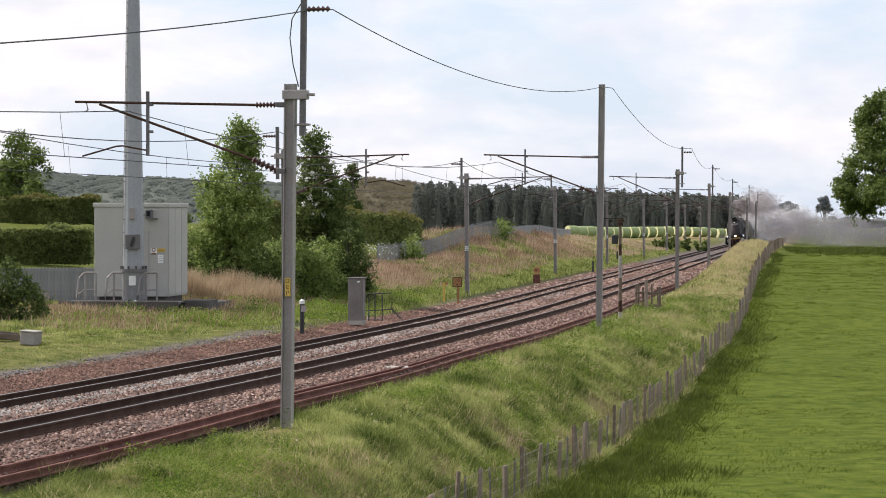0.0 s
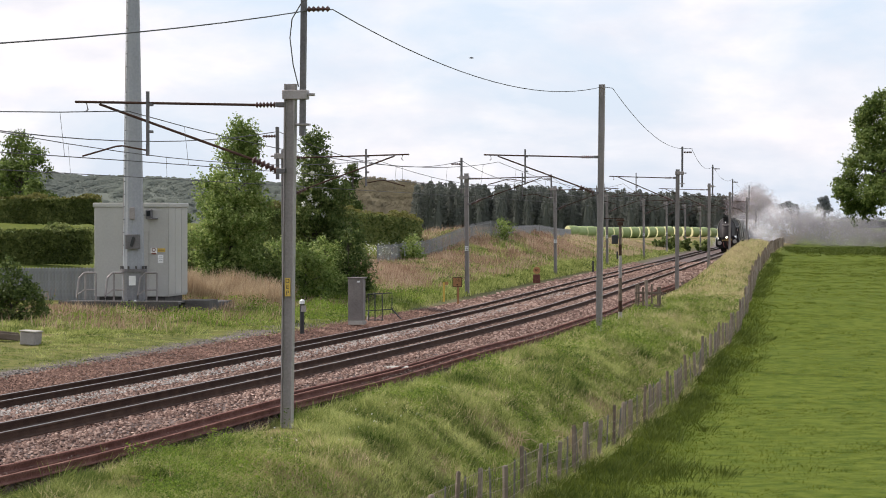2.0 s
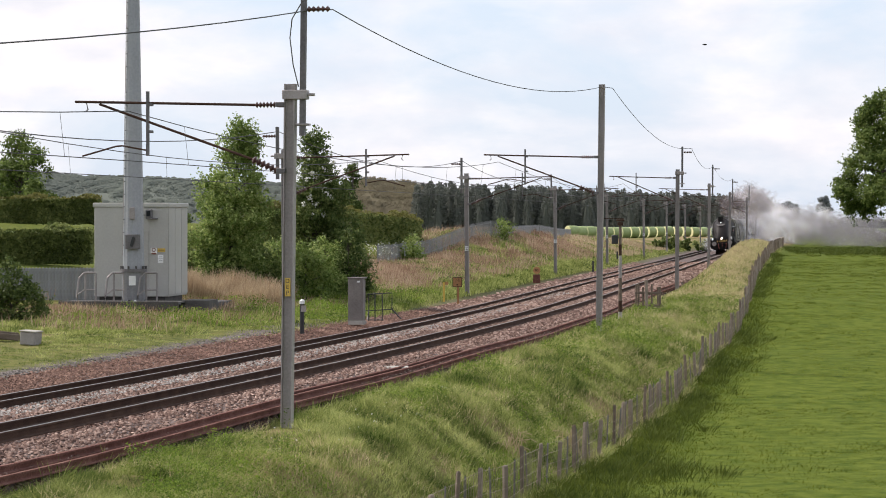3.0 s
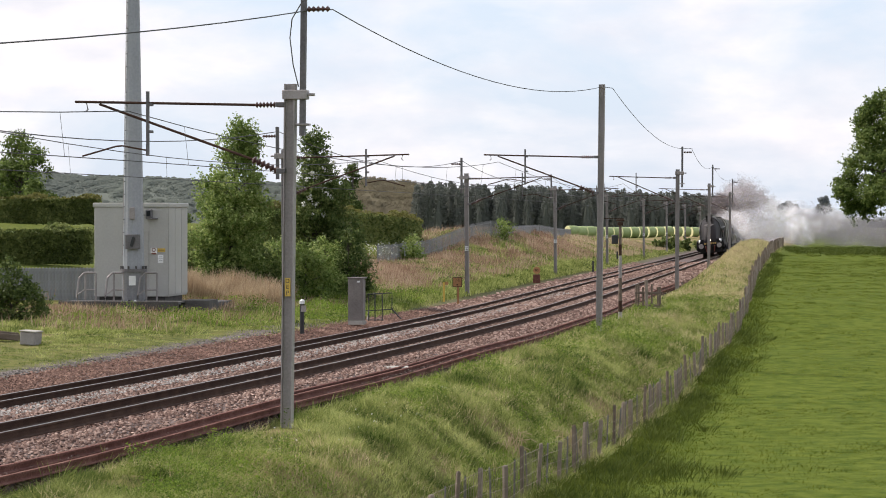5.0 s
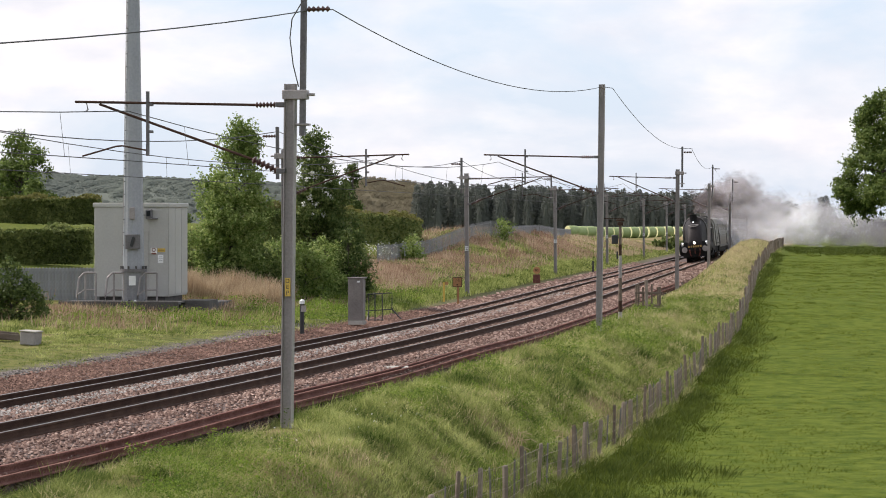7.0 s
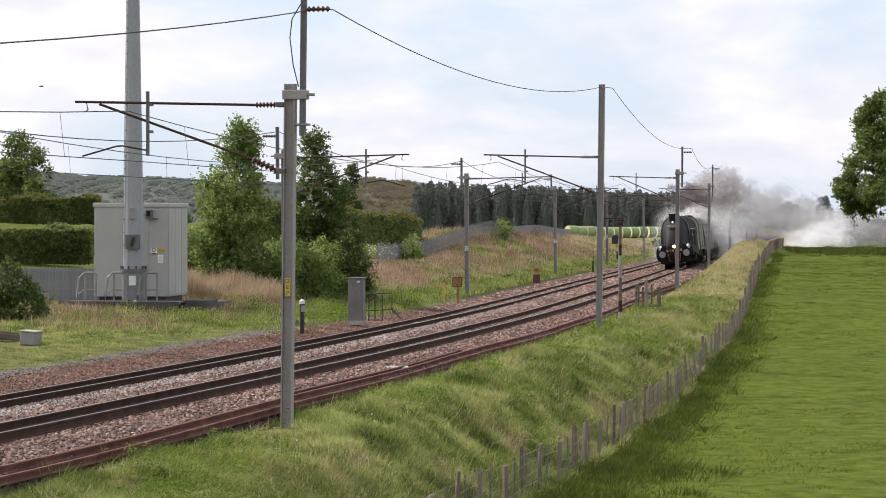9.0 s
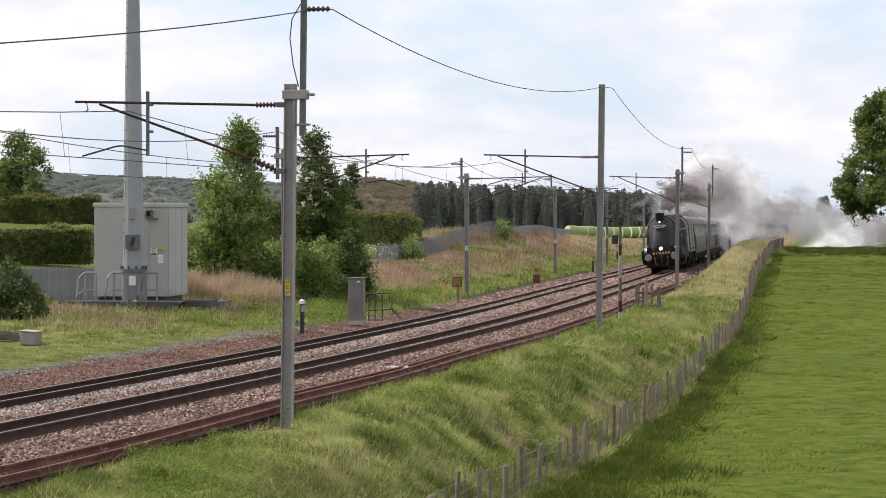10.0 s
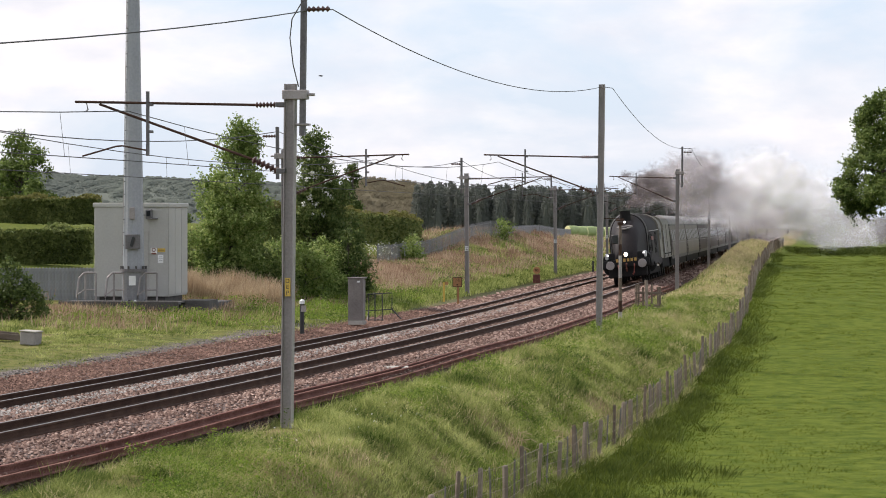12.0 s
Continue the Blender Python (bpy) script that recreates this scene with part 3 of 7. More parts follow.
def spare_rail(u, z, y0, y1, label):
    y = y0
    while y < y1 - 3:
        e = min(y + 18.2, y1)
        s = Shape()
        s.loft([[on_line(u + a + 0.05 * math.sin(q * 0.12 + u), q, z + b + 0.02 * math.sin(q * 0.3 + u * 2)) for a, b in rail_section(0.036, 0.125)] for q in np.linspace(y, e, 10)])
        tagged(part("spare_rail", s, RUST), label, "rail", "spare rails")
        y = e + 0.03


spare_rail(2.22, 0.0, 33, 152, "long rusty spare rail lying on the ballast shoulder")
spare_rail(2.4, -0.1, 33, 150, "long rusty spare rail lying beside the ballast")
spare_rail(2.06, 0.03, 54, 74, "short rusty spare rail lying on the ballast shoulder")


# ---- overhead line ----
def i_column(s, h, w=0.2, d=0.2, lean=0.0):
    """A rolled steel column with two flanges and a web."""
    a, b, f, g = w / 2, d / 2, 0.02, 0.009
    ring = [(-a, -b), (-a + f, -b), (-a + f, -g), (a - f, -g), (a - f, -b), (a, -b), (a, b), (a - f, b), (a - f, g), (-a + f, g), (-a + f, b), (-a, b)]
    s.loft([[Matrix.Rotation(lean, 4, "Y") @ Vector((p, q, z)) for p, q in ring] for z in (0, h / 2, h)])


def insulator(s, a, b, r=0.07, n=6):
    """A row of porcelain sheds between two points."""
    a, b = Vector(a), Vector(b)
    pts, rs = [], []
    for i in range(n):
        for f, k in ((0.0, 0.35), (0.3, 1.0), (0.45, 1.0), (0.9, 0.35)):
            pts.append(a + (b - a) * ((i + f) / n))
            rs.append(r * k)
    s.tube(pts, rs, 8)


def mast(m, height, reach, tall=0.0, lean=0.012, label="", side=-1, plate=False, top_z=5.62, ground_z=0.0):
    """Catenary mast with its cantilever; the arm points along local x * side. z = 0 is rail level."""
    thing = base("catenary_mast", m, label or "grey galvanised steel catenary mast with a cantilever arm", "mast", "catenary masts")
    col = Shape()
    i_column(col, height - ground_z, lean=lean)
    col.v = [(x, y, z + ground_z) for x, y, z in col.v]
    part("column", col, GALV, thing)
    foot = Shape().box((0, 0, ground_z - 0.12), (0.45, 0.45, 0.4))
    part("foundation", foot, CONCRETE, thing, bevel=0.02)
    sx = side
    at = Vector((lean * 4.5 + sx * 0.1, 0, 0))
    tube_r = 0.024
    arm = Shape()
    arm.tube([(at.x + sx * 0.55, 0, top_z), (at.x + sx * reach, 0, top_z + 0.09)], tube_r, 8)
    part("top_tube", arm, RAIL_SIDE, thing)
    st = Shape().tube([(at.x + sx * 0.62, 0, top_z - 1.0), (at.x + sx * (reach - 0.48), 0, top_z + 0.04)], tube_r, 8)
    part("diagonal_tube", st, RAIL_SIDE, thing)
    ins = Shape()
    insulator(ins, (at.x + sx * 0.16, 0, top_z), (at.x + sx * 0.56, 0, top_z), 0.055)
    part("insulator", ins, INSUL, thing, "brown porcelain insulator", smooth=True)
    ins = Shape()
    insulator(ins, (at.x + sx * 0.12, 0, top_z - 1.22), (at.x + sx * 0.62, 0, top_z - 1.0), 0.075)
    part("insulator", ins, INSUL, thing, "brown porcelain insulator", smooth=True)
    dx = at.x + sx * (reach - 1.42)
    drop = Shape().box((dx, 0, top_z - 0.33), (0.05, 0.06, 1.2))
    drop.box((dx + 0.04, 0, top_z + 0.02), (0.12, 0.08, 0.05)).box((dx + 0.04, 0, top_z - 0.48), (0.12, 0.08, 0.05))
    part("drop_bracket", drop, GALV_DARK, thing)
    reg = Shape().tube([(dx, 0, top_z - 0.83), (dx + sx * 0.5, 0, top_z - 0.74), (dx + sx * 0.62, 0, top_z - 0.75), (dx + sx * 1.28, 0, top_z - 0.93)], 0.018, 6)
    part("registration_arm", reg, RAIL_SIDE, thing)
    hang = Shape().tube([(at.x + sx * (reach - 0.22), 0, top_z + 0.08), (at.x + sx * (reach - 0.25), 0, top_z - 0.06), (at.x + sx * (reach - 0.2), 0, top_z - 0.1)], 0.016, 6)
    part("hanger", hang, GALV_DARK, thing)
    for bx, bz in ((0.05, 0.0), (0.04, -1.22)):
        part("bracket", Shape().box((at.x + sx * bx, 0, top_z + bz), (0.17, 0.26, 0.09)), GALV_DARK, thing, bevel=0.01)
    if tall:
        ext = Shape().box((-sx * 0.24, 0, (height - 0.95 + tall) / 2), (0.1, 0.1, tall - height + 0.95), Matrix.Rotation(lean, 4, "Y"))
        part("extension_post", ext, GALV_DARK, thing)
        clamp = Shape().box((lean * height - sx * 0.1, 0, height - 0.2), (0.46, 0.24, 0.17)).box((lean * height - sx * 0.36, 0, height - 0.2), (0.2, 0.1, 0.05))
        part("clamp", Shape().box((lean * height - sx * 0.2, 0, height - 0.75), (0.34, 0.14, 0.04)), GALV, thing, bevel=0.008)
        part("clamp", clamp, GALV, thing, bevel=0.01)
        ti = Shape()
        ex = -sx * 0.24 + lean * tall
        insulator(ti, (ex - sx * 0.06, 0, tall - 0.3), (ex - sx * 0.5, 0, tall - 0.3), 0.055, 5)
        part("insulator", ti, INSUL, thing, "brown porcelain insulator", smooth=True)
    if plate:
        pl = Shape().box((lean * 2, -0.112, ground_z + 2.35), (0.17, 0.012, 0.22))
        part("number_plate", pl, WHITE, thing, "small white plate", bevel=0.003)
        for k in (-0.04, 0.03):
            part("bar", Shape().box((lean * 2, -0.121, ground_z + 2.35 + k), (0.1, 0.004, 0.03)), BLACK, thing)
    return thing


def text_mesh(word, size, material, parent, place, name="lettering"):
    cu = bpy.data.curves.new(name, "FONT")
    cu.body, cu.size, cu.align_x, cu.align_y, cu.extrude = word, size, "CENTER", "CENTER", 0.002
    tmp = bpy.data.objects.new(name, cu)
    scene.collection.objects.link(tmp)
    me = bpy.data.meshes.new_from_object(tmp.evaluated_get(bpy.context.evaluated_depsgraph_get()))
    bpy.data.objects.remove(tmp)
    me.materials.append(material)
    ob = new(name, me)
    ob.parent = parent
    ob.matrix_basis = place
    return ob


def mast_at(x, y, **kw):
    gz = float(land(x, y)) - 0.15
    return mast(pose(x, y, 0, 0, 0, heading(y)), ground_z=gz, **kw)


NEAR_MASTS = ((-2.88, 50.0), (5.29, 92.0), (12.33, 143.0), (19.1, 195.0), (26.3, 249.0), (33.9, 303.0), (41.5, 360.0))
FAR_MASTS = ((-12.0, 46.0), (-5.1, 88.0), (1.16, 130.0), (7.26, 175.0), (13.2, 218.0), (19.4, 262.0), (25.0, 303.0), (31.0, 347.0), (37.2, 392.0))
mast_a = mast_at(*NEAR_MASTS[0], height=5.95, reach=4.05, tall=7.62, top_z=5.57, label="grey steel catenary mast with a yellow letter plate")
mast_at(*NEAR_MASTS[1], height=8.08, reach=3.9, top_z=5.62, lean=0.012, label="tall grey steel catenary mast carrying the return wire")
for k, p in enumerate(NEAR_MASTS[2:]):
    mast_at(*p, height=6.2, reach=3.5, tall=7.4 + 0.15 * (k % 2), top_z=5.75, lean=0.006)
for k, p in enumerate(FAR_MASTS):
    if k:
        mast_at(*p, height=5.75, reach=4.0, tall=6.5, top_z=5.5, side=1, lean=-0.006, plate=k > 1)

dep = Shape().box((0.045, -0.11, 2.21), (0.105, 0.012, 0.34))
dep_plate = part("letter_plate", dep, YELLOW, mast_a, "yellow plate lettered DEP", bevel=0.003)
for k, ch in enumerate("DEP"):
    text_mesh(ch, 0.11, BLACK, dep_plate, pose(0.045, -0.1175, 2.32 - 0.11 * k, 90, 0, 0), "letter")


def wire_run(thing, name, points, r):
    part(name, Shape().tube(points, r, 5), WIRE, thing)


def overhead_wires(u_mid, masts, side, label):
    """Contact wire, catenary and droppers between the arms of one row of masts."""
    thing = base("overhead_wire", pose(0, 0, 0), label, "overhead wire", "overhead wires")
    ys = [masts[0][1] - 42] + [p[1] for p in masts]
    contact, cat = [], []
    for i in range(len(ys) - 1):
        a, b = ys[i], ys[i + 1]
        for k in range(12):
            f = k / 12
            y = a + (b - a) * f
            zig = 0.2 * (1 if i % 2 else -1) * (1 - 2 * f)
            contact.append(on_line(u_mid + zig, y, 4.53 - 0.1 * (u_mid < -1)))
            cat.append(on_line(u_mid + zig * 0.5, y, 5.45 - 2.1 * f * (1 - f)))
    wire_run(thing, "contact_wire", contact, 0.0085)
    wire_run(thing, "catenary_wire", cat, 0.0095)
    for i in range(3, min(len(contact), 70), 2):
        if (i % 12) in (3, 5, 7, 9, 11, 1):
            part("dropper", Shape().tube([contact[i], cat[i]], 0.004, 4), WIRE, thing)
    return thing


overhead_wires(0.0, NEAR_MASTS, -1, "thin dark contact and catenary wires over the near track")
overhead_wires(FAR, FAR_MASTS, 1, "thin dark contact and catenary wires over the far track")


def return_wire():
    thing = base("return_wire", pose(0, 0, 0), "dark sagging return wire strung between mast tops", "overhead wire", "overhead wires")
    tops = [Vector((-12.7, 8.0, 4.13)), Vector((-2.5, 50, 7.3)), Vector((-2.03, 50, 7.32)), Vector((5.4, 92, 8.0)), Vector((5.75, 92, 7.95)), Vector((12.7, 143, 7.3)), Vector((13.1, 143, 7.3)),
            Vector((19.4, 195, 7.45)), Vector((26.6, 249, 7.4)), Vector((34.2, 303, 7.4)), Vector((41.8, 360, 7.4))]
    for a, b in zip(tops[:-1], tops[1:]):
        long = (b - a).length > 3
        n = 18 if long else 2
        sag = (0.526 if a.y < 20 else 0.67 if a.y < 60 else 0.55) if long else 0.0
        part("wire_span", Shape().tube([a + (b - a) * (k / n) - Vector((0, 0, sag * 4 * (k / n) * (1 - k / n))) for k in range(n + 1)], 0.011, 5), WIRE, thing)
    part("jumper", Shape().tube([(-2.62, 50, 7.42), (-2.78, 50, 7.15), (-2.82, 50, 6.8), (-2.76, 50, 6.3), (-2.66, 50, 5.9)], 0.011, 5), WIRE, thing)
    t2 = base("return_wire", pose(0, 0, 0), "dark return wire along the far masts", "overhead wire", "overhead wires")
    for (xa, ya), (xb, yb) in zip(FAR_MASTS[:-1], FAR_MASTS[1:]):
        a, b = Vector((xa - 0.25, ya, 5.86 if ya < 50 else 6.35)), Vector((xb - 0.25, yb, 6.35))
        part("wire_span", Shape().tube([a + (b - a) * (k / 14) - Vector((0, 0, 2.6 * (k / 14) * (1 - k / 14))) for k in range(15)], 0.013, 5), WIRE, t2)


return_wire()


# ---- radio mast and equipment cabin ----
def radio_mast():
    x, y = -10.95, 96.0
    thing = base("radio_mast", pose(x, y, 0), "tall tapered grey steel radio mast on a flanged stub", "mast")
    n = 12
    shaft = Shape()
    shaft.loft([[(r * math.cos(2 * math.pi * k / n), r * math.sin(2 * math.pi * k / n), z) for k in range(n)] for r, z in ((0.385, 1.76), (0.375, 2.2), (0.2, 12.5), (0.1, 20.0))])
    part("shaft", shaft, MAST_GREY, thing)
    stub = Shape()
    stub.loft([[(r * math.cos(2 * math.pi * k / n), r * math.sin(2 * math.pi * k / n), z) for k in range(n)] for r, z in ((0.42, 0.35), (0.41, 1.68))])
    part("stub", stub, STUB_GREY, thing, "grey galvanised stub column")
    for k in range(8):
        a = 2 * math.pi * (k + 0.5) / 8
        part("gusset", Shape().loft([[(0.41 * math.cos(a) - q * math.sin(a), 0.41 * math.sin(a) + q * math.cos(a), 0.35), (0.56 * math.cos(a) - q * math.sin(a), 0.56 * math.sin(a) + q * math.cos(a), 0.35),
                                      (0.41 * math.cos(a) - q * math.sin(a), 0.41 * math.sin(a) + q * math.cos(a), 0.75)] for q in (-0.012, 0.012)]), STUB_GREY, thing)
    part("base_plate", Shape().tube([(0, 0, 0.3), (0, 0, 0.36)], 0.62, 20), CABIN_DARK, thing)
    part("cable_gland", Shape().tube([(-0.1, -0.47, 0.62), (-0.1, -0.38, 0.62)], 0.05, 8), BLACK, thing)
    part("cable_gland", Shape().tube([(0.1, -0.47, 0.62), (0.1, -0.38, 0.62)], 0.05, 8), WHITE, thing)
    fl = Shape().tube([(0, 0, 1.66), (0, 0, 1.76)], 0.48, 20)
    part("flange", fl, GALV_DARK, thing)
    for k in range(10):
        a = 2 * math.pi * k / 10
        part("bolt", Shape().tube([(0.44 * math.cos(a), 0.44 * math.sin(a), 1.72), (0.44 * math.cos(a), 0.44 * math.sin(a), 1.86)], 0.035, 6), CABIN_DARK, thing)
    box = Shape().box((0.02, -0.42, 2.72), (0.52, 0.16, 0.52))
    cab = part("isolator_box", box, GALV_DARK, thing, "dark grey isolator box", bevel=0.015)
    part("handle", Shape().box((0.02, -0.53, 2.72), (0.1, 0.06, 0.34), Matrix.Translation((0.02, 0, 2.72)) @ Matrix.Rotation(0.25, 4, "Y") @ Matrix.Translation((-0.02, 0, -2.72))), BLACK, cab)
    part("junction_box", Shape().box((0.0, -0.4, 3.72), (0.18, 0.14, 0.42)), GALV, thing, bevel=0.01)
    part("label_plate", Shape().box((0.0, -0.425, 1.35), (0.24, 0.012, 0.34)), WHITE, thing, "white label plate")
    cl = Shape()
    for k in range(24):
        cl.box((-0.335 + 0.0175 * k * 0.45, -0.17, 2.6 + 0.45 * k), (0.05, 0.05, 0.03))
    part("cable_clips", cl, GALV_DARK, thing)
    part("cable", Shape().tube([(-0.37, -0.17, 2.2), (-0.2, -0.12, 12.5)], 0.012, 5), GALV, thing)


radio_mast()


def cabin():
    """Steel equipment cabin; origin at its front left foot, x along its front, y into its depth."""
    x0, y0, turn = -12.62, 98.2, -7.0
    thing = base("equipment_cabin", pose(x0, y0, 0.72, 0, 0, turn), "pale grey steel equipment cabin with overhanging flat roof", "cabin")
    w, d, h = 2.72, 3.2, 3.25
    part("body", Shape().box((w / 2, d / 2, h / 2), (w, d, h)), CABIN, thing, bevel=0.015)
    part("roof", Shape().box((w / 2, d / 2, h + 0.06), (w + 0.1, d + 0.1, 0.16)), CABIN, thing, "pale grey roof with folded edge", bevel=0.02)
    for k in range(3):
        part("side_panel", Shape().box((w + 0.012, 0.55 + k * 1.05, h / 2), (0.024, 1.0, h - 0.14)), CABIN, thing, bevel=0.006)
    frame_ = Shape().box((1.08, -0.012, 1.55), (0.03, 0.024, 2.45)).box((2.03, -0.012, 1.55), (0.03, 0.024, 2.45)).box((1.55, -0.012, 2.4), (1.1, 0.05, 0.04))
    part("door_frame", frame_, CABIN, thing)
    dr = part("door", Shape().box((1.555, -0.008, 1.2), (0.9, 0.016, 2.3)), CABIN, thing, bevel=0.004)
    part("handle", Shape().box((1.2, -0.04, 1.25), (0.05, 0.06, 0.16)), GALV_DARK, dr)
    vent = part("lamp_bracket", Shape().box((2.15, -0.12, 2.82), (0.4, 0.2, 0.05)).box((2.05, -0.12, 3.0), (0.22, 0.2, 0.3)).box((1.85, -0.06, 2.95), (0.3, 0.03, 0.03)), GALV_DARK, thing, "grey bulkhead lamp on a bracket", bevel=0.01)
    part("lens", Shape().box((2.05, -0.23, 3.0), (0.14, 0.03, 0.18)), GLASS, vent)
    s1 = part("warning_sign", Shape().box((2.2, -0.02, 1.66), (0.24, 0.01, 0.2)), WHITE, thing, "white warning sign with a red ring", bevel=0.002)
    ring = Shape().tube([(2.2 + 0.06 * math.cos(a * 0.5236), -0.03, 1.69 + 0.06 * math.sin(a * 0.5236)) for a in range(13)], 0.014, 5)
    part("ring", ring, BUFFER_RED, s1)
    part("bar", Shape().box((2.2, -0.028, 1.56), (0.16, 0.004, 0.05)), BUFFER_RED, s1)
    s2 = part("notice", Shape().box((2.48, -0.02, 1.68), (0.28, 0.01, 0.13)), YELLOW, thing, "pale yellow notice", bevel=0.002)
    part("bar", Shape().box((2.48, -0.028, 1.68), (0.2, 0.004, 0.02)), BLACK, s2)
    s3 = part("notice", Shape().box((2.45, -0.02, 1.36), (0.2, 0.01, 0.3)), WHITE, thing, "white paper notice", bevel=0.002)
    for k in range(3):
        part("bar", Shape().box((2.45, -0.028, 1.44 - 0.07 * k), (0.14, 0.004, 0.015)), GALV_DARK, s3)
    part("skid_base", Shape().box((w / 2, d / 2, -0.14), (w - 0.3, d - 0.3, 0.3)), CABIN_DARK, thing, "dark steel support frame")
    # plinth and access platform
    plinth = base("concrete_plinth", pose(x0 - 1.5, y0 - 1.6, 0, 0, 0, turn), "low dark steel and concrete plinth under the cabin", "plinth")
    part("slab", Shape().box((3.0, 3.6, 0.28), (4.9, 5.6, 0.4)), CABIN_DARK, plinth, bevel=0.03)
    part("edge_beam", Shape().box((2.85, -0.95, 0.5), (4.3, 0.1, 0.26)), CABIN_DARK, plinth, bevel=0.01)
    part("grating", Shape().box((2.85, -0.05, 0.58), (4.2, 1.7, 0.05)), CABIN_DARK, plinth)
    for k in range(5):
        part("leg", Shape().box((0.8 + 1.0 * k, -0.9, 0.2), (0.09, 0.09, 0.5)), GALV_DARK, plinth)
    part("ramp", Shape().box((5.3, 1.2, 0.42), (1.0, 1.6, 0.42)), CABIN_DARK, plinth)
    for sx in (0.0, 1.0, 2.15):
        rl = base("handrail", pose(x0 - 0.25 + sx, y0 - 2.35, 0.5, 0, 0, turn), "galvanised tubular handrail beside the cabin steps", "handrail", "cabin handrails")
        t = Shape().tube([(0, -0.25, -0.2), (0, -0.25, 0.35), (0.05, -0.15, 0.95), (0.2, 0, 1.12), (0.62, 0.0, 1.12)], 0.04, 8)
        part("top_rail", t, GALV, rl, smooth=True)
        part("post", Shape().tube([(0.62, 0.0, -0.2), (0.62, 0.0, 1.12)], 0.036, 8), GALV, rl, smooth=True)
        part("post", Shape().tube([(0.24, 0.0, -0.2), (0.24, 0.0, 1.12)], 0.036, 8), GALV, rl, smooth=True)
        part("mid_rail", Shape().tube([(0.0, -0.2, 0.35), (0.2, 0, 0.52), (0.62, 0.0, 0.52)], 0.025, 8), GALV, rl, smooth=True)
    steps = base("access_steps", pose(x0 + 0.35, y0 - 1.2, 0.3, 0, 0, turn), "grey steel access steps to the cabin", "steps")
    for k in range(3):
        part("tread", Shape().box((0.45, 0.28 * k, 0.12 * k), (0.8, 0.26, 0.04)), GALV_DARK, steps)
    for k in (0.03, 0.87):
        part("stringer", Shape().box((k, 0.28, 0.02), (0.04, 0.9, 0.2)), GALV_DARK, steps)


cabin()


# ---- fences ----
def palisade(points, pitch, h, label, rails=(0.3, 0.85), w=0.07):
    """A steel palisade fence along points on the ground: pales, rails and posts."""
    thing = base("palisade_fence", pose(0, 0, 0), label, "fence", "palisade fences")
    pts = [Vector(p) for p in points]
    pale = Shape()
    pale.loft([[(-w / 2, 0, z), (0, -0.02, z), (w / 2, 0, z), (0, 0.012, z)] for z in (0, h - 0.06)], mi=0)
    pale.add([(-w / 2, 0, h - 0.06), (0, -0.02, h - 0.06), (w / 2, 0, h - 0.06), (0, 0, h)], [(0, 1, 3), (1, 2, 3), (2, 0, 3)])
    pale_me = mesh_of("pale", pale, [PALISADE])
    for a, b in zip(pts[:-1], pts[1:]):
        n = max(1, int((b - a).length / pitch))
        ang = math.degrees(math.atan2(b.y - a.y, b.x - a.x))
        for k in range(n):
            p = a + (b - a) * (k / n)
            ob = new("pale", pale_me)
            ob.parent = thing
            ob.matrix_basis = pose(p.x, p.y, p.z, 0, 0, ang)
        for f in rails:
            part("rail", Shape().tube([a + Vector((0, 0.05, h * f)), b + Vector((0, 0.05, h * f))], 0.025, 4), PALISADE, thing)
        part("post", Shape().box((a.x, a.y + 0.08, a.z + h * 0.47), (0.1, 0.08, h * 0.98)), PALISADE, thing)
    return thing


def grounded(rows):
    return [(x, y, float(land(x, y)) - 0.03) for x, y in rows]


palisade([(-18.6, 102, 0.3), (-17.2, 102, 0.3), (-15.8, 102, 0.3), (-14.4, 102, 0.3), (-13.0, 102, 0.3), (-12.0, 102.2, 0.3)], 0.12, 1.42, "grey steel palisade fence behind the cabin", w=0.13)
palisade(grounded([(-4.0, 166), (-3.2, 170), (-2.4, 175), (-1.8, 179), (-0.9, 182.5), (0.6, 188.5), (2.05, 193.5), (3.5, 199), (4.2, 202)]), 0.24, 1.25, "grey steel palisade fence climbing over the grassy mound", w=0.17)
palisade(grounded([(4.2, 202), (5.4, 212), (8.5, 240), (11.2, 262), (13.5, 286)]), 0.5, 0.95, "grey steel palisade fence running down behind the mound", w=0.36)


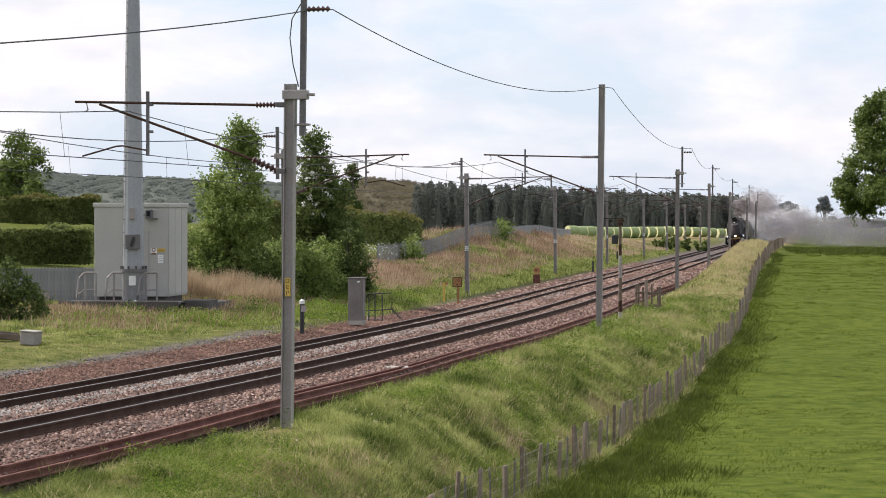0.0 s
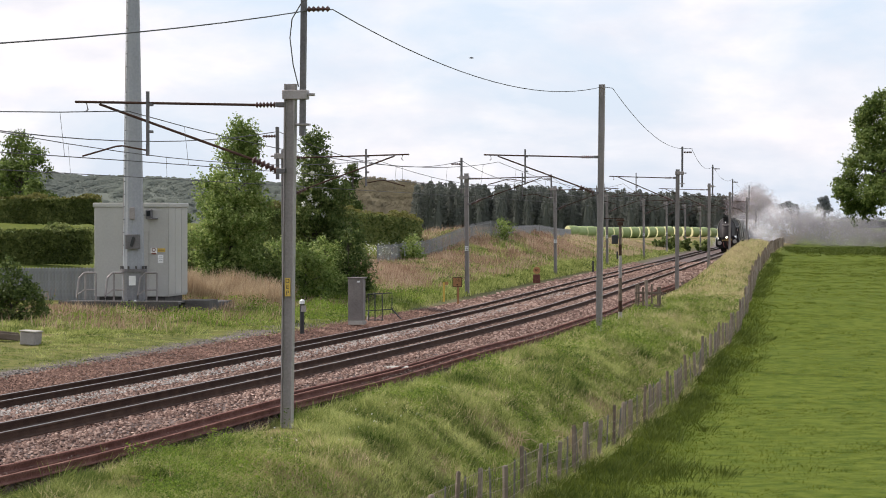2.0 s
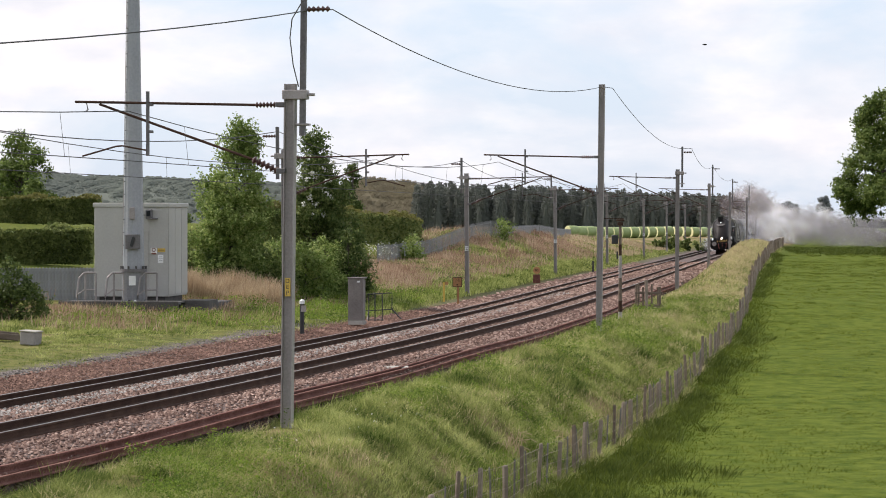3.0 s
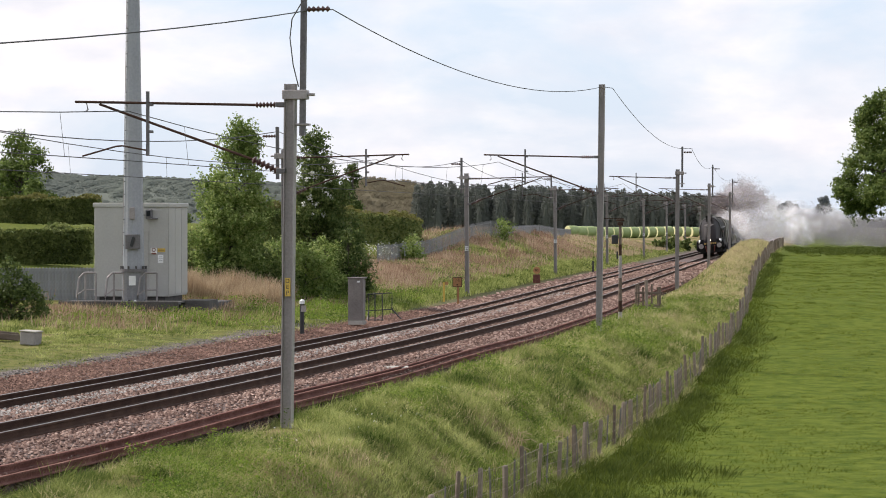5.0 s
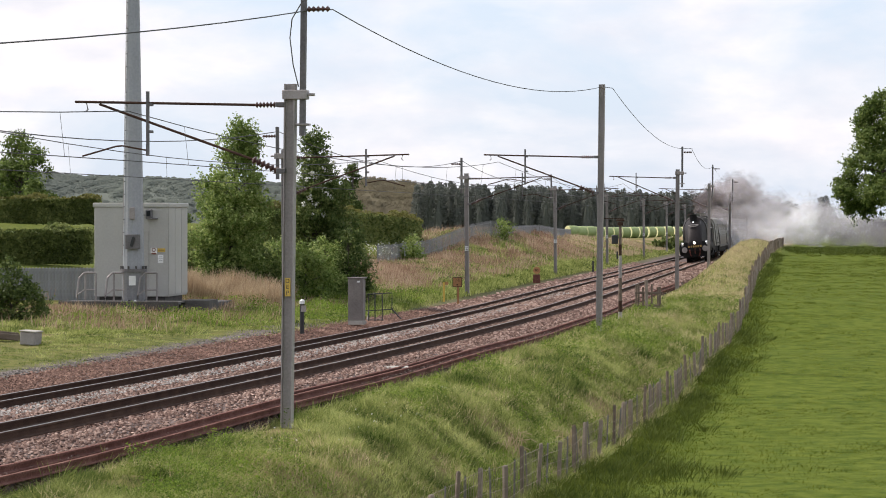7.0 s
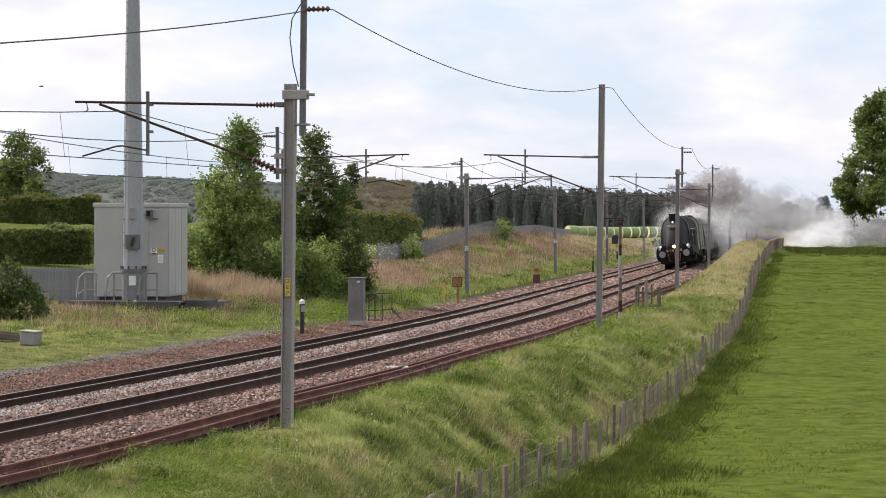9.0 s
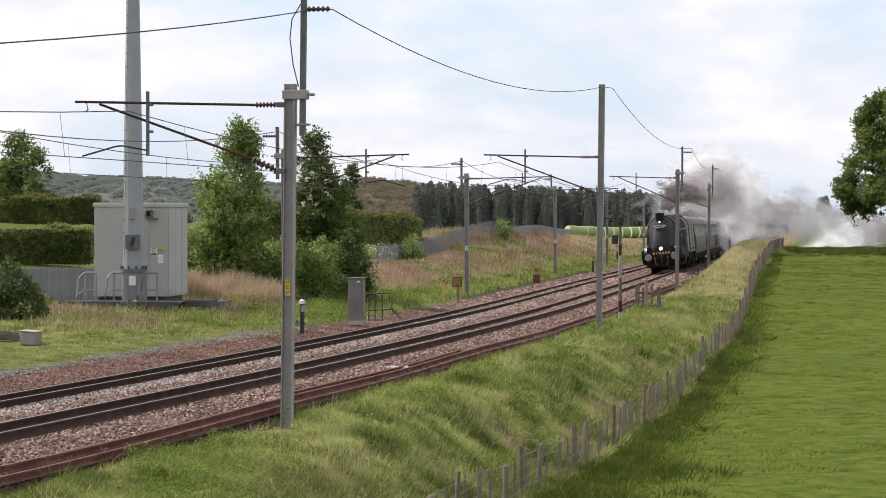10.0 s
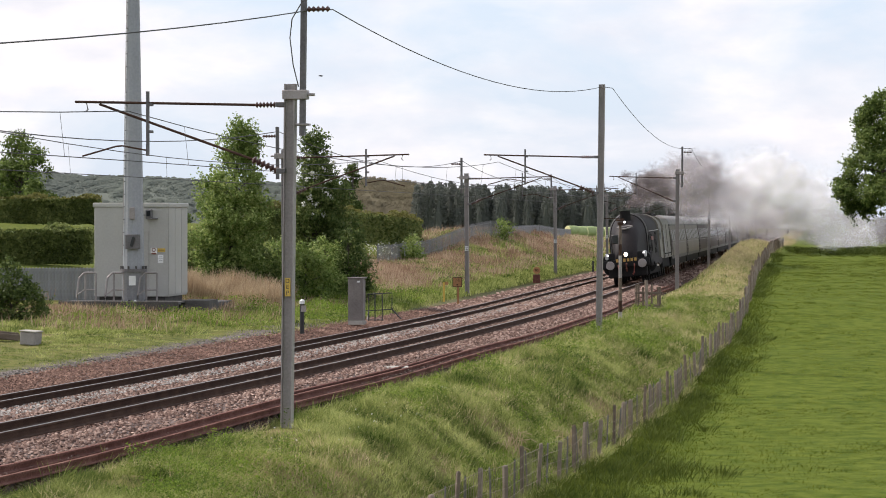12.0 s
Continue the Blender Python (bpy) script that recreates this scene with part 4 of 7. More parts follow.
def field_fence():
    """Concrete and timber posts with wire netting between the verge and the pasture."""
    thing = base("stock_fence", pose(0, 0, 0), "leaning brown-grey timber posts with rusty wire netting along the pasture", "fence")
    shapes = []
    for r, h, mat_ in ((0.038, 1.0, POST_GREY), (0.034, 1.1, TIMBER), (0.042, 0.9, POST_GREY), (0.013, 0.95, GALV_DARK), (0.045, 0.95, TIMBER)):
        s = Shape()
        s.loft([[(r * a, r * b, z) for a, b in ((-1, -0.8), (-0.7, -1), (0.8, -1), (1, -0.6), (1, 0.9), (0.6, 1), (-0.9, 1), (-1, 0.6))] for z in (-0.3, h * 0.6, h - 0.03)]
               + [[(r * 0.75 * a, r * 0.75 * b, h) for a, b in ((-1, -0.8), (-0.7, -1), (0.8, -1), (1, -0.6), (1, 0.9), (0.6, 1), (-0.9, 1), (-1, 0.6))]])
        shapes.append(mesh_of("post", s, [mat_]))
    ys, y = [], 36.0
    while y < 272:
        ys.append(y)
        y += 1.02 + 0.12 * math.sin(y * 3.1) if y < 118 else 1.3 + 0.45 * math.sin(y * 3.1)
    tops = []
    for k, y in enumerate(ys):
        u = 6.95 + 0.06 * math.sin(y * 0.9) + 0.4 * math.exp(-((y - 115) / 26) ** 2)
        p = Vector((float(axis_x(y)) + u, y, 0))
        p.z = float(land(p.x, p.y)) - 0.05
        ob = new("post", shapes[3 if k % 2 and y < 118 else (0, 1, 2, 4)[(k * 7 + k // 3 + k * k) % 4]])
        ob.parent = thing
        ob.matrix_basis = pose(p.x, p.y, p.z, random.uniform(-4, 4), random.uniform(-5, 5), random.uniform(0, 90))
        tops.append(p)
    net = Shape()
    for hgt in (0.12, 0.3, 0.5, 0.72, 0.92):
        net.tube([(p.x + 0.05, p.y, p.z + hgt + 0.02 * math.sin(k * 1.7)) for k, p in enumerate(tops)], 0.0045, 3)
    for k in range(len(tops) - 1):
        a, b = tops[k], tops[k + 1]
        if a.y > 130:
            break
        for j in range(6):
            q = a + (b - a) * ((j + 0.5) / 6)
            net.tube([(q.x + 0.05, q.y, q.z + 0.1), (q.x + 0.05, q.y, q.z + 0.92)], 0.004, 3)
    part("wire_netting", net, POST_GREY, thing, "rusty wire netting")


field_fence()


# ---- plants ----
def leaf_cloud(centres, radii, counts, size, flat=0.75):
    """Small leaf quads spread through ellipsoid clumps, thicker towards their skins."""
    vs = []
    for c, r, n in zip(centres, radii, counts):
        d = rng.normal(size=(n, 3))
        d /= np.linalg.norm(d, axis=1)[:, None]
        rad = rng.random(n) ** 0.45
        p = np.asarray(c) + d * rad[:, None] * np.asarray(r)
        nrm = d * 0.7 + rng.normal(size=(n, 3)) * 0.6 + np.array([0, 0, 0.35])
        nrm /= np.linalg.norm(nrm, axis=1)[:, None]
        t1 = np.cross(nrm, rng.normal(size=(n, 3)))
        t1 /= np.linalg.norm(t1, axis=1)[:, None] + 1e-9
        t2 = np.cross(nrm, t1)
        s = size * rng.uniform(0.6, 1.4, (n, 1))
        vs.append(np.stack([p - t1 * s, p + t2 * s * flat, p + t1 * s, p - t2 * s * flat], 1))
    v = np.concatenate(vs)
    return v.reshape(-1, 3), np.arange(v.shape[0] * 4).reshape(-1, 4)


def limb(shape, a, b, r0, r1, bend=0.15):
    a, b = Vector(a), Vector(b)
    mid = (a + b) / 2 + Vector((random.uniform(-1, 1), random.uniform(-1, 1), random.uniform(0, 0.6))) * bend * (b - a).length
    shape.tube([a, a.lerp(mid, 0.6), mid.lerp(b, 0.35), b], [r0, (2 * r0 + r1) / 3, (r0 + r1) / 2, r1], 7)


def tree(name, x, y, height, clumps, leaf, count, size, trunk_r, label, category="tree", z=None, trunk_to=0.45):
    """Tapered trunk, limbs to each clump, and a crown of many leaves. clumps: (dx, dy, dz, rx, rz)."""
    z0 = float(land(x, y)) - 0.1 if z is None else z
    thing = base(name, pose(x, y, z0), label, category)
    wood = Shape()
    wood.tube([(0, 0, -0.2), (0, 0, 0.1), (0.05, 0, height * 0.25), (-0.04, 0.03, height * trunk_to), (0, 0, height * 0.8)], [trunk_r * 1.35, trunk_r, trunk_r * 0.85, trunk_r * 0.65, trunk_r * 0.15], 9)
    for dx, dy, dz, rx, rz in clumps:
        st = height * random.uniform(0.22, trunk_to + 0.1)
        limb(wood, (0, 0, min(st, max(dz - 0.2, 0.2))), (dx, dy, dz), trunk_r * 0.4, trunk_r * 0.08)
    part("trunk", wood, BARK, thing, smooth=True)
    cs, rs, ns = [], [], []
    vol = sum(c[3] ** 2 * c[4] for c in clumps)
    for dx, dy, dz, rx, rz in clumps:
        total = count * rx * rx * rz / vol
        k = 11
        for j in range(k):
            d = np.random.normal(size=3)
            d /= np.linalg.norm(d)
            f = 0.85 * np.random.random() ** 0.5
            cs.append((dx + d[0] * rx * f, dy + d[1] * rx * f, dz + d[2] * rz * f))
            q = random.uniform(0.24, 0.46)
            rs.append((rx * q, rx * q, rz * q))
            ns.append(max(6, int(total / k)))
    v, f = leaf_cloud(cs, rs, ns, size)
    crown = raw_mesh("crown", v, f, leaf)
    crown.parent = thing
    return thing


def spray_tree(name, x, y, outline, depth, lumps, lump_r, twigs, per, size, leaf, trunk_r, label, category="tree", z=None, wind=(0.0, 0.0, 0.0), reach=0.5, seed=1, hollow=0.5):
    """A crown of leafy twigs set on many uneven lumps inside an outline of (height, left edge, right edge)."""
    g = np.random.default_rng(seed)
    z0 = float(land(x, y)) - 0.1 if z is None else z
    thing = base(name, pose(x, y, z0), label, category)
    oz, ol, orr = (np.array([row[k] for row in outline], dtype=float) for k in range(3))
    fine_z = np.linspace(oz[0], oz[-1], 60)
    width = np.interp(fine_z, oz, orr - ol)
    cz = np.interp(g.random(lumps), np.cumsum(width) / width.sum(), fine_z)
    mid, half = np.interp(cz, oz, (ol + orr) / 2), np.interp(cz, oz, (orr - ol) / 2)
    lr = lump_r * g.uniform(0.65, 1.35, lumps)
    room = np.maximum(half - 0.75 * lr, half * 0.2)
    a, rad = g.uniform(0, 2 * math.pi, lumps), g.random(lumps) ** hollow
    out = np.stack([np.cos(a) * rad, np.sin(a) * rad, np.zeros(lumps)], -1)
    c = np.stack([mid + room * out[:, 0], depth * room / max(room.max(), 1e-6) * out[:, 1], cz], -1)
    height = oz[-1]
    wood = Shape()
    top = float(np.interp(height * 0.85, oz, (ol + orr) / 2))
    wood.tube([(0, 0, -0.2), (0, 0, 0.1), (top * 0.2, 0, height * 0.3), (top * 0.6, 0.03, height * 0.6), (top, 0, height * 0.88)], [trunk_r * 1.35, trunk_r, trunk_r * 0.8, trunk_r * 0.5, trunk_r * 0.12], 9)
    for q in c[:: max(1, lumps // 34)]:
        if height > 10 and q[2] < 0.5 * height:
            continue
        f = min(0.7, max(0.08, (q[2] - 0.35 * math.hypot(q[0], q[1])) / height))
        limb(wood, (top * f, 0, height * f * 0.9), tuple(q), trunk_r * 0.4, trunk_r * 0.07)
    part("trunk", wood, BARK, thing, smooth=True)
    k = g.integers(0, lumps, twigs)
    d = g.normal(size=(twigs, 3)) + 0.7 * out[k] + np.array([0, 0, 0.35])
    d /= np.linalg.norm(d, axis=1)[:, None]
    root = c[k] + d * (lr[k] * g.random(twigs) ** 0.4)[:, None] * np.array([1, 1, 0.8])
    way = d + g.normal(size=(twigs, 3)) * 0.35 + np.array([wind[0], wind[1], 0.45 + wind[2]])
    way /= np.linalg.norm(way, axis=1)[:, None]
    length = reach * g.uniform(0.35, 1.2, twigs)
    n = twigs * per
    j = np.repeat(np.arange(twigs), per)
    f = np.tile((np.arange(per) + 0.5) / per, twigs)
    p = root[j] + way[j] * (length[j] * f)[:, None] + g.normal(size=(n, 3)) * size * 0.8
    p[:, 2] -= 0.12 * length[j] * f * f
    nrm = 0.5 * d[j] + g.normal(size=(n, 3)) * 0.6 + np.array([0, 0, 0.4])
    nrm /= np.linalg.norm(nrm, axis=1)[:, None]
    t1 = np.cross(nrm, g.normal(size=(n, 3)) * 0.7 + way[j])
    t1 /= np.linalg.norm(t1, axis=1)[:, None] + 1e-9
    t2 = np.cross(nrm, t1)
    s = size * g.uniform(0.6, 1.35, (n, 1))
    v = np.stack([p - t2 * s, p + t1 * s * 0.6, p + t2 * s, p - t1 * s * 0.6], 1).reshape(-1, 3)
    raw_mesh("crown", v, np.arange(len(v)).reshape(-1, 4), leaf).parent = thing
    return thing


def clump_list(n, rx, ry, z0, z1, r0, r1, shape="egg", skew=0.0):
    out = []
    for k in range(n):
        f = (k + 0.5) / n
        wide = math.sin(math.pi * min(1, 0.18 + f * 0.86)) ** 0.7 if shape == "egg" else 1.0
        a = k * 2.4
        r = random.uniform(0.35, 1.0) * wide
        rr = r0 + (r1 - r0) * f
        out.append((rx * r * math.cos(a) + skew * f, ry * r * math.sin(a), z0 + (z1 - z0) * f, rr, rr * 0.85))
    return out


def hedge(name, path, height, depth, leaf, count, size, label, top=None):
    thing = base(name, pose(0, 0, 0), label, "hedge")
    pts = [Vector(p) for p in path]
    core = Shape()
    rings = []
    for p in pts:
        rings.append([(p.x, p.y + dy * depth * 0.42, p.z + dz * height * 0.93) for dy, dz in ((-1, 0), (-1.05, 0.6), (-0.7, 0.95), (0, 1.0), (0.7, 0.95), (1.05, 0.6), (1, 0))])
    core.loft(rings, wrap=False)
    part("inner_growth", core, LEAF_HEDGE, thing)
    n = count
    seg = rng.integers(0, len(pts) - 1, n)
    f = rng.random(n)
    P = np.array([tuple(p) for p in pts])
    pos = P[seg] * (1 - f)[:, None] + P[seg + 1] * f[:, None]
    a = rng.uniform(0, math.pi, n)
    bulge = 1 + 0.10 * np.sin(pos[:, 0] * 1.7) + 0.06 * np.sin(pos[:, 0] * 4.1 + pos[:, 1])
    sq = lambda c: np.sign(c) * np.abs(c) ** 0.55
    p = pos + np.stack([rng.normal(size=n) * 0.1, -sq(np.cos(a)) * depth / 2 * bulge, np.abs(sq(np.sin(a))) * height * bulge * (0.9 + 0.12 * rng.random(n))], -1)
    low = rng.random(n) < 0.35
    p[low, 2] = pos[low, 2] + rng.random(low.sum()) * height
    p[low, 1] = pos[low, 1] - depth / 2 * bulge[low]
    nrm = rng.normal(size=(n, 3)) + np.array([0, -0.5, 0.8])
    nrm /= np.linalg.norm(nrm, axis=1)[:, None]
    t1 = np.cross(nrm, rng.normal(size=(n, 3)))
    t1 /= np.linalg.norm(t1, axis=1)[:, None]
    t2 = np.cross(nrm, t1)
    s = size * rng.uniform(0.6, 1.4, (n, 1))
    v = np.stack([p - t1 * s, p + t2 * s * 0.75, p + t1 * s, p - t2 * s * 0.75], 1)
    high = (p[:, 2] - pos[:, 2]) > height * 0.93
    for nm, sel, m in (("leaves", ~high, leaf), ("new_growth", high, top or leaf)):
        vv = v[sel].reshape(-1, 3)
        ob = raw_mesh(nm, vv, np.arange(len(vv)).reshape(-1, 4), m)
        ob.parent = thing


def blades(name, x, y, length, width, material, label, category="grass", lean=0.35, gusts=0.25, splay=None):
    """Grass blades: one bent sliver each, rooted on the ground."""
    n = len(x)
    z = land(x, y)
    a = rng.uniform(0, 2 * math.pi, n)
    bend = lean * rng.random(n) + 0.05
    dirx, diry = np.cos(a) * bend + gusts * rng.random(n), np.sin(a) * bend
    if splay is not None:
        dirx, diry = dirx + splay[0], diry + splay[1]
    ln = length * rng.uniform(0.5, 1.35, n)
    w = width * rng.uniform(0.6, 1.4, n)
    px, py = rng.normal(size=n), 0.3 * rng.normal(size=n)
    q = np.sqrt(px * px + py * py) + 1e-6
    px, py = px / q * w / 2, py / q * w / 2
    b = np.stack([x, y, z - 0.02], -1)
    side = np.stack([px, py, np.zeros(n)], -1)
    mid = b + np.stack([dirx * ln * 0.25, diry * ln * 0.25, ln * 0.4], -1)
    tip = b + np.stack([dirx * ln, diry * ln, ln * (1 - 0.4 * bend)], -1)
    v = np.stack([b, mid + side, tip, mid - side], 1).reshape(-1, 3)
    k = np.arange(n) * 4
    f = np.concatenate([np.stack([k, k + 1, k + 3], -1), np.stack([k + 3, k + 1, k + 2], -1)])
    return raw_mesh(name, v, f, material, "stuff", label, category)


def low_leaves(name, x, y, height, size, material, label, category="weeds"):
    """Small leaves at all angles from the ground up to the height given."""
    n = len(x)
    p = np.stack([x, y, land(x, y) + height * rng.random(n) ** 0.8], -1)
    nrm = rng.normal(size=(n, 3)) + np.array([0, 0, 0.9])
    nrm /= np.linalg.norm(nrm, axis=1)[:, None]
    t1 = np.cross(nrm, rng.normal(size=(n, 3)))
    t1 /= np.linalg.norm(t1, axis=1)[:, None]
    t2 = np.cross(nrm, t1)
    s = (size * rng.uniform(0.6, 1.4, n))[:, None]
    v = np.stack([p - t1 * s, p + t2 * s * 0.6, p + t1 * s, p - t2 * s * 0.6], 1).reshape(-1, 3)
    return raw_mesh(name, v, np.arange(len(v)).reshape(-1, 4), material, "stuff", label, category)


def strew(n, u_lo, u_hi, y_lo, y_hi, power=1.6):
    y = y_lo + (y_hi - y_lo) * rng.random(n) ** power
    u = u_lo + (u_hi - u_lo) * rng.random(n)
    return axis_x(y) + u, y


def sown(n, u_lo, u_hi, y_lo, y_hi, wish, power=1.6):
    x, y = strew(n, u_lo, u_hi, y_lo, y_hi, power)
    keep = rng.random(n) < wish(x, y)
    return x[keep], y[keep]


def tufts(clumps, per, u_lo, u_hi, y_lo, y_hi, wish, spread, power=1.6):
    """Blades in tufts: their roots, the way each leans out of its tuft, and a size for each tuft."""
    cx, cy = sown(clumps, u_lo, u_hi, y_lo, y_hi, wish, power)
    k = np.repeat(np.arange(len(cx)), per)
    dx, dy = rng.normal(size=len(k)), rng.normal(size=len(k))
    wide = (spread * (0.6 + 0.8 * rng.random(len(cx))))[k]
    return cx[k] + dx * wide, cy[k] + dy * wide, (0.45 * dx, 0.45 * dy), (0.5 + rng.random(len(cx)))[k]


def clear(x, y):
    """Nothing tall grows on the cabin plinth or against the mast."""
    near = np.zeros(np.shape(x))
    for mx, my in NEAR_MASTS[:2]:
        near = np.maximum(near, (np.abs(x - mx) < 0.35) & (y > my - 2.2) & (y < my + 0.4))
    return (1.0 - ((x > -14.6) & (x < -8.2) & (y > 95.3) & (y < 103.5))) * (1 - near)


# verge on the near side
x, y = sown(170000, 2.45, 7.2, 33, 130, lambda x, y: (1 - 0.75 * dryness(x, y)) * clear(x, y))
blades("verge_grass", x, y, 0.07 + 0.3 * patch(x, y, 0.45, 1.1) * patch(x, y, 1.3, 2.9) + y * 0.0005, 0.004 + y * 0.00013, GRASS, "long rough green grass on the railway verge", lean=1.2, gusts=0.35)
x, y = sown(110000, 2.5, 7.2, 33, 130, lambda x, y: dryness(x, y) * clear(x, y) * np.clip(0.6 + (y - 50) / 60, 0.6, 1))
blades("dry_verge_grass", x, y, 0.16 + y * 0.0018, 0.003 + y * 0.00012, BANK_STRAW, "dead straw-coloured grass among the green", lean=1.7, gusts=0.35)
x, y = sown(170000, 3.0, 7.0, 36, 118, lambda x, y: np.clip(4.5 * patch(x, y, 0.9, 6.3) * (0.5 + patch(x, y, 0.35, 1.2)) - 2.3, 0, 1))
low_leaves("verge_weeds", x, y, 0.16 + 0.36 * patch(x, y, 0.4, 4.4), 0.009 + y * 0.00022, WEED, "patches of bright broad-leaved weeds in the verge")
x, y = sown(62000, 2.9, 6.9, 118, 262, lambda x, y: (0.05 + 0.95 * dryness(x, y)) * np.clip((x - axis_x(y) - 3.0) / 1.3, 0.1, 1), 1.2)
blades("dry_bank_grass", x, y, 0.27 + 0 * x, 0.008 + y * 0.00009, BANK_STRAW, "dry yellow grass on the crest of the bank", lean=1.5, gusts=0.8)
x, y = sown(52000, 2.9, 7.2, 112, 262, lambda x, y: 1 - 0.8 * dryness(x, y) * np.clip((x - axis_x(y) - 3.0) / 1.3, 0.1, 1), 1.2)
blades("bank_grass", x, y, 0.22 + 0 * x, 0.009 + y * 0.0001, GRASS, "green grass on the bank", lean=1.3, gusts=0.6)
x, y = sown(110000, 7.0, 10.0, 36, 170, lambda x, y: np.clip(1.1 - (x - axis_x(y) - 7.0) / np.where(y < 70, 2.9, np.where(y < 120, 2.2, 1.2)), 0, 1) ** 1.5 * (0.4 + 0.6 * patch(x, y, 0.7, 2.2)))
blades("fence_foot_grass", x, y, 0.13 - 0.036 * (x - axis_x(y) - 7.0), 0.013 + y * 0.0001, LONG_PASTURE, "long dark green grass along the foot of the fence")
x, y, out, big = tufts(11000, 24, 2.7, 6.9, 34, 118, lambda x, y: (0.35 + 0.65 * patch(x, y, 0.6, 3.7)) * clear(x, y), 0.13)
blades("grass_tufts", x, y, (0.12 + y * 0.0013) * big, 0.004 + y * 0.00013, GRASS, "thick wind-combed tufts of green grass on the verge", lean=1.0, gusts=0.2, splay=out)
x, y, out, big = tufts(420, 24, 2.42, 2.75, 36, 110, lambda x, y: patch(x, y, 0.8, 9.1) ** 2, 0.1)
blades("railside_grass", x, y, 0.26 * big, 0.012 + y * 0.00008, GRASS, "grass tufts growing against the spare rails", lean=0.5, gusts=0.3, splay=out)
# far side
x, y = sown(160000, -17, -6.2, 60, 200, lambda x, y: (1 - 0.8 * dryness(x, y)) * clear(x, y), 1.3)
blades("cess_grass", x, y, np.clip(0.05 + (y - 82) * 0.007, 0.05, 0.26) * (0.5 + patch(x, y, 0.7, 0.4)), 0.009 + y * 0.00008, GRASS, "rough green grass beyond the far track")
x, y = sown(150000, -19, -8.0, 84, 235, lambda x, y: dryness(x, y) * clear(x, y), 1.2)
blades("dry_reed_grass", x, y, np.where(y < 97, 0.36, 0.25 + 0.35 * patch(x, y, 1.2, 1.4)), 0.012 + y * 0.00008, REED, "tall dead pinkish-brown grass on the slope", lean=0.35)
x, y = sown(70000, -14, -6.4, 88, 122, lambda x, y: np.clip(2.2 * patch(x, y, 1.4, 3.3) - 0.6, 0, 1) * clear(x, y), 1.0)
low_leaves("lush_weeds", x, y, 0.15 + 0.5 * patch(x, y, 0.8, 1.0) ** 2, 0.03, WEED, "lush bright green weeds beyond the far track")
x, y = sown(24000, -17, -8.5, 140, 225, lambda x, y: np.maximum(np.clip(3.0 * patch(x, y, 1.6, 6.6) - 1.7, 0, 1), np.exp(-((y - 199 + 1.3 * (x - axis_x(y) + 13)) / 3.0) ** 2)), 1.0)
low_leaves("slope_weeds", x, y, 0.35, 0.045, LEAF_DARK, "dark green weeds among the dead grass on the slope")
x, y = sown(34000, -17, -5.9, 195, 345, lambda x, y: 1 - 0.9 * dryness(x, y), 1.0)
blades("far_cess_grass", x, y, 0.22 + 0 * x, 0.03 + y * 0.0001, GRASS, "rough green grass on the distant lineside", lean=0.6)
x, y = sown(26000, -20, -7.0, 230, 345, lambda x, y: np.clip(2.0 * patch(x, y, 3.0, 8.1) - 0.7, 0, 1), 1.0)
blades("far_dry_grass", x, y, 0.4 + 0 * x, 0.03 + y * 0.0001, STRAW, "dead brown grass on the distant lineside", lean=0.4)
# rank growth; its dark colour and near width also stand for the shadow beside the fence
x, y, out, big = tufts(4200, 26, 7.0, 10.4, 38, 200, lambda x, y: (0.2 + 0.8 * patch(x, y, 1.1, 5.2)) * np.clip(1.25 - (x - axis_x(y) - 7.0) / np.where(y < 62, 2.9, np.where(y < 110, 1.4, 0.8)), 0, 1), 0.17)
blades("fence_foot_weeds", x, y, 0.25 * big, 0.011 + y * 0.00012, TUSSOCK, "nettles and rank grass along the foot of the fence, darkened for shadow", "weeds", lean=0.8, gusts=0.2, splay=out)
cx, cy = 27 + 22 * rng.random(260), 214 + 54 * rng.random(260) ** 0.6
k = np.repeat(np.arange(260), 90)
keep = cx[k] > axis_x(cy[k]) + 7.6
x, y = cx[k] + rng.normal(size=len(k)) * 0.55, cy[k] + rng.normal(size=len(k)) * 0.6
tall = (0.12 + 0.4 * rng.random(260))[k]
low_leaves("pasture_scrub", x[keep], y[keep], tall[keep], 0.07, TUSSOCK, "rough dark scrub across the end of the pasture", "scrub")
# pasture tussocks
x, y, out, big = tufts(5200, 30, 8.0, 34, 42, 255, lambda x, y: np.clip(1.6 * patch(x, y, 0.9, 3.9) - 0.35, 0.1, 1), 0.14, 1.5)
blades("pasture_tussocks", x, y, (0.05 + y * 0.0003) * big, 0.010 + y * 0.00014, LONG_PASTURE, "darker green tufts in the short pasture", lean=2.2, splay=out)
x, y = strew(120000, 7.6, 26, 42, 190, 1.5)
blades("pasture_grass", x, y, 0.025 + 0.05 * patch(x, y, 0.8, 7.7), 0.012 + 0.00013 * y, PASTURE, "short bright green pasture grass", lean=0.8)

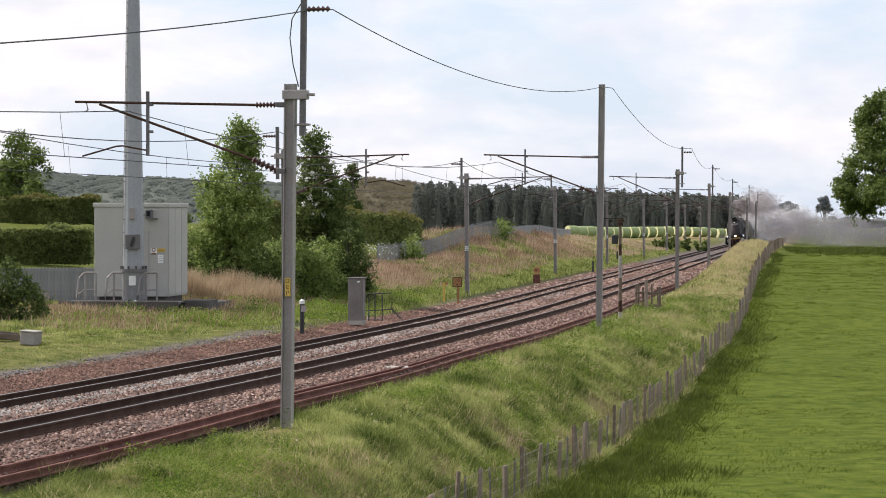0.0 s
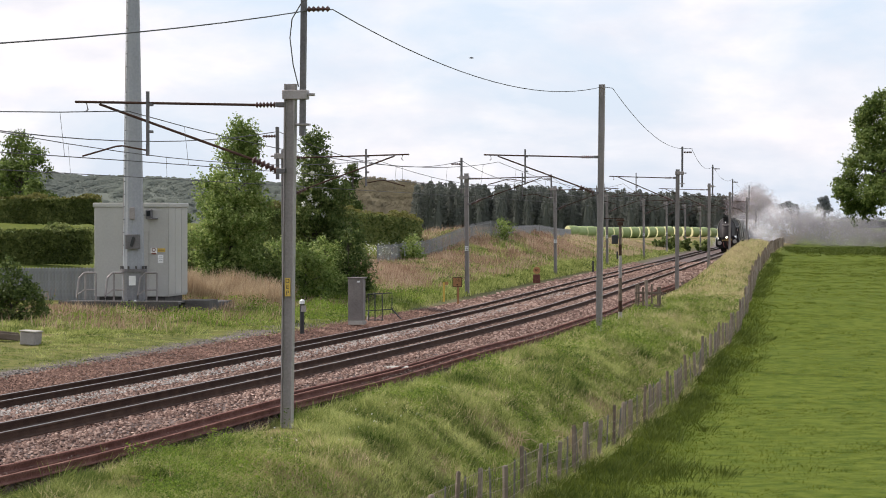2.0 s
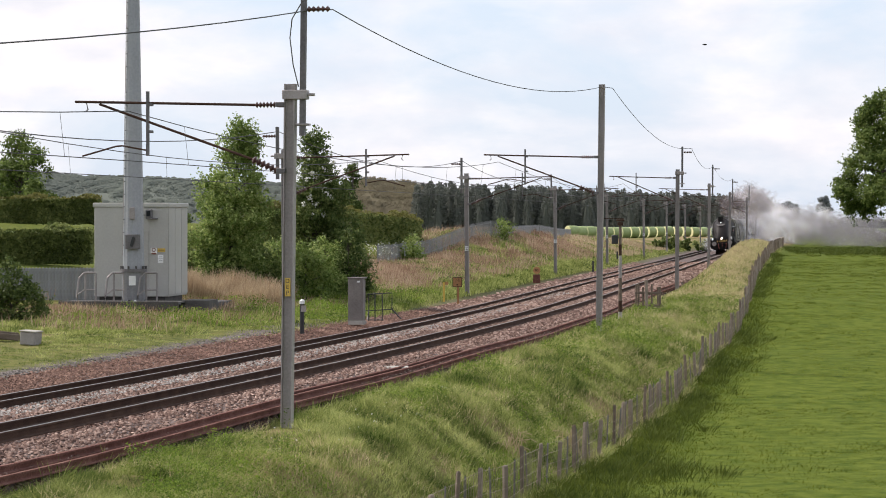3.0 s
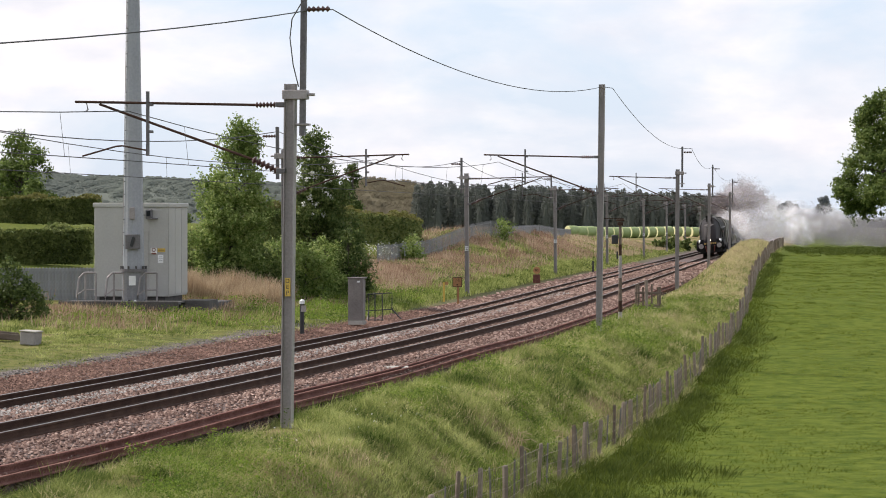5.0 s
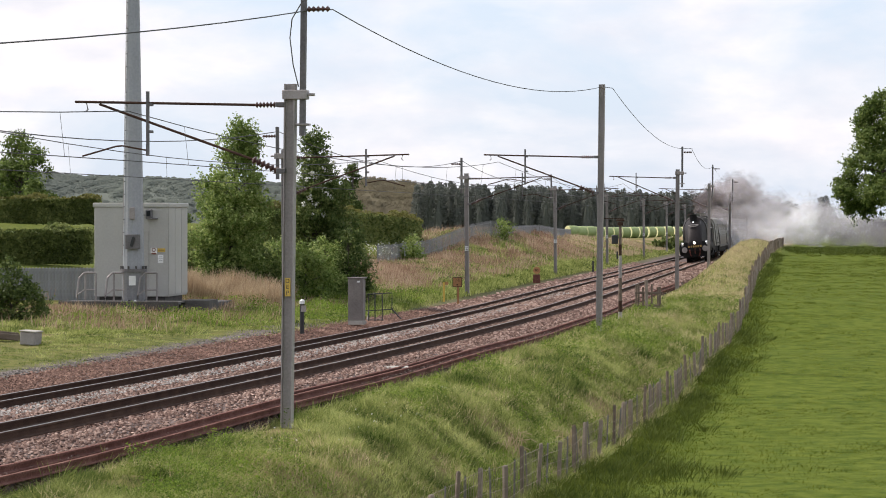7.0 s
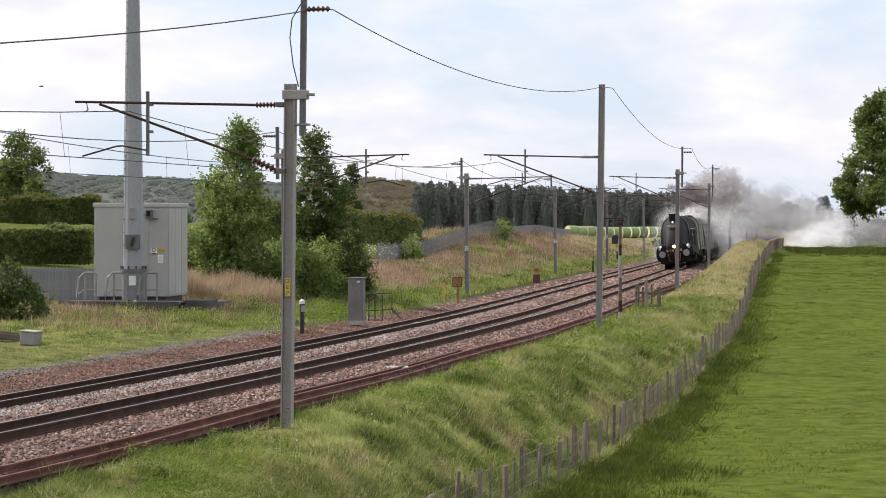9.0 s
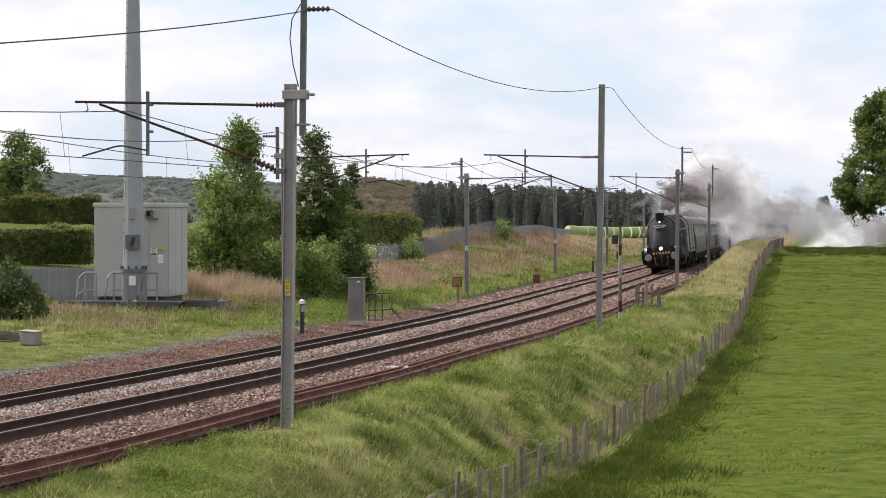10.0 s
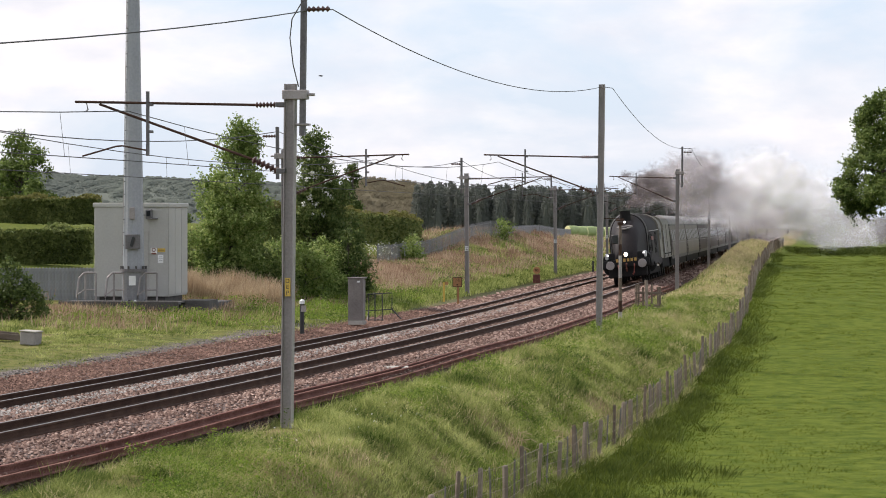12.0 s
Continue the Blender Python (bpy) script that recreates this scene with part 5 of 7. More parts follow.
x, y = -10.2 + 4.2 * rng.random(12000) ** 1.3, 105.0 + 3.0 * rng.random(12000)
blades("tall_dry_grass", x, y, 0.62 + 0.65 * patch(x, y, 0.35, 2.2) * np.clip(1.4 - (x + 10.2) / 4.2, 0, 1), 0.02, STRAW, "tall dead pinkish grass in front of the bushes", lean=0.3)
x, y, out, big = tufts(3600, 20, -17, -8.6, 62, 100, lambda x, y: np.clip(2.2 * patch(x, y, 1.0, 4.9) - 0.5, 0.1, 1) * clear(x, y), 0.14, 1.0)
blades("cess_tufts", x, y, (0.05 + 0.16 * np.clip((y - 72) / 22, 0, 1)) * big, 0.017, GRASS, "uneven tufts of green grass in front of the cabin", lean=0.8, gusts=0.3, splay=out)
# trees and bushes beyond the far track
spray_tree("sapling_tree", -8.65, 110.0, [(0.2, -0.9, 1.0), (0.9, -1.5, 1.5), (2.2, -1.7, 1.55), (3.6, -1.62, 1.65), (4.6, -1.45, 1.6), (5.4, -0.85, 1.15), (6.2, -0.4, 1.0), (6.9, 0.2, 0.95), (7.5, 0.65, 0.95)],
           1.4, 118, 0.4, 3000, 12, 0.062, LEAF_LIME, 0.11, "fresh green young tree bent over by the wind", wind=(0.45, 0.0, 0.1), reach=0.55, seed=4)
hawthorn = spray_tree("hawthorn_tree", -5.5, 115.0, [(0.3, -1.2, 1.5), (1.2, -1.3, 1.9), (2.6, -1.3, 1.75), (3.8, -1.15, 1.65), (4.8, -0.85, 1.25), (5.6, -0.7, 0.9), (6.3, -0.5, 0.65), (6.75, -0.3, 0.4)],
                      1.3, 130, 0.42, 3200, 12, 0.062, LEAF_DARK, 0.12, "dark green hawthorn tree with a little white blossom", wind=(0.3, 0.0, 0.05), reach=0.42, seed=9)
bl_c = [(random.uniform(-0.4, 0.9), random.uniform(-1.3, -0.7), random.uniform(3.4, 6.0)) for k in range(22)]
v, f = leaf_cloud(bl_c, [(0.16, 0.16, 0.12)] * 22, [16] * 22, 0.045)
raw_mesh("blossom", v, f, BLOSSOM).parent = hawthorn
for bx, by, bh, bw, lf in ((-6.9, 112, 2.3, 1.5, LEAF_LIME), (-5.6, 110.5, 2.1, 1.4, LEAF_LIME), (-4.9, 112, 2.5, 1.2, LEAF_LIME), (-4.5, 114, 2.7, 1.2, LEAF_DARK), (-8.9, 109.5, 2.0, 1.2, LEAF_DARK), (-3.95, 113, 3.2, 1.2, LEAF_DARK), (-7.6, 111, 2.4, 1.3, LEAF_DARK), (-10.2, 112, 2.4, 1.4, LEAF_HEDGE), (-6.2, 116, 3.0, 1.6, LEAF_DARK)):
    spray_tree("bush", bx, by, [(0.0, -bw * 0.8, bw * 0.8), (bh * 0.35, -bw, bw), (bh * 0.7, -bw * 0.8, bw * 0.75), (bh, -bw * 0.3, bw * 0.35)], bw * 0.8, 34, 0.34, 620, 10, 0.06, lf, 0.05, "dense green bush on the slope", "bush", wind=(0.2, 0, 0.1), reach=0.4, seed=int(100 + by + 7 * bh))
spray_tree("elder_bush", -14.0, 88.0, [(0.0, -0.9, 1.2), (0.5, -1.0, 1.3), (1.0, -0.75, 1.0), (1.4, -0.6, 0.75), (1.75, -0.35, 0.0), (2.0, -0.25, -0.1)], 0.7, 60, 0.24, 900, 9, 0.05, LEAF_ELDER, 0.04, "dark leafy elder bush in front of the fence", "bush", reach=0.3, seed=31)
spray_tree("gorse_bush", -1.9, 173.0, [(0.0, -0.8, 0.8), (0.7, -1.0, 0.9), (1.3, -0.6, 0.7), (1.8, -0.2, 0.3)], 0.7, 20, 0.3, 260, 8, 0.075, LEAF_LIME, 0.04, "small bright green bush against the palisade", "bush")
spray_tree("mound_bush", 4.35, 200.0, [(0.0, -0.3, 0.5), (0.6, -0.45, 0.75), (1.2, -0.6, 0.8), (1.7, -0.1, 0.3)], 0.5, 14, 0.26, 150, 7, 0.075, LEAF_LIME, 0.04, "straggly yellow-green bush on the mound", "bush", wind=(0.2, 0, 0.3), reach=0.7, seed=3)
for bx, by, bh in ((27.5, 330, 2.0), (30.0, 340, 1.6), (33.0, 345, 2.2), (25.5, 318, 1.4)):
    tree("lineside_bush", bx, by, bh, clump_list(6, 0.9, 0.7, 0.3, bh * 0.8, 0.7, 0.5, "flat"), LEAF_DARK, 700, 0.16, 0.04, "small green lineside bush", "bush")
for bx, by, bh in ((-5.4, 158, 1.8), (-6.9, 156, 2.0)):
    spray_tree("slope_bush", bx, by, [(0.0, -1.3, 1.3), (bh * 0.4, -1.5, 1.5), (bh * 0.75, -1.1, 1.1), (bh, -0.4, 0.5)], 1.0, 30, 0.36, 420, 9, 0.075, LEAF_DARK, 0.05, "green bush on the slope below the hedge", "bush")
x, y = strew(900, -20.5, -16.0, 160, 184, 1.0)
low_leaves("cow_parsley", x, y, 1.3, 0.06, BLOSSOM, "white cow parsley flowers below the hedge", "flowers")
x, y = strew(90, 3.2, 4.6, 46, 60, 1.0)
low_leaves("daisies", x, y, 0.16, 0.018, BLOSSOM, "small white daisies in the verge", "flowers")
# hedges and the trees of the farmland
spray_tree("dark_field_tree", -9.9, 300, [(1.5, -0.9, 0.9), (3.5, -1.4, 1.3), (5.5, -1.3, 1.2), (6.8, -0.8, 0.6), (7.3, -0.3, 0.3)], 1.2, 30, 0.5, 500, 10, 0.11, LEAF_ELDER, 0.15, "dark green tree beyond the long hedge", z=2.4, reach=0.4, seed=44)
hedge("near_hedge", [(-22.5, 124, 1.5), (-19.5, 124, 1.5), (-17.2, 124.5, 1.5), (-16.2, 125, 1.5)], 1.6, 1.8, LEAF_HEDGE, 16000, 0.07, "clipped dark green field hedge")
hedge("field_hedge", [(-30, 164, 3.3), (-26, 165, 3.3), (-23, 166, 3.3), (-21.2, 167, 3.3)], 1.65, 2.0, LEAF_HEDGE, 12000, 0.09, "clipped green hedge with paler top growth", HEDGE_TOP)
hedge("long_hedge", [(-11.6, 160, 2.3), (-8, 166, 2.3), (-5, 172, 2.05), (-2.7, 180, 1.75), (-1.6, 192, 1.5)], 2.1, 2.0, LEAF_HEDGE, 15000, 0.09, "clipped hedge with brownish new growth along the top", HEDGE_TOP)
spray_tree("field_tree", -40.7, 262, [(1.0, -2.2, 2.0), (2.5, -3.4, 3.0), (4.2, -3.2, 2.4), (5.6, -3.0, 2.6), (6.9, -3.0, 3.2), (8.0, -2.4, 1.6), (8.9, -1.6, 0.4)], 3.0, 70, 0.85, 1500, 11, 0.13, LEAF_SYC, 0.25, "spreading green field tree behind the hedges", z=2.6, reach=0.8, seed=21)
spray_tree("field_tree", -38.2, 255, [(0.6, -1.8, 1.6), (2.0, -2.3, 2.0), (3.4, -2.0, 1.7), (4.6, -0.8, 0.9)], 2.0, 34, 0.7, 700, 11, 0.13, LEAF_SYC, 0.2, "low green field tree behind the hedges", z=2.6, reach=0.6, seed=22)
for bx, by, bh in ((-35.0, 262, 2.6), (-27.6, 262, 2.3), (-25.9, 264, 2.0)):
    spray_tree("hedgerow_bush", bx, by, [(0.2, -1.2, 1.2), (1.0, -1.5, 1.5), (bh * 0.75, -1.0, 1.0), (bh, -0.3, 0.4)], 1.2, 18, 0.5, 260, 10, 0.12, LEAF_SYC, 0.08, "rounded green bush standing in the field", "bush", z=2.6, reach=0.4, seed=int(-bx))
spray_tree("sycamore_tree", 39.9, 222, [(3.7, -6.7, -5.6), (4.2, -7.2, -4.2), (4.7, -7.6, 4.5), (5.4, -8.0, 6.5), (6.4, -7.9, 7.0), (7.6, -7.1, 6.8), (9.0, -6.5, 6.2), (10.8, -6.3, 5.2), (12.0, -5.9, 4.2), (12.9, -4.6, 3.0), (13.6, -2.8, 1.6)],
           6.5, 190, 1.0, 9000, 11, 0.115, LEAF_SYC, 0.5, "large green sycamore tree standing in the pasture", reach=0.45, seed=12, hollow=0.25)
hedge("far_field_hedge", [(33.5, 266, 0.45), (37, 267, 0.4), (41, 268, 0.45), (48, 268, 0.4)], 0.5, 2.2, TUSSOCK, 5000, 0.12, "low scrubby hedge at the end of the pasture")


def conifer_wood():
    vs, cores = [], Shape()
    for k in range(640):
        f = random.random()
        x = -6 + 78 * f + random.uniform(-1.5, 1.5)
        yy = 640 + 60 * random.random()
        h = 12.3 - 3.6 * f + random.uniform(-1.9, 0.7)
        wide = random.uniform(0.8, 1.2)
        n = 500
        t = rng.random(n) ** 0.8
        r = wide * (0.12 + 2.1 * (1 - t) ** 0.85) * (0.55 + 0.45 * rng.random(n))
        a = rng.uniform(0, 6.28, n)
        p = np.stack([x + r * np.cos(a), yy + r * np.sin(a), 0.8 + t * h], -1)
        s = 0.22 * rng.uniform(0.5, 1.3, (n, 1))
        t1 = rng.normal(size=(n, 3)) * s
        t2 = np.stack([np.cos(a), np.sin(a), -0.35 + 0 * a], -1) * s * 2.0 + rng.normal(size=(n, 3)) * s * 0.5
        vs.append(np.stack([p - t1 * 0.6, p + t1 * 0.6, p + t2], 1))
        cores.loft([[(x + q * wide * math.cos(b * 1.0472), yy + q * wide * math.sin(b * 1.0472), 0.6 + g * h) for b in range(6)] for q, g in ((1.1, 0.0), (0.8, 0.35), (0.1, 0.85))])
    v = np.concatenate(vs).reshape(-1, 3)
    wood = raw_mesh("conifer_wood", v, np.arange(len(v)).reshape(-1, 3), CONIFER, "stuff", "dark conifer plantation beyond the fields", "wood")
    part("inner_branches", cores, CONIFER, wood)


conifer_wood()


def ridge(name, x0, x1, y0, depth, top, material, label, crown_r, n, base_z=-2.0, flakes=60, tall=0.85):
    """A wooded rise: a solid slope covered with rounded crowns of leaves."""
    nx, ny = 60, 8
    X, V = np.meshgrid(np.linspace(x0, x1, nx), np.linspace(0, 1, ny))
    H = top(np.linspace(0, 1, nx))[None, :] * np.sin(V * math.pi / 2) ** 0.8
    verts = np.stack([X, y0 + depth * V, base_z + H], -1).reshape(-1, 3)
    idx = np.arange(nx * ny).reshape(ny, nx)
    quads = np.stack([idx[:-1, :-1], idx[:-1, 1:], idx[1:, 1:], idx[1:, :-1]], -1).reshape(-1, 4)
    thing = raw_mesh(name, verts, quads, material, "structure", label, "backdrop")
    f, g = rng.random(n), rng.random(n) ** 0.8
    p = np.stack([x0 + (x1 - x0) * f, y0 + depth * g, base_z + np.interp(f, np.linspace(0, 1, nx), top(np.linspace(0, 1, nx))) * np.sin(g * math.pi / 2) ** 0.8], -1)
    r = crown_r * rng.uniform(0.55, 1.35, n)
    k = np.repeat(np.arange(n), flakes)
    d = rng.normal(size=(n * flakes, 3)) + np.array([0, -0.3, 0.35])
    d /= np.linalg.norm(d, axis=1)[:, None]
    q = p[k] + d * r[k][:, None] * np.array([1, 1, tall]) * rng.uniform(0.8, 1.05, (n * flakes, 1))
    nrm = 0.28 * d + 0.12 * rng.normal(size=d.shape) + np.array([0, -0.5, 0.75])
    t1 = np.cross(nrm, rng.normal(size=d.shape))
    t1 /= np.linalg.norm(t1, axis=1)[:, None]
    t2 = np.cross(nrm / np.linalg.norm(nrm, axis=1)[:, None], t1)
    s = (r[k] * 0.22 * rng.uniform(0.6, 1.3, n * flakes))[:, None]
    v = np.stack([q - t1 * s, q + t2 * s, q + t1 * s, q - t2 * s], 1).reshape(-1, 3)
    crowns = raw_mesh("crowns", v, np.arange(len(v)).reshape(-1, 4), material)
    crowns.parent = thing
    return thing


# no air haze in the scene: hills and farm ridge get it from their colours
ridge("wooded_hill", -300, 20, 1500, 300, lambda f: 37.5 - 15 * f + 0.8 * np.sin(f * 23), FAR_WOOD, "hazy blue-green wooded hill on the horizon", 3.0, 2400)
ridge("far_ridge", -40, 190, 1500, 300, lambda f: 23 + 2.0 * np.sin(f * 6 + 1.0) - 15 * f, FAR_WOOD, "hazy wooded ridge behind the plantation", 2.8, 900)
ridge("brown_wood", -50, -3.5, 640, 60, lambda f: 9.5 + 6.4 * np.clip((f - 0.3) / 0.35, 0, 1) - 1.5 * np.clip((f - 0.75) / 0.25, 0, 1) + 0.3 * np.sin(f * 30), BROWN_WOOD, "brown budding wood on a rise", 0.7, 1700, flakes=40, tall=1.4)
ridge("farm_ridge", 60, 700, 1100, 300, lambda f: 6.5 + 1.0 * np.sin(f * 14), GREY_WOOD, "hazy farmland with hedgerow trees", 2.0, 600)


def far_wall():
    thing = base("field_wall", pose(0, 0, 0), "long low grey stone field wall by a road", "wall")
    part("wall", Shape().box((190, 820, 2.6), (240, 0.6, 2.2)), GALV_DARK, thing)
    part("coping", Shape().box((190, 820, 4.0), (240, 0.8, 0.6)), CONCRETE, thing, "pale weathered coping")


far_wall()
# these trees look hazy only through the paled GREY_WOOD colour
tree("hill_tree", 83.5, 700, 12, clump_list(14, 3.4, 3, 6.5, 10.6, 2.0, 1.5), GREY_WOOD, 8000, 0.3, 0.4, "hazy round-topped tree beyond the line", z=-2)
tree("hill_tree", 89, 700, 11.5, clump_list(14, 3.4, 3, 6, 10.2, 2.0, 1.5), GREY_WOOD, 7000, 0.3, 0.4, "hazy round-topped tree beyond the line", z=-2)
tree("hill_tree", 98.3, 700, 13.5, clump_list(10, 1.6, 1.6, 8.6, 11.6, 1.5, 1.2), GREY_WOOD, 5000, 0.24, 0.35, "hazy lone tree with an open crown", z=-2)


def bales():
    s, e = Shape(), Shape()
    n = 20
    ring = [(0.95 * math.cos(2 * math.pi * k / n), 0.95 + 0.95 * math.sin(2 * math.pi * k / n)) for k in range(n)]
    s.loft([[(x, a * k, 0.95 + (b - 0.95) * k) for a, b in ring] for x, k in ((-0.75, 0.96), (-0.68, 1.0), (0.68, 1.0), (0.75, 0.96))], cap=False)
    e.loft([[(x, a * k, 0.95 + (b - 0.95) * k) for a, b in ring] for x, k in ((-0.78, 0.80), (-0.745, 0.955), (-0.74, 0.955))])
    e.loft([[(x, a * k, 0.95 + (b - 0.95) * k) for a, b in ring] for x, k in ((0.74, 0.955), (0.745, 0.955), (0.78, 0.80))])
    first = base("wrapped_bale", pose(0, 0, 0), "round hay bale in green wrap with pale ends", "bale", "row of bales")
    part("wrap", s, BALE_WRAP, first, smooth=True)
    part("bale_end", e, BALE_END, first, "pale straw ends")
    rows = []
    for k in range(19):
        f = k / 18
        yy = 400 + 150 * f ** 1.1
        px = 1012 + 278 * f
        xx = (px - 784) / 4800 * yy
        rows.append((xx, yy))
    for k, (xx, yy) in enumerate(rows):
        m = pose(xx, yy, float(land(xx, yy)) - 0.05, 0, 0, 30 + random.uniform(-3, 3))
        if k == 0:
            first.matrix_basis = m
        else:
            copy_thing(first, m)


bales()


# ---- lineside things ----
def location_cabinet():
    thing = base("location_cabinet", pose(-3.02, 95.5, -0.12, 0, 0, -14), "grey steel lineside equipment cabinet", "cabinet")
    part("body", Shape().box((-0.03, 0.0, 0.8), (0.5, 0.42, 1.5)), CABINET_GREY, thing, bevel=0.012)
    part("door", Shape().box((0.235, 0.0, 0.8), (0.03, 0.38, 1.4)), CABINET_GREY, thing, bevel=0.008)
    part("lid", Shape().box((0.0, 0.0, 1.57), (0.58, 0.5, 0.05)), CABINET_GREY, thing, bevel=0.01)
    part("foot", Shape().box((0.0, 0.0, 0.0), (0.54, 0.46, 0.14)), CONCRETE, thing)
    for k in range(2):
        part("label_plate", Shape().box((0.1, -0.215, 1.44 - 0.0 * k), (0.1 - 0.04 * k, 0.008, 0.06)), WHITE, thing)
    fr = base("guard_rail", pose(-2.75, 96.3, -0.1, 0, 0, -8), "black tubular guard rail beside the cabinet", "rail")
    for xx in (0.12, 0.34, 0.6):
        part("post", Shape().tube([(xx, 0, 0), (xx, 0, 0.95)], 0.02, 6), BLACK, fr)
    part("top_rail", Shape().tube([(0.06, 0, 0.95), (0.95, 0, 1.0), (0.95, 0, 0.42), (1.3, -0.1, 0.08)], 0.022, 6), BLACK, fr)
    part("mid_rail", Shape().tube([(0.0, 0, 0.36), (0.95, 0, 0.42)], 0.02, 6), BLACK, fr)
    part("brace", Shape().tube([(0.12, 0, 0.4), (0.12, -0.3, 0.05), (0.7, -0.3, 0.05)], 0.02, 6), BLACK, fr)


location_cabinet()


def lineside_bits():
    b = base("marker_post", pose(-4.5, 86.6, -0.15), "black and white lineside marker post", "post")
    part("post", Shape().tube([(0, 0, 0), (0, 0, 0.95)], 0.07, 8), BLACK, b)
    part("cap", Shape().tube([(0, 0, 0.95), (0, 0, 1.05), (0, 0, 1.1)], [0.085, 0.085, 0.03], 8), WHITE, b)
    part("plate", Shape().box((0.05, -0.08, 0.8), (0.16, 0.02, 0.2)), GALV, b)
    s = base("board_sign", pose(0.62, 118, -0.12), "square faded yellow lineside board on a post", "sign", "lineside signs")
    part("post", Shape().box((0.03, 0, 0.35), (0.1, 0.08, 0.75)), SIGN_BROWN, s)
    pl = part("board", Shape().box((0.0, -0.03, 0.92), (0.42, 0.04, 0.44)), SIGN_BROWN, s, bevel=0.01)
    part("border", Shape().box((0, -0.056, 1.12), (0.42, 0.012, 0.035)).box((0, -0.056, 0.72), (0.42, 0.012, 0.035)).box((-0.195, -0.056, 0.92), (0.03, 0.012, 0.44)).box((0.195, -0.056, 0.92), (0.03, 0.012, 0.44)), RAIL_SIDE, pl)
    text_mesh("14", 0.22, RAIL_SIDE, pl, pose(0, -0.056, 0.98, 90, 0, 0), "numerals")
    part("dot", Shape().box((0, -0.056, 0.81), (0.07, 0.01, 0.06)), RAIL_SIDE, pl)
    p = base("short_post", pose(0.04, 119, -0.05), "pale timber stake with a small brown box", "post")
    part("stake", Shape().box((0, 0, 0.4), (0.09, 0.07, 0.86)), YELLOW, p)
    part("box", Shape().box((0.12, 0, 0.78), (0.15, 0.1, 0.14)), SIGN_BROWN, p, bevel=0.01)
    r = base("speed_sign", pose(5.32, 154, -0.1), "rusty round speed sign on a square board", "sign", "lineside signs")
    part("board", Shape().box((0, 0, 0.3), (0.42, 0.05, 0.5)), RUST, r, bevel=0.01)
    disc = Shape().tube([(0, -0.03, 0.78), (0, 0.03, 0.78)], 0.21, 20)
    d = part("disc", disc, SIGN_BROWN, r)
    text_mesh("80", 0.2, RAIL_SIDE, d, pose(0, -0.04, 0.78, 90, 0, 0), "numerals")
    box = base("trough_cover", pose(-11.5, 75.6, 0.03, 0, 4, -15), "pale concrete cable trough cover in the grass", "trough")
    part("body", Shape().box((0, 0, 0.14), (0.45, 0.5, 0.36)), GALV, box, bevel=0.02)
    part("lid", Shape().box((0.0, 0, 0.34), (0.5, 0.54, 0.04)), CONCRETE, box, "pale lid", bevel=0.01)
    for k, (xx, yy, L, ang) in enumerate(((-12.55, 78, 0.7, 35), (-12.3, 76.6, 0.9, 48), (-12.7, 77.2, 0.6, 10))):
        o = base("old_sleeper_piece", pose(xx, yy, 0.05, 0, 6, ang), "weathered dark timber offcut in the grass", "timber", "timber offcuts")
        part("beam", Shape().box((0, 0, 0.12), (L, 0.2, 0.18)), TIMBER, o, bevel=0.02)
    # old post with cross bar beside the near track
    q = base("old_signal_post", pose(6.6, 101, -0.35), "slim old signal post with flaking white and rust paint", "post")
    n = 10
    for k in range(9):
        part("band", Shape().tube([(0, 0, 0.42 * k), (0, 0, 0.42 * k + 0.415)], 0.075 - 0.003 * k, n), (CONCRETE, TIMBER, GALV, RAIL_SIDE, TIMBER)[(k * 3) % 5], q)
    part("cap", Shape().box((0.0, 0, 3.83), (0.3, 0.2, 0.08)).box((0, 0, 3.7), (0.2, 0.16, 0.12)), RAIL_SIDE, q, bevel=0.01)
    part("cross_bar", Shape().box((-0.32, 0, 3.9), (0.9, 0.03, 0.025)), RAIL_SIDE, q)
    part("side_box", Shape().box((-0.2, 0, 3.12), (0.24, 0.2, 0.34)), BLACK, q, "small dark box bracketed to the post", bevel=0.03)
    c = base("timber_frame", pose(8.3, 110, -0.28, 0, 0, -12), "weathered grey timber post-and-rail crate round a stake", "fence")
    for xx in (-0.42, -0.15, 0.2, 0.46):
        for yy in ((-0.25,) if abs(xx) < 0.3 else (-0.3, 0.35)):
            part("post", Shape().box((xx, yy, 0.5), (0.075, 0.075, 1.25 + 0.12 * math.sin(xx * 9))), TIMBER, c, bevel=0.01)
    for zz in (0.3, 0.82):
        for yy in (-0.34, 0.4):
            part("rail", Shape().box((0.03, yy, zz), (1.05, 0.04, 0.085), Matrix.Rotation(0.03 * (zz - 0.5), 4, "Y")), TIMBER, c, bevel=0.008)
    part("stake", Shape().tube([(0.02, -0.45, 0), (0.0, -0.45, 1.35)], 0.065, 8), POST_GREY, c)
    w = base("white_lump", pose(*on_line(1.85, 64.5, -0.1)), "pale broken concrete slab on the ballast", "slab")
    part("slab", Shape().box((0, 0, 0.05), (0.7, 0.3, 0.08), Matrix.Rotation(0.1, 4, "X")), CONCRETE, w, bevel=0.02)
    # dark posts on the far side
    for xx, yy, hh in ((10.9, 197, 0.9), (14.9, 232, 0.9)):
        g = base("stub_post", pose(xx, yy, float(land(xx, yy)) - 0.1), "short dark timber lineside post", "post", "stub posts")
        part("post", Shape().box((0, 0, hh / 2), (0.14, 0.12, hh)), BLACK, g, bevel=0.01)


lineside_bits()


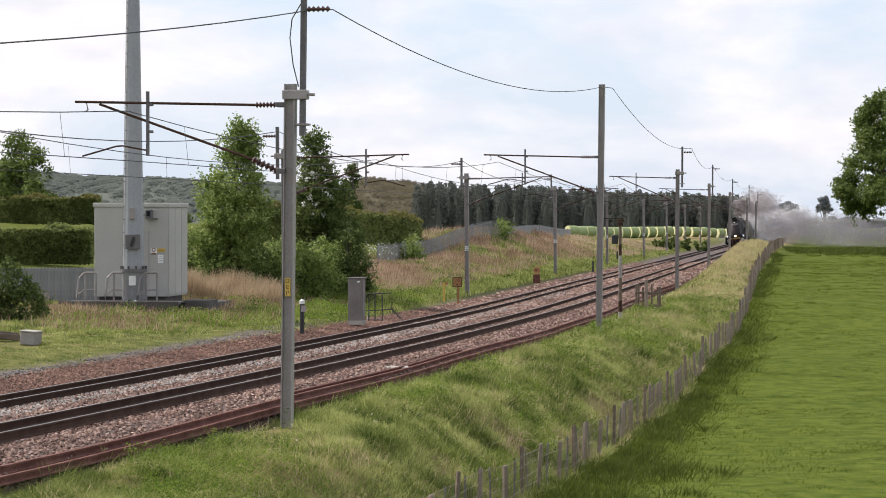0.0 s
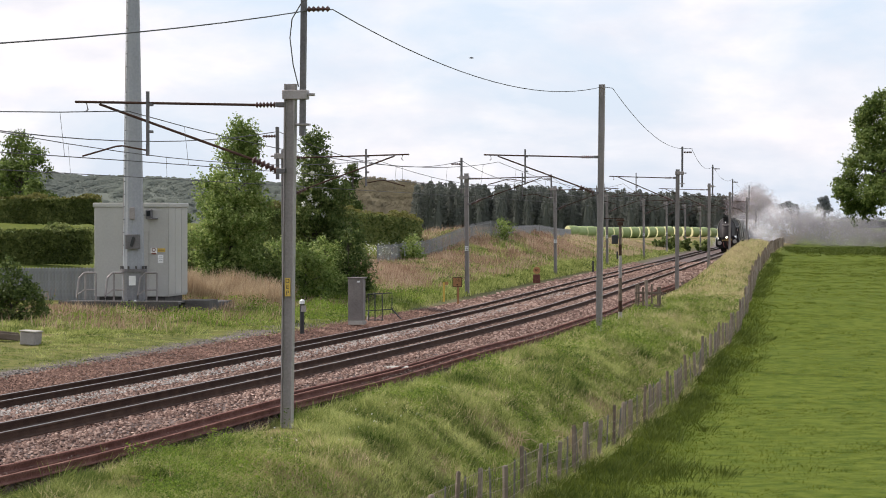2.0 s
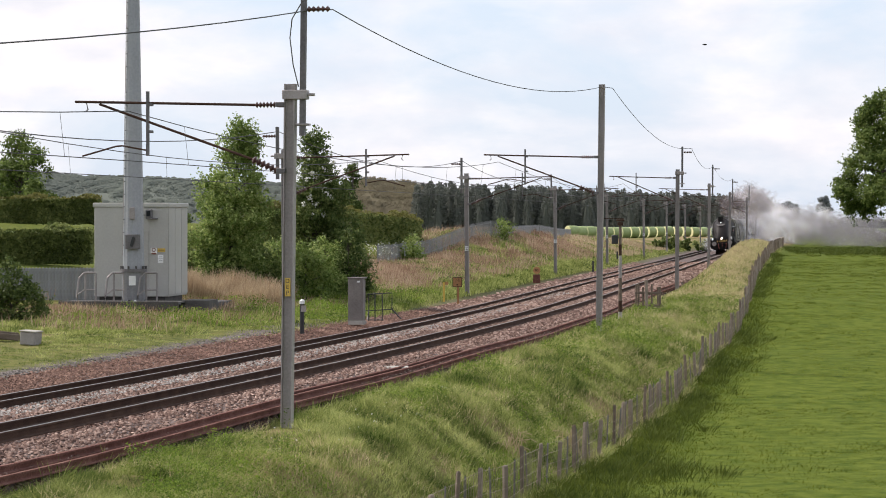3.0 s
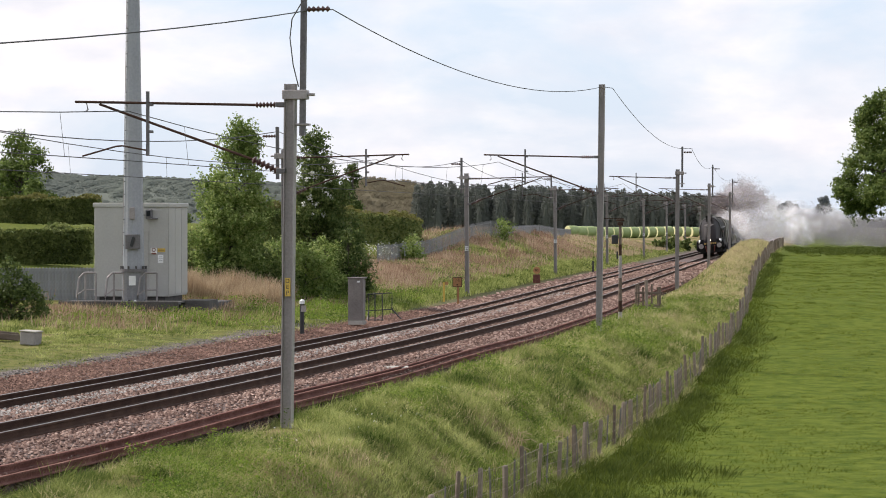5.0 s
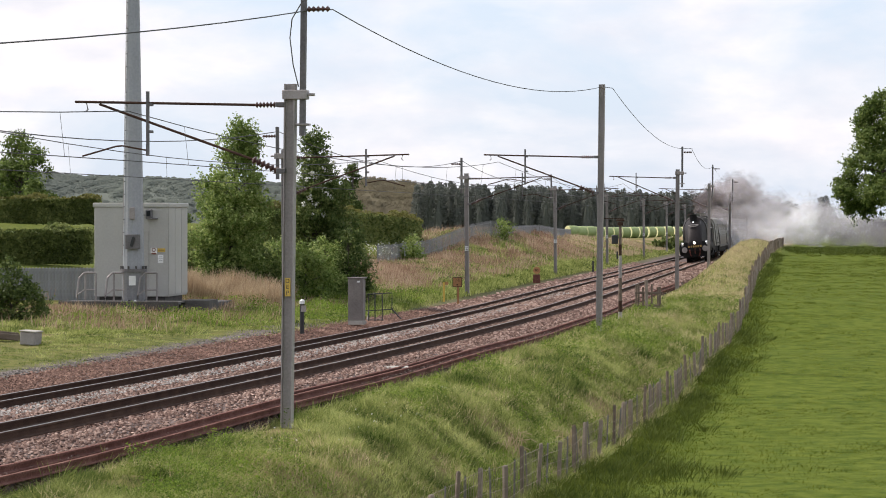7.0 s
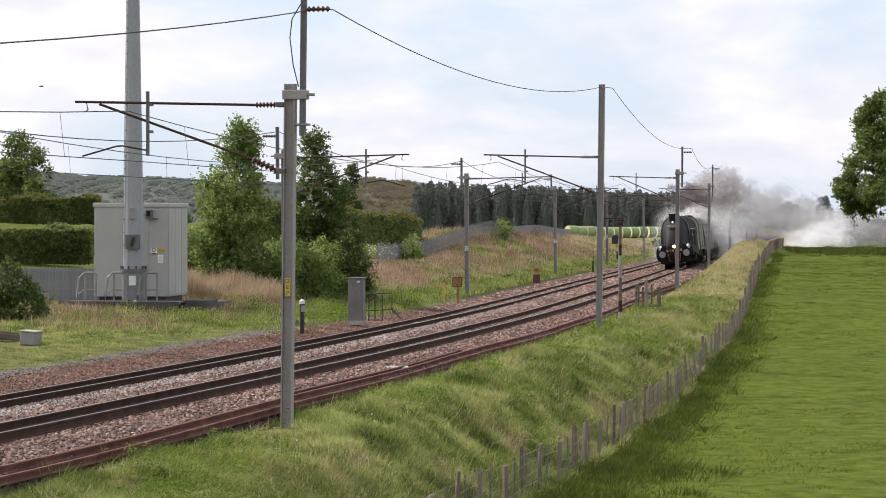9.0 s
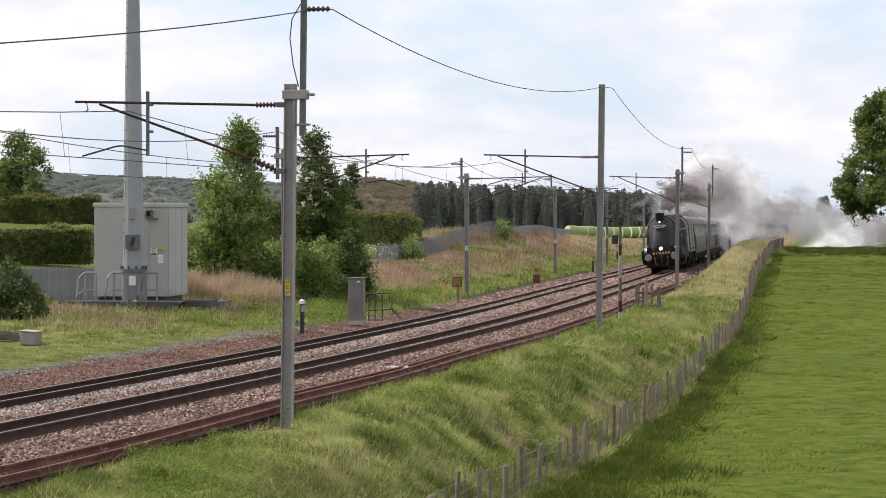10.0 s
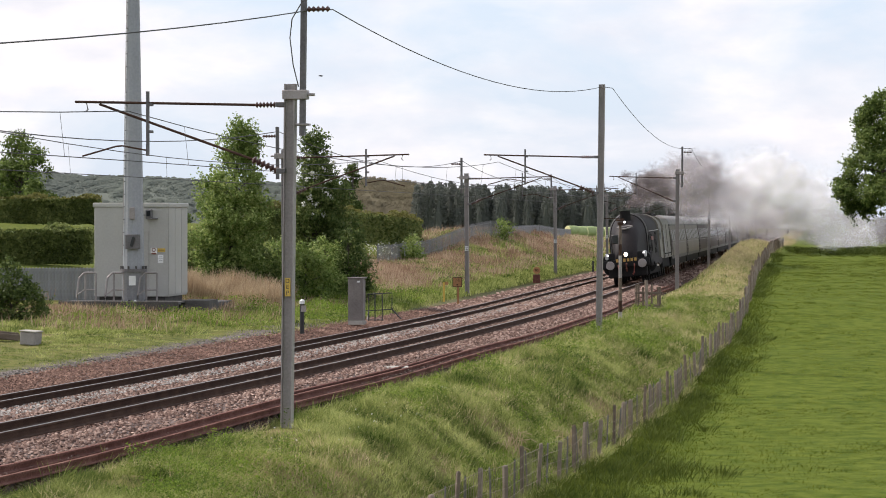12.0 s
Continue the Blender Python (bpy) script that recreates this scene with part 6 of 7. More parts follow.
def dry_stems(x, y):
    """A tangle of dead bramble stems."""
    thing = base("dead_bramble", pose(x, y, float(land(x, y))), "pale dead bramble stems in the grass", "bramble", "dead brambles")
    for k in range(16):
        a, h = random.uniform(0, 6.28), random.uniform(0.25, 0.55)
        d = random.uniform(0.2, 0.6)
        part("stem", Shape().tube([(0.2 * math.cos(a * 3), 0.2 * math.sin(a * 2), 0), (d * 0.5 * math.cos(a), d * 0.4 * math.sin(a), h), (d * math.cos(a), d * 0.8 * math.sin(a), h * random.uniform(0.3, 1.1))], 0.009, 4), STRAW, thing)


for bx, by in ((5.9, 77.5), (2.9, 61.0), (1.4, 56.5)):
    dry_stems(bx, by)


# ---- the train ----
TRAIN_TURN = -math.degrees(math.atan(0.1376))
LEAN = math.degrees(math.atan(CANT / 1.5))
V_Y = 16.6


def train_pose(t, back=0.0):
    """Pose of a vehicle whose front is 'back' metres behind the locomotive's."""
    y = 147 + V_Y * (12 - t) + back / math.sqrt(1 + 0.1376 ** 2)
    return pose(10.06 + 0.1376 * (y - 147), y, CANT / 2, 0, -LEAN, TRAIN_TURN)


def arch(hw, z0, z1, spring, n=14, tuck=0.0):
    """Half-round topped section: upright sides from z0 to spring, then an arch to z1."""
    pts = [(-hw + tuck, z0), (-hw, (z0 + spring) / 2)]
    for k in range(n + 1):
        a = math.pi * k / n
        pts.append((-hw * math.cos(a), spring + (z1 - spring) * math.sin(a) ** 0.9))
    pts += [(hw, (z0 + spring) / 2), (hw - tuck, z0)]
    return pts


def locomotive():
    thing = base("steam_locomotive", pose(0, 0, 0), "streamlined dark grey steam locomotive with its headlamp lit", "locomotive")
    nose = Shape()
    rows = ((0.15, 0.60, 1.25, 1.62, 1.35), (0.25, 0.63, 1.1, 1.85, 1.45), (0.7, 0.64, 1.05, 2.45, 1.9), (1.3, 0.70, 1.05, 3.0, 2.3), (2.0, 0.77, 1.05, 3.34, 2.45), (2.8, 0.85, 1.05, 3.58, 2.55), (3.5, 0.94, 1.05, 3.74, 2.6), (3.9, 0.99, 1.05, 3.80, 2.6))
    nose.loft([[(a, y, b) for a, b in arch(hw, zb, zt, sp)] for y, hw, zb, zt, sp in rows])
    part("nose", nose, LOCO, thing, "sloping wedge-shaped nose", smooth=True)
    body = Shape()
    body.loft([[(a, y, b) for a, b in arch(hw, 1.12, zt, sp)] for y, hw, zt, sp in ((3.7, 1.0, 3.80, 2.62), (3.9, 1.03, 3.84, 2.65), (6.0, 1.12, 3.86, 2.7), (10.6, 1.2, 3.86, 2.8))])
    part("boiler_casing", body, LOCO_SIDE, thing, smooth=True)
    # added pale tube: light caught along the curved casing top
    part("casing_rim", Shape().tube([(a, 3.86, b) for a, b in arch(1.03, 1.15, 3.84, 2.65)], 0.045, 6, closed=False), COACH_ROOF, thing, "pale band for light caught on the curved boiler casing", smooth=True)
    cab = Shape()
    cab.loft([[(a, y, b) for a, b in arch(1.3, 1.12, 3.84, 2.9)] for y in (10.6, 13.1)])
    # cab livery matches the casing; its brighter light is put into a paler colour
    c = part("cab", cab, TENDER_SIDE, thing, "cab sides in pale grey for the brighter light on them", smooth=True)
    for sx in (-1, 1):
        for yy in (11.2, 12.1):
            part("cab_window", Shape().box((sx * 1.305, yy, 2.55), (0.02, 0.62, 0.62)), GLASS, c, "dark cab window", bevel=0.02)
        val = Shape()
        pts = [(0.35, 1.25), (0.9, 1.42), (2.2, 1.62), (4.0, 1.55), (6.0, 1.3), (8.0, 1.22), (10.6, 1.2), (10.6, 0.95), (8.5, 0.8), (6.5, 0.95), (4.5, 0.92), (2.4, 0.86), (0.9, 0.86), (0.35, 0.9)]
        val.loft([[(sx * w, y, z) for y, z in pts] for w in (1.22, 1.34)])
        part("side_valance", val, LOCO, thing)
        apron = Shape()
        apron.loft([[(sx * x, y, z) for x, z in ((0.55, 1.2), (0.62, 1.72), (1.0, 1.7), (1.28, 1.5), (1.34, 1.2), (1.34, 0.85), (0.6, 0.85))] for y in (0.25, 2.0)])
        part("footplate", apron, LOCO_BLACK, thing, bevel=0.03)
        bf = part("buffer", Shape().tube([(sx * 0.87, -0.38, 1.06), (sx * 0.87, -0.3, 1.06), (sx * 0.87, -0.28, 1.06), (sx * 0.87, 0.3, 1.06)], [0.22, 0.235, 0.12, 0.14], 16), GALV, thing, "steel buffer", smooth=True)
        part("casing_edge", Shape().tube([(sx * 0.98, 3.75, 1.15), (sx * 1.0, 3.9, 2.0), (sx * 1.0, 4.0, 2.75)], 0.028, 6), STEEL, thing, "bright metal edging")
        part("steam_pipe_cover", Shape().box((sx * 1.05, 0.18, 1.55), (0.16, 0.2, 0.34)), STEEL, thing, bevel=0.04)
        part("side_lamp", Shape().tube([(sx * 0.98, 0.02, 1.62), (sx * 0.98, 0.16, 1.62)], 0.058, 12), LAMP_WHITE, thing, "lit side marker lamp")
        part("nameplate", Shape().box((sx * 1.14, 6.2, 2.35), (0.03, 1.9, 0.2)), BUFFER_RED, thing, "dark red nameplate")
        part("handrail", Shape().tube([(sx * 1.12, 4.0, 2.75), (sx * 1.26, 10.4, 2.8)], 0.022, 6), STEEL, thing, "bright handrail")
        for yy in (4.6, 6.6, 8.6):
            part("access_panel", Shape().box((sx * (1.0 + 0.018 * yy), yy, 1.95), (0.05, 1.6, 1.2)), LOCO_SIDE, thing, bevel=0.006)
        for yy, w in ((4.7, 1.0), (8.6, 0.8)):
            fr = Shape()
            for dy, dz, sy, sz in ((-w / 2, 0, 0.05, 1.15), (w / 2, 0, 0.05, 1.15), (0, 0.57, w, 0.05), (0, -0.57, w, 0.05)):
                fr.box((sx * (1.03 + 0.018 * yy), yy + dy, 2.1 + dz), (0.03, sy, sz))
            part("panel_edging", fr, LOCO_BLACK, thing)
        cyl = part("cylinder", Shape().tube([(sx * 1.1, 2.3, 0.85), (sx * 1.1, 3.3, 0.85)], 0.34, 14), LOCO_BLACK, thing)
        part("connecting_rod", Shape().box((sx * 1.22, 6.2, 0.8), (0.05, 4.6, 0.11)), STEEL, thing)
    beam = part("buffer_beam", Shape().box((0, 0.12, 1.12), (2.5, 0.22, 0.42)), LOCO_BLACK, thing, bevel=0.03)
    for k in range(6):
        part("bar", Shape().box((-0.5 + 0.2 * k, -0.005, 1.3), (0.13 if k != 1 else 0.06, 0.01, 0.17)), BRASS, beam)
    part("coupling_hook", Shape().tube([(0, 0.0, 1.1), (0, -0.25, 1.05), (0, -0.3, 0.85), (0, -0.12, 0.7)], 0.05, 8), RUST, beam)
    for sx in (-0.45, 0.42):
        part("brake_hose", Shape().tube([(sx, 0.0, 1.05), (sx, -0.14, 0.95), (sx * 0.9, -0.16, 0.6), (sx * 0.7, -0.05, 0.5)], 0.04, 6), BUFFER_RED, beam)
    part("chimney", Shape().tube([(0, 2.6, 3.3), (0, 2.6, 3.92), (0, 2.6, 3.98)], [0.32, 0.29, 0.32], 18), LOCO_BLACK, thing, smooth=True)
    lamp = part("headlamp", Shape().tube([(0, 0.0, 1.6), (0, 0.42, 1.6)], 0.16, 16), LOCO_BLACK, thing)
    part("lens", Shape().tube([(0, -0.03, 1.6), (0, 0.01, 1.6)], 0.105, 16), LAMP_GLOW, lamp, "glowing warm headlamp lens")
    top = part("top_lamp", Shape().tube([(-0.02, 1.85, 3.36), (-0.02, 2.15, 3.36)], 0.11, 12), LOCO_BLACK, thing)
    part("lens", Shape().tube([(-0.02, 1.825, 3.36), (-0.02, 1.855, 3.36)], 0.065, 12), LAMP_WHITE, top, "glowing white lamp lens")
    badge = Shape()
    badge.tube([(-0.42, 1.24, 3.10), (-0.2, 1.14, 3.02), (0, 1.12, 2.99), (0.2, 1.14, 3.02), (0.42, 1.24, 3.10), (0.26, 1.28, 3.14), (0, 1.28, 3.12), (-0.26, 1.28, 3.14), (-0.42, 1.24, 3.10)], 0.045, 6)
    part("headboard", badge, GALV, thing, "winged bright metal badge")
    part("front_skirt", Shape().box((0, 0.75, 0.66), (2.1, 1.0, 0.6)), LOCO_BLACK, thing, bevel=0.06)
    part("lower_frames", Shape().box((0, 6.8, 0.62), (2.2, 9.6, 0.5)), LOCO_BLACK, thing, bevel=0.05)
    part("front_bogie_frame", Shape().box((0, 2.0, 0.62), (1.3, 3.0, 0.4)), LOCO_BLACK, thing, bevel=0.02)
    part("frames", Shape().box((0, 7.0, 0.95), (1.9, 11.5, 0.5)), LOCO_BLACK, thing, bevel=0.02)
    wheels = []
    for yy, r in ((1.1, 0.48), (3.0, 0.48), (5.0, 1.015), (7.2, 1.015), (9.4, 1.015), (11.8, 0.56)):
        w = Shape()
        for sx in (-0.77, 0.77):
            n = 24
            w.loft([[(sx + d, rr * math.cos(2 * math.pi * k / n), rr * math.sin(2 * math.pi * k / n)) for k in range(n)] for d, rr in ((-0.06, r * 0.86), (-0.06, r), (0.06, r), (0.06, r * 0.86))], cap=False)
            for k in range(10):
                a = math.pi * k / 10
                w.box((sx, 0, 0), (0.05, r * 1.8, 0.07), Matrix.Translation((0, 0, 0)) @ Matrix.Rotation(a, 4, "X"))
        w.tube([(-0.75, 0, 0), (0.75, 0, 0)], 0.1, 8)
        wheels.append((part("wheelset", w, LOCO_BLACK, thing, "black spoked wheels on an axle", place=pose(0, yy, r)), yy, r))
    # tender, coupled behind
    tender = base("tender", pose(0, 0, 0), "pale grey streamlined coal tender", "tender")
    tb = Shape()
    tb.loft([[(a, y, b) for a, b in ((-1.33, 1.1), (-1.33, 3.15), (-1.22, 3.45), (-0.95, 3.62), (0.95, 3.62), (1.22, 3.45), (1.33, 3.15), (1.33, 1.1))] for y in (0.25, 7.4)])
    part("tank", tb, TENDER_SIDE, tender, bevel=0.02)
    part("gangway_bellows", Shape().box((0, 7.55, 2.2), (1.1, 0.5, 2.1)), BLACK, tender, "black folded gangway bellows", bevel=0.04)
    part("fall_plate", Shape().box((0, 0.05, 2.2), (2.0, 0.5, 2.2)), LOCO_BLACK, tender, bevel=0.04)
    for sx in (-1, 1):
        for yy in (0.35, 3.9, 7.3):
            part("panel_strip", Shape().box((sx * 1.338, yy, 2.15), (0.016, 0.05, 1.95)), LOCO_BLACK, tender)
        part("waist_strip", Shape().box((sx * 1.338, 3.82, 1.35), (0.016, 7.0, 0.06)), LOCO_BLACK, tender)
        # sunlit upper edge, laid on as a pale strip
        part("cornice_strip", Shape().box((sx * 1.34, 3.82, 3.12), (0.02, 7.1, 0.05)), COACH_ROOF, tender, "pale line for the lit roof edge")
    part("coal_space", Shape().box((0, 2.8, 3.7), (1.5, 4.4, 0.3)), LOCO_BLACK, tender, bevel=0.1)
    part("frame", Shape().box((0, 3.8, 0.85), (2.3, 7.4, 0.6)), LOCO_BLACK, tender, bevel=0.03)
    for sx in (-1, 1):
        part("grab_rail", Shape().tube([(sx * 1.38, 0.4, 1.4), (sx * 1.38, 0.4, 2.7)], 0.02, 6), STEEL, tender, "bright grab rail")
    for yy in (0.9, 2.7, 4.9, 6.7):
        for sx in (-0.77, 0.77):
            part("wheel", Shape().tube([(sx - 0.06, yy, 0.63), (sx + 0.06, yy, 0.63)], 0.63, 20), LOCO_BLACK, tender)
    return thing, wheels, tender


def coach(front, paint, label):
    thing = base("railway_coach", train_pose(0, front), label, "coach", "coaches of the train")
    L = 19.6
    body = Shape()
    body.loft([[(a, y, b) for a, b in ((-1.30, 1.14), (-1.38, 1.6), (-1.38, 2.2), (-1.30, 3.05), (1.30, 3.05), (1.38, 2.2), (1.38, 1.6), (1.30, 1.14))] for y in (0.2, L)])
    part("body", body, paint, thing)
    roof = Shape()
    roof.loft([[(1.31 * math.cos(math.pi * k / 12), y, 3.05 + 0.75 * math.sin(math.pi * k / 12)) for k in range(13)] for y in (0.2, L)])
    part("roof", roof, COACH_ROOF, thing, smooth=True)
    part("corridor_end", Shape().box((0, 0.1, 2.1), (1.1, 0.3, 2.0)), BLACK, thing, bevel=0.03)
    part("underframe", Shape().box((0, L / 2, 0.8), (2.45, L - 0.6, 0.55)), LOCO_BLACK, thing)
    for sx in (-1, 1):
        for k in range(9):
            part("window", Shape().box((sx * 1.345, 1.6 + 2.05 * k, 2.4), (0.05, 1.25, 0.72), Matrix.Translation((sx * 1.345, 0, 2.4)) @ Matrix.Rotation(-sx * 0.09, 4, "Y") @ Matrix.Translation((-sx * 1.345, 0, -2.4))), COACH_GLASS, thing, bevel=0.02)
        part("lining", Shape().box((sx * 1.39, L / 2, 1.92), (0.012, L - 1, 0.03)), COACH_ROOF, thing)
        part("gutter", Shape().box((sx * 1.315, L / 2 + 0.1, 3.05), (0.05, L - 0.2, 0.06)), BLACK, thing)
        part("solebar", Shape().box((sx * 1.29, L / 2 + 0.1, 1.04), (0.06, L - 0.2, 0.2)), BLACK, thing)
        for yy in (0.24, 1.0, L - 0.9, L - 0.05):
            part("door_edge", Shape().box((sx * 1.384, yy, 1.62), (0.014, 0.035, 1.1)), BLACK, thing)
    for yy in (3.0, L - 3.0):
        bg = part("bogie", Shape().box((-0.95, yy, 0.6), (0.12, 3.2, 0.35)).box((0.95, yy, 0.6), (0.12, 3.2, 0.35)).box((0, yy, 0.65), (1.9, 0.5, 0.3)), BLACK, thing, bevel=0.02)
        for d in (-1.2, 1.2):
            for sx in (-0.77, 0.77):
                part("wheel", Shape().tube([(sx - 0.06, yy + d, 0.46), (sx + 0.06, yy + d, 0.46)], 0.46, 18), RAIL_SIDE, bg)
    return thing


loco, loco_wheels, tender = locomotive()
first_coach = coach(21.8, COACH_PALE, "pale cream railway coach with a grey roof")
third_coach = coach(61.8, COACH, "dull maroon railway coach with a grey roof")
coaches = [first_coach, copy_thing(first_coach, train_pose(0, 41.8)), third_coach] + [copy_thing(third_coach, train_pose(0, 21.8 + 20.0 * k)) for k in range(3, 10)]


# ---- smoke, in rigid drifting pieces of fine soot and steam droplets ----
def puff_mesh(name, seed, n, material, lobes=14):
    """Soft-edged flakes, thick in the middle and nothing at the rim, gathered in lobes."""
    g = np.random.default_rng(seed)
    c = g.normal(size=(lobes, 3)) * np.array([0.44, 0.44, 0.36])
    r = g.uniform(0.2, 0.5, lobes)
    k = g.integers(0, lobes, n)
    p = c[k] + np.clip(g.normal(size=(n, 3)), -1.8, 1.8) * r[k][:, None] * 0.6
    nrm = g.normal(size=(n, 3))
    nrm /= np.linalg.norm(nrm, axis=1)[:, None]
    t1 = np.cross(nrm, g.normal(size=(n, 3)))
    t1 /= np.linalg.norm(t1, axis=1)[:, None] + 1e-6
    t2 = np.cross(nrm, t1)
    s = g.uniform(0.16, 0.5, (n, 1)) * np.where(g.random((n, 1)) < 0.3, 0.6, 1.0)
    q = 8
    ring = [p + (t1 * math.cos(a) + t2 * math.sin(a)) * s for a in np.arange(q) * 2 * math.pi / q]
    v = np.stack([p] + ring, 1).reshape(-1, 3)
    b = np.arange(n) * (q + 1)
    f = np.concatenate([np.stack([b, b + 1 + w, b + 1 + (w + 1) % q], -1) for w in range(q)])
    ob = raw_mesh(name, v, f, material)
    me = ob.data
    at = me.attributes.new("thickness", "FLOAT", "POINT")
    val = np.zeros((n, q + 1), dtype=np.float32)
    val[:, 0] = g.uniform(0.6, 1.0, n)
    at.data.foreach_set("value", val.ravel())
    bpy.data.objects.remove(ob)
    return me


PUFFS = {}
for tone, material in (("dark", SMOKE_DARK), ("brown", SMOKE_BROWN), ("haze", SMOKE_HAZE), ("grey", SMOKE_GREY), ("white", SMOKE_WHITE)):
    PUFFS[tone] = [puff_mesh("smoke_puff", 40 + 3 * k + len(tone), 240, material) for k in range(4)]
SMOKE_WORDS = {"dark": "dark brown-grey coal smoke from the chimney", "brown": "thinning brown-grey smoke trailing over the train",
               "haze": "thin dark haze of smoke hanging low over the field", "grey": "thin grey smoke drifting low beside the line", "white": "billowing off-white steam above the train"}
smoke_rows = []


def puff(tone, size, path):
    """path(t) gives the place of the piece's middle."""
    k = len(smoke_rows)
    ob = new("smoke_puff", PUFFS[tone][k % 4])
    ob.scale = (size[0], size[1], size[2])
    tagged(ob, SMOKE_WORDS[tone], "smoke", "smoke of the train")
    smoke_rows.append((ob, path, 7.0 * (1 if k % 2 else -1), random.uniform(0, 360)))


def behind(t, back, side, z):
    """A point in the smoke trail: metres behind the chimney, to the side, above the rail."""
    m = train_pose(t, 2.9 + back)
    return m.translation + Vector((side, 0, z))


def build_smoke():
    r = random.Random(5)
    # the dark column at the chimney, carried along
    for k in range(24):
        b = 0.25 + 1.25 * k
        s = 0.46 + 0.062 * k
        z = 4.15 + 0.95 * (1 - math.exp(-b / 1.6)) + 0.035 * b + r.uniform(-0.25, 0.25) * min(1.0, b / 5)
        side = 0.09 * b + r.uniform(-0.3, 0.3) * min(1.0, b / 5)
        puff("dark" if k < 9 else "brown", (s, s * 1.4, s), lambda t, b=b, z=z, side=side, k=k: behind(t, b + 0.03 * (k + 1) * math.sin(t * 2.1 + k), side + 0.02 * k * math.sin(t * 1.7 + 2 * k), z + 0.012 * k * math.sin(t * 2.3 + k)))
    # thinning smoke above and beside the coaches
    for k in range(8):
        b, z, s = 30 + 7.5 * k + r.uniform(-2, 2), 4.4 + r.uniform(-1.2, 1.0), 1.7 + 0.07 * k
        side = 1.6 + 0.35 * k + r.uniform(-0.8, 0.8)
        puff("brown" if k % 3 == 0 else "grey", (s, s * 1.8, s), lambda t, b=b, z=z, side=side, k=k: behind(t, b + 0.5 * t, side + 0.1 * t, z + 0.3 * math.sin(t * 0.7 + k)))
    # bursts that roll out of the trail one after another and drift off over the field:
    # tone, moment, metres behind, to the side, above the rail
    bursts = [("grey", -2.6 + 0.7 * k, r.uniform(16, 50), r.uniform(1, 9), r.uniform(2.2, 4.2)) for k in range(9)]
    bursts += [("white", -1.5 + 1.3 * k, r.uniform(16, 40), r.uniform(1, 5), r.uniform(2.8, 4.6)) for k in range(4)]
    bursts += [("white" if k < 6 else "grey", 4.4 + 0.16 * k, 14 + 4 * k + r.uniform(-3, 3), 1.0 + 0.8 * k + r.uniform(-0.6, 0.6), r.uniform(2.6, 4.4)) for k in range(11)]
    bursts += [("grey", 6.4 + 0.55 * k, r.uniform(24, 50), r.uniform(2, 6), r.uniform(3.2, 5.0)) for k in range(6)]
    bursts += [("grey" if k % 5 == 4 else "white", 9.6 + 0.1 * k, 18 + 3.4 * k + r.uniform(-4, 4), 0.6 + 0.42 * k + r.uniform(-1, 1.0), 5.7 + r.uniform(-1.3, 1.9) - 0.03 * k) for k in range(22)]
    for tone, te, b, side, z in bursts:
        s = r.uniform(1.7, 2.5)

        def shed(t, te=te, b=b, side=side, z=z):
            wait = max(0.0, te - t)
            low = min(1.0, wait / 1.4)
            a = behind(min(t, te), b + 13.0 * wait, side * (1 - low), z * (1 - low) + 0.4 * low)
            d = max(0.0, t - te)
            return a + Vector(((2.0 if te > 4 else 1.4) * d, 2.0 * d, 0.08 * d - (0.2 if te > 4 else 0.02) * max(0.0, d - 0.8) ** 2))
        puff(tone, (s, s * 1.5, s), shed)
    # smoke that already hangs low over the field at the start
    for k in range(26):
        x0, y0, z0 = 45 + 0.5 * k + r.uniform(-1.2, 1.2), 365 + r.uniform(-25, 40), 1.0 + r.uniform(0, 3.2) * (1 - 0.02 * k)
        s = r.uniform(1.9, 2.7)
        puff("haze", (s * 1.3, s * 1.4, s), lambda t, x0=x0, y0=y0, z0=z0: Vector((x0 + 0.45 * t, y0 + 0.3 * t, z0)))


build_smoke()


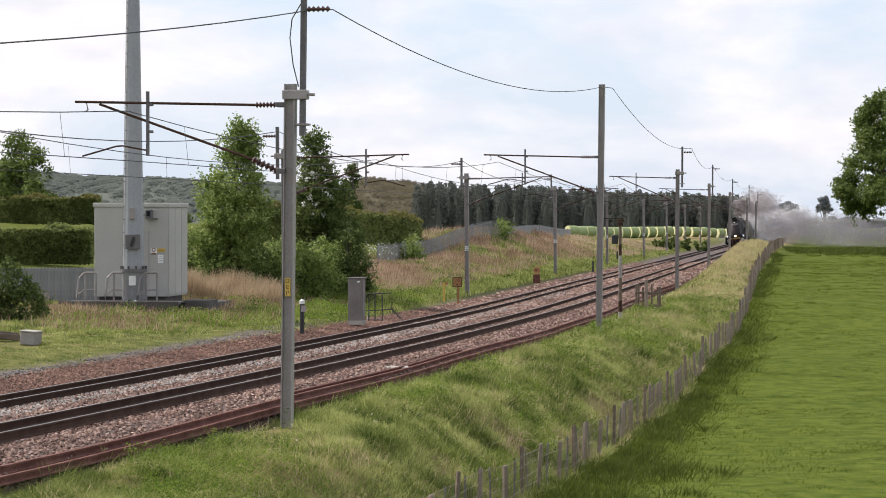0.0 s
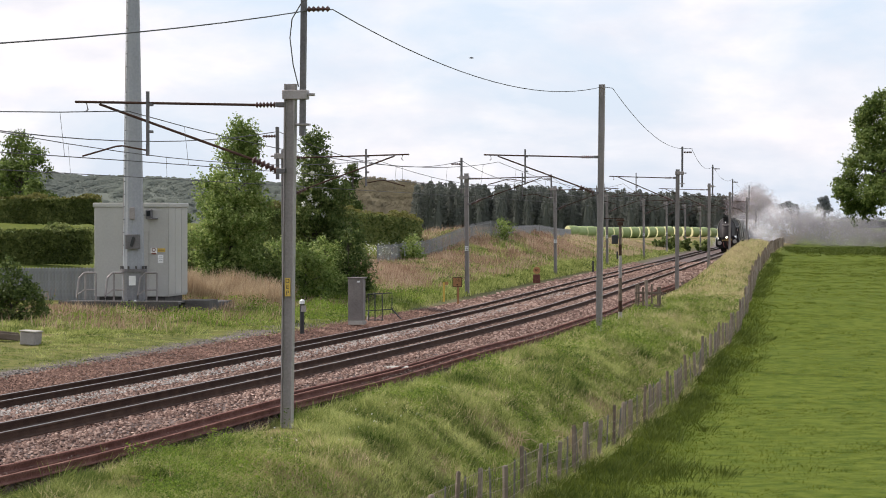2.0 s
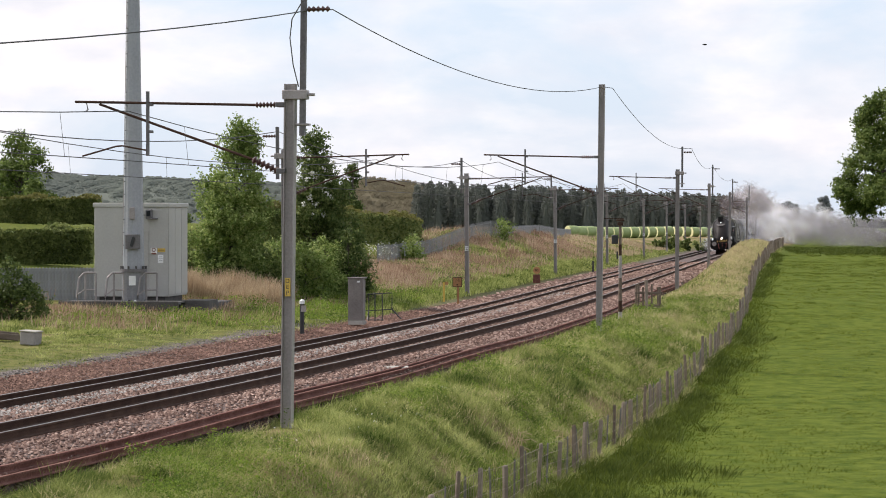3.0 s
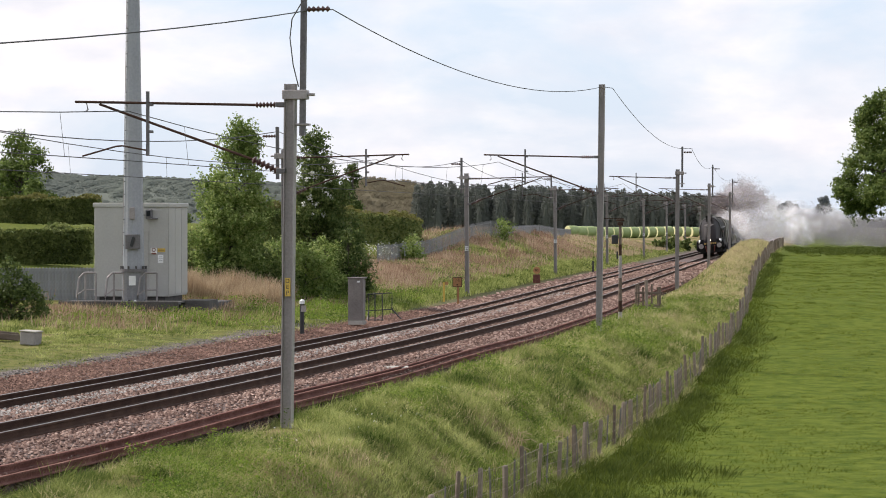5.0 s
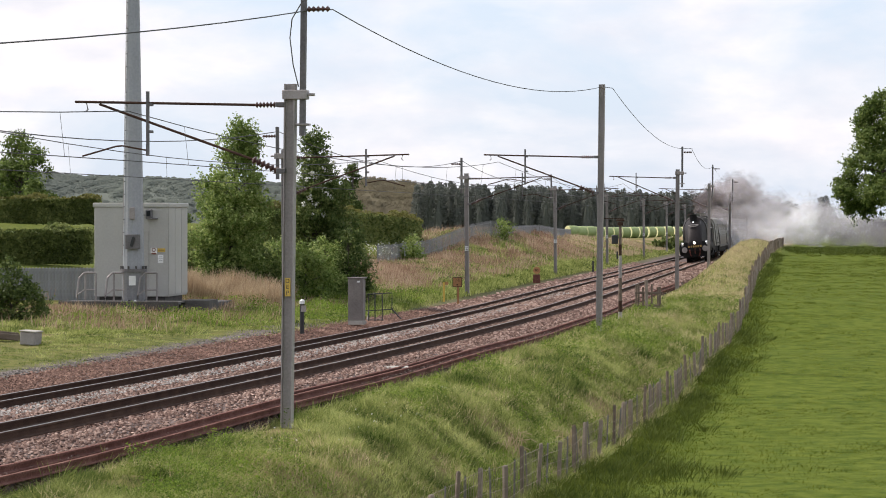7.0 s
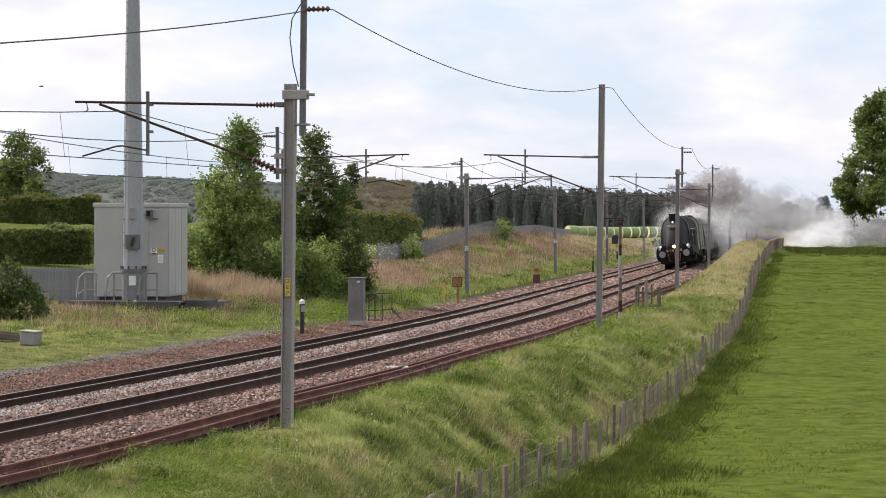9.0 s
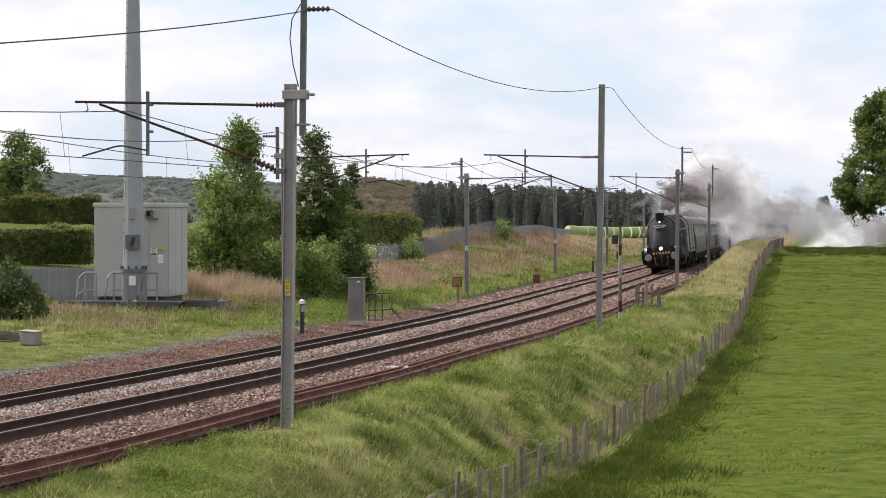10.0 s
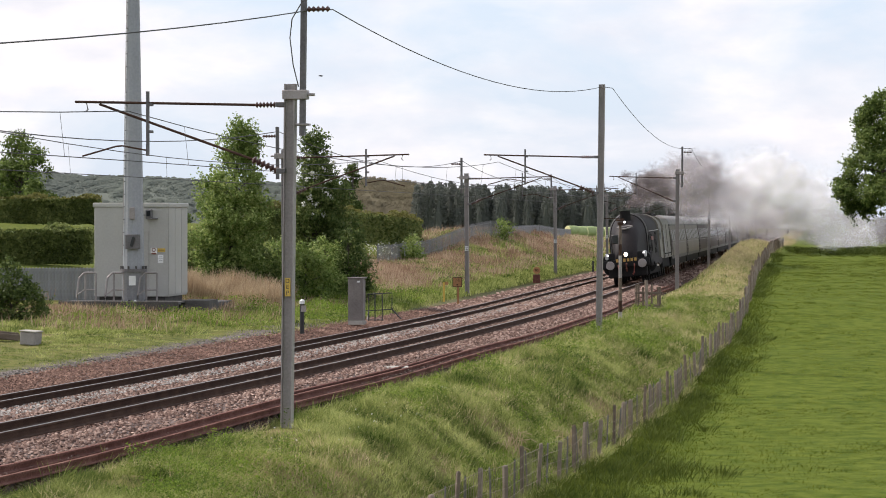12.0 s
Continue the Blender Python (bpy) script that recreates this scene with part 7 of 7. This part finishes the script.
# ---- birds ----
def bird(name_label):
    thing = base("bird", pose(0, 0, 0), name_label, "bird", "birds")
    b = Shape().tube([(0, -0.16, 0), (0, -0.08, 0), (0, 0.05, 0.01), (0, 0.2, 0)], [0.015, 0.05, 0.055, 0.01], 8)
    part("body", b, BLACK, thing, smooth=True)
    wings = []
    for sx in (-1, 1):
        w = Shape()
        w.loft([[(sx * 0.03, -0.07, 0.012), (sx * 0.03, 0.07, 0.012), (sx * 0.03, 0.07, 0.0), (sx * 0.03, -0.07, 0.0)], [(sx * 0.2, -0.06, 0.03), (sx * 0.2, 0.05, 0.03), (sx * 0.2, 0.05, 0.02), (sx * 0.2, -0.06, 0.02)],
                [(sx * 0.36, 0.04, 0.01), (sx * 0.36, 0.06, 0.01), (sx * 0.36, 0.06, 0.005), (sx * 0.36, 0.04, 0.005)]])
        wings.append((part("wing", w, BLACK, thing), sx))
    return thing, wings


bird_a = bird("small dark bird flying across the sky")
bird_b = bird("small dark bird gliding past the mast head")


def motions():
    steps = [0.5 * k for k in range(25)]
    walk(loco, [(t, train_pose(t)) for t in (0.0, 6.0, 12.0)])
    walk(tender, [(t, train_pose(t, 13.7)) for t in (0.0, 6.0, 12.0)])
    for k, c in enumerate(coaches):
        walk(c, [(t, train_pose(t, 21.8 + 20.0 * k)) for t in (0.0, 6.0, 12.0)])
    speed = V_Y * math.sqrt(1 + 0.1376 ** 2)
    for w, yy, r in loco_wheels:
        dt = 1.25 * r / speed
        n = int(12 / dt) + 1
        walk(w, [(12.0 * k / n, pose(0, yy, r, math.degrees(speed * 12.0 * k / n / r), 0, 0)) for k in range(n + 1)])
    for ob, path, spin, a0 in smoke_rows:
        rows = []
        for t in steps:
            p = path(t)
            rows.append((t, pose(p.x, p.y, p.z, 0, 0, a0 + spin * t)))
        walk(ob, rows)
    for (thing, wings), rows in ((bird_a, ((0.0, -33.7, 15.7), (1.5, -6.9, 15.57), (2.4, 9.25, 15.5), (3.0, 19.3, 16.5), (3.2, 22.2, 17.0), (6.0, 68.0, 22.0), (12.0, 165.0, 30.0))),
                                 (bird_b, ((0.0, -86.0, 12.0), (10.8, -16.75, 13.5), (11.4, -12.5, 13.55), (12.0, -9.0, 14.2)))):
        walk(thing, [(t, pose(x, 200, z, 0, 0, 90)) for t, x, z in rows])
        for w, sx in wings:
            walk(w, [(0.1 * k, pose(0, 0, 0, 0, sx * 32 * math.sin(k * 2.2), 0)) for k in range(121)])


motions()
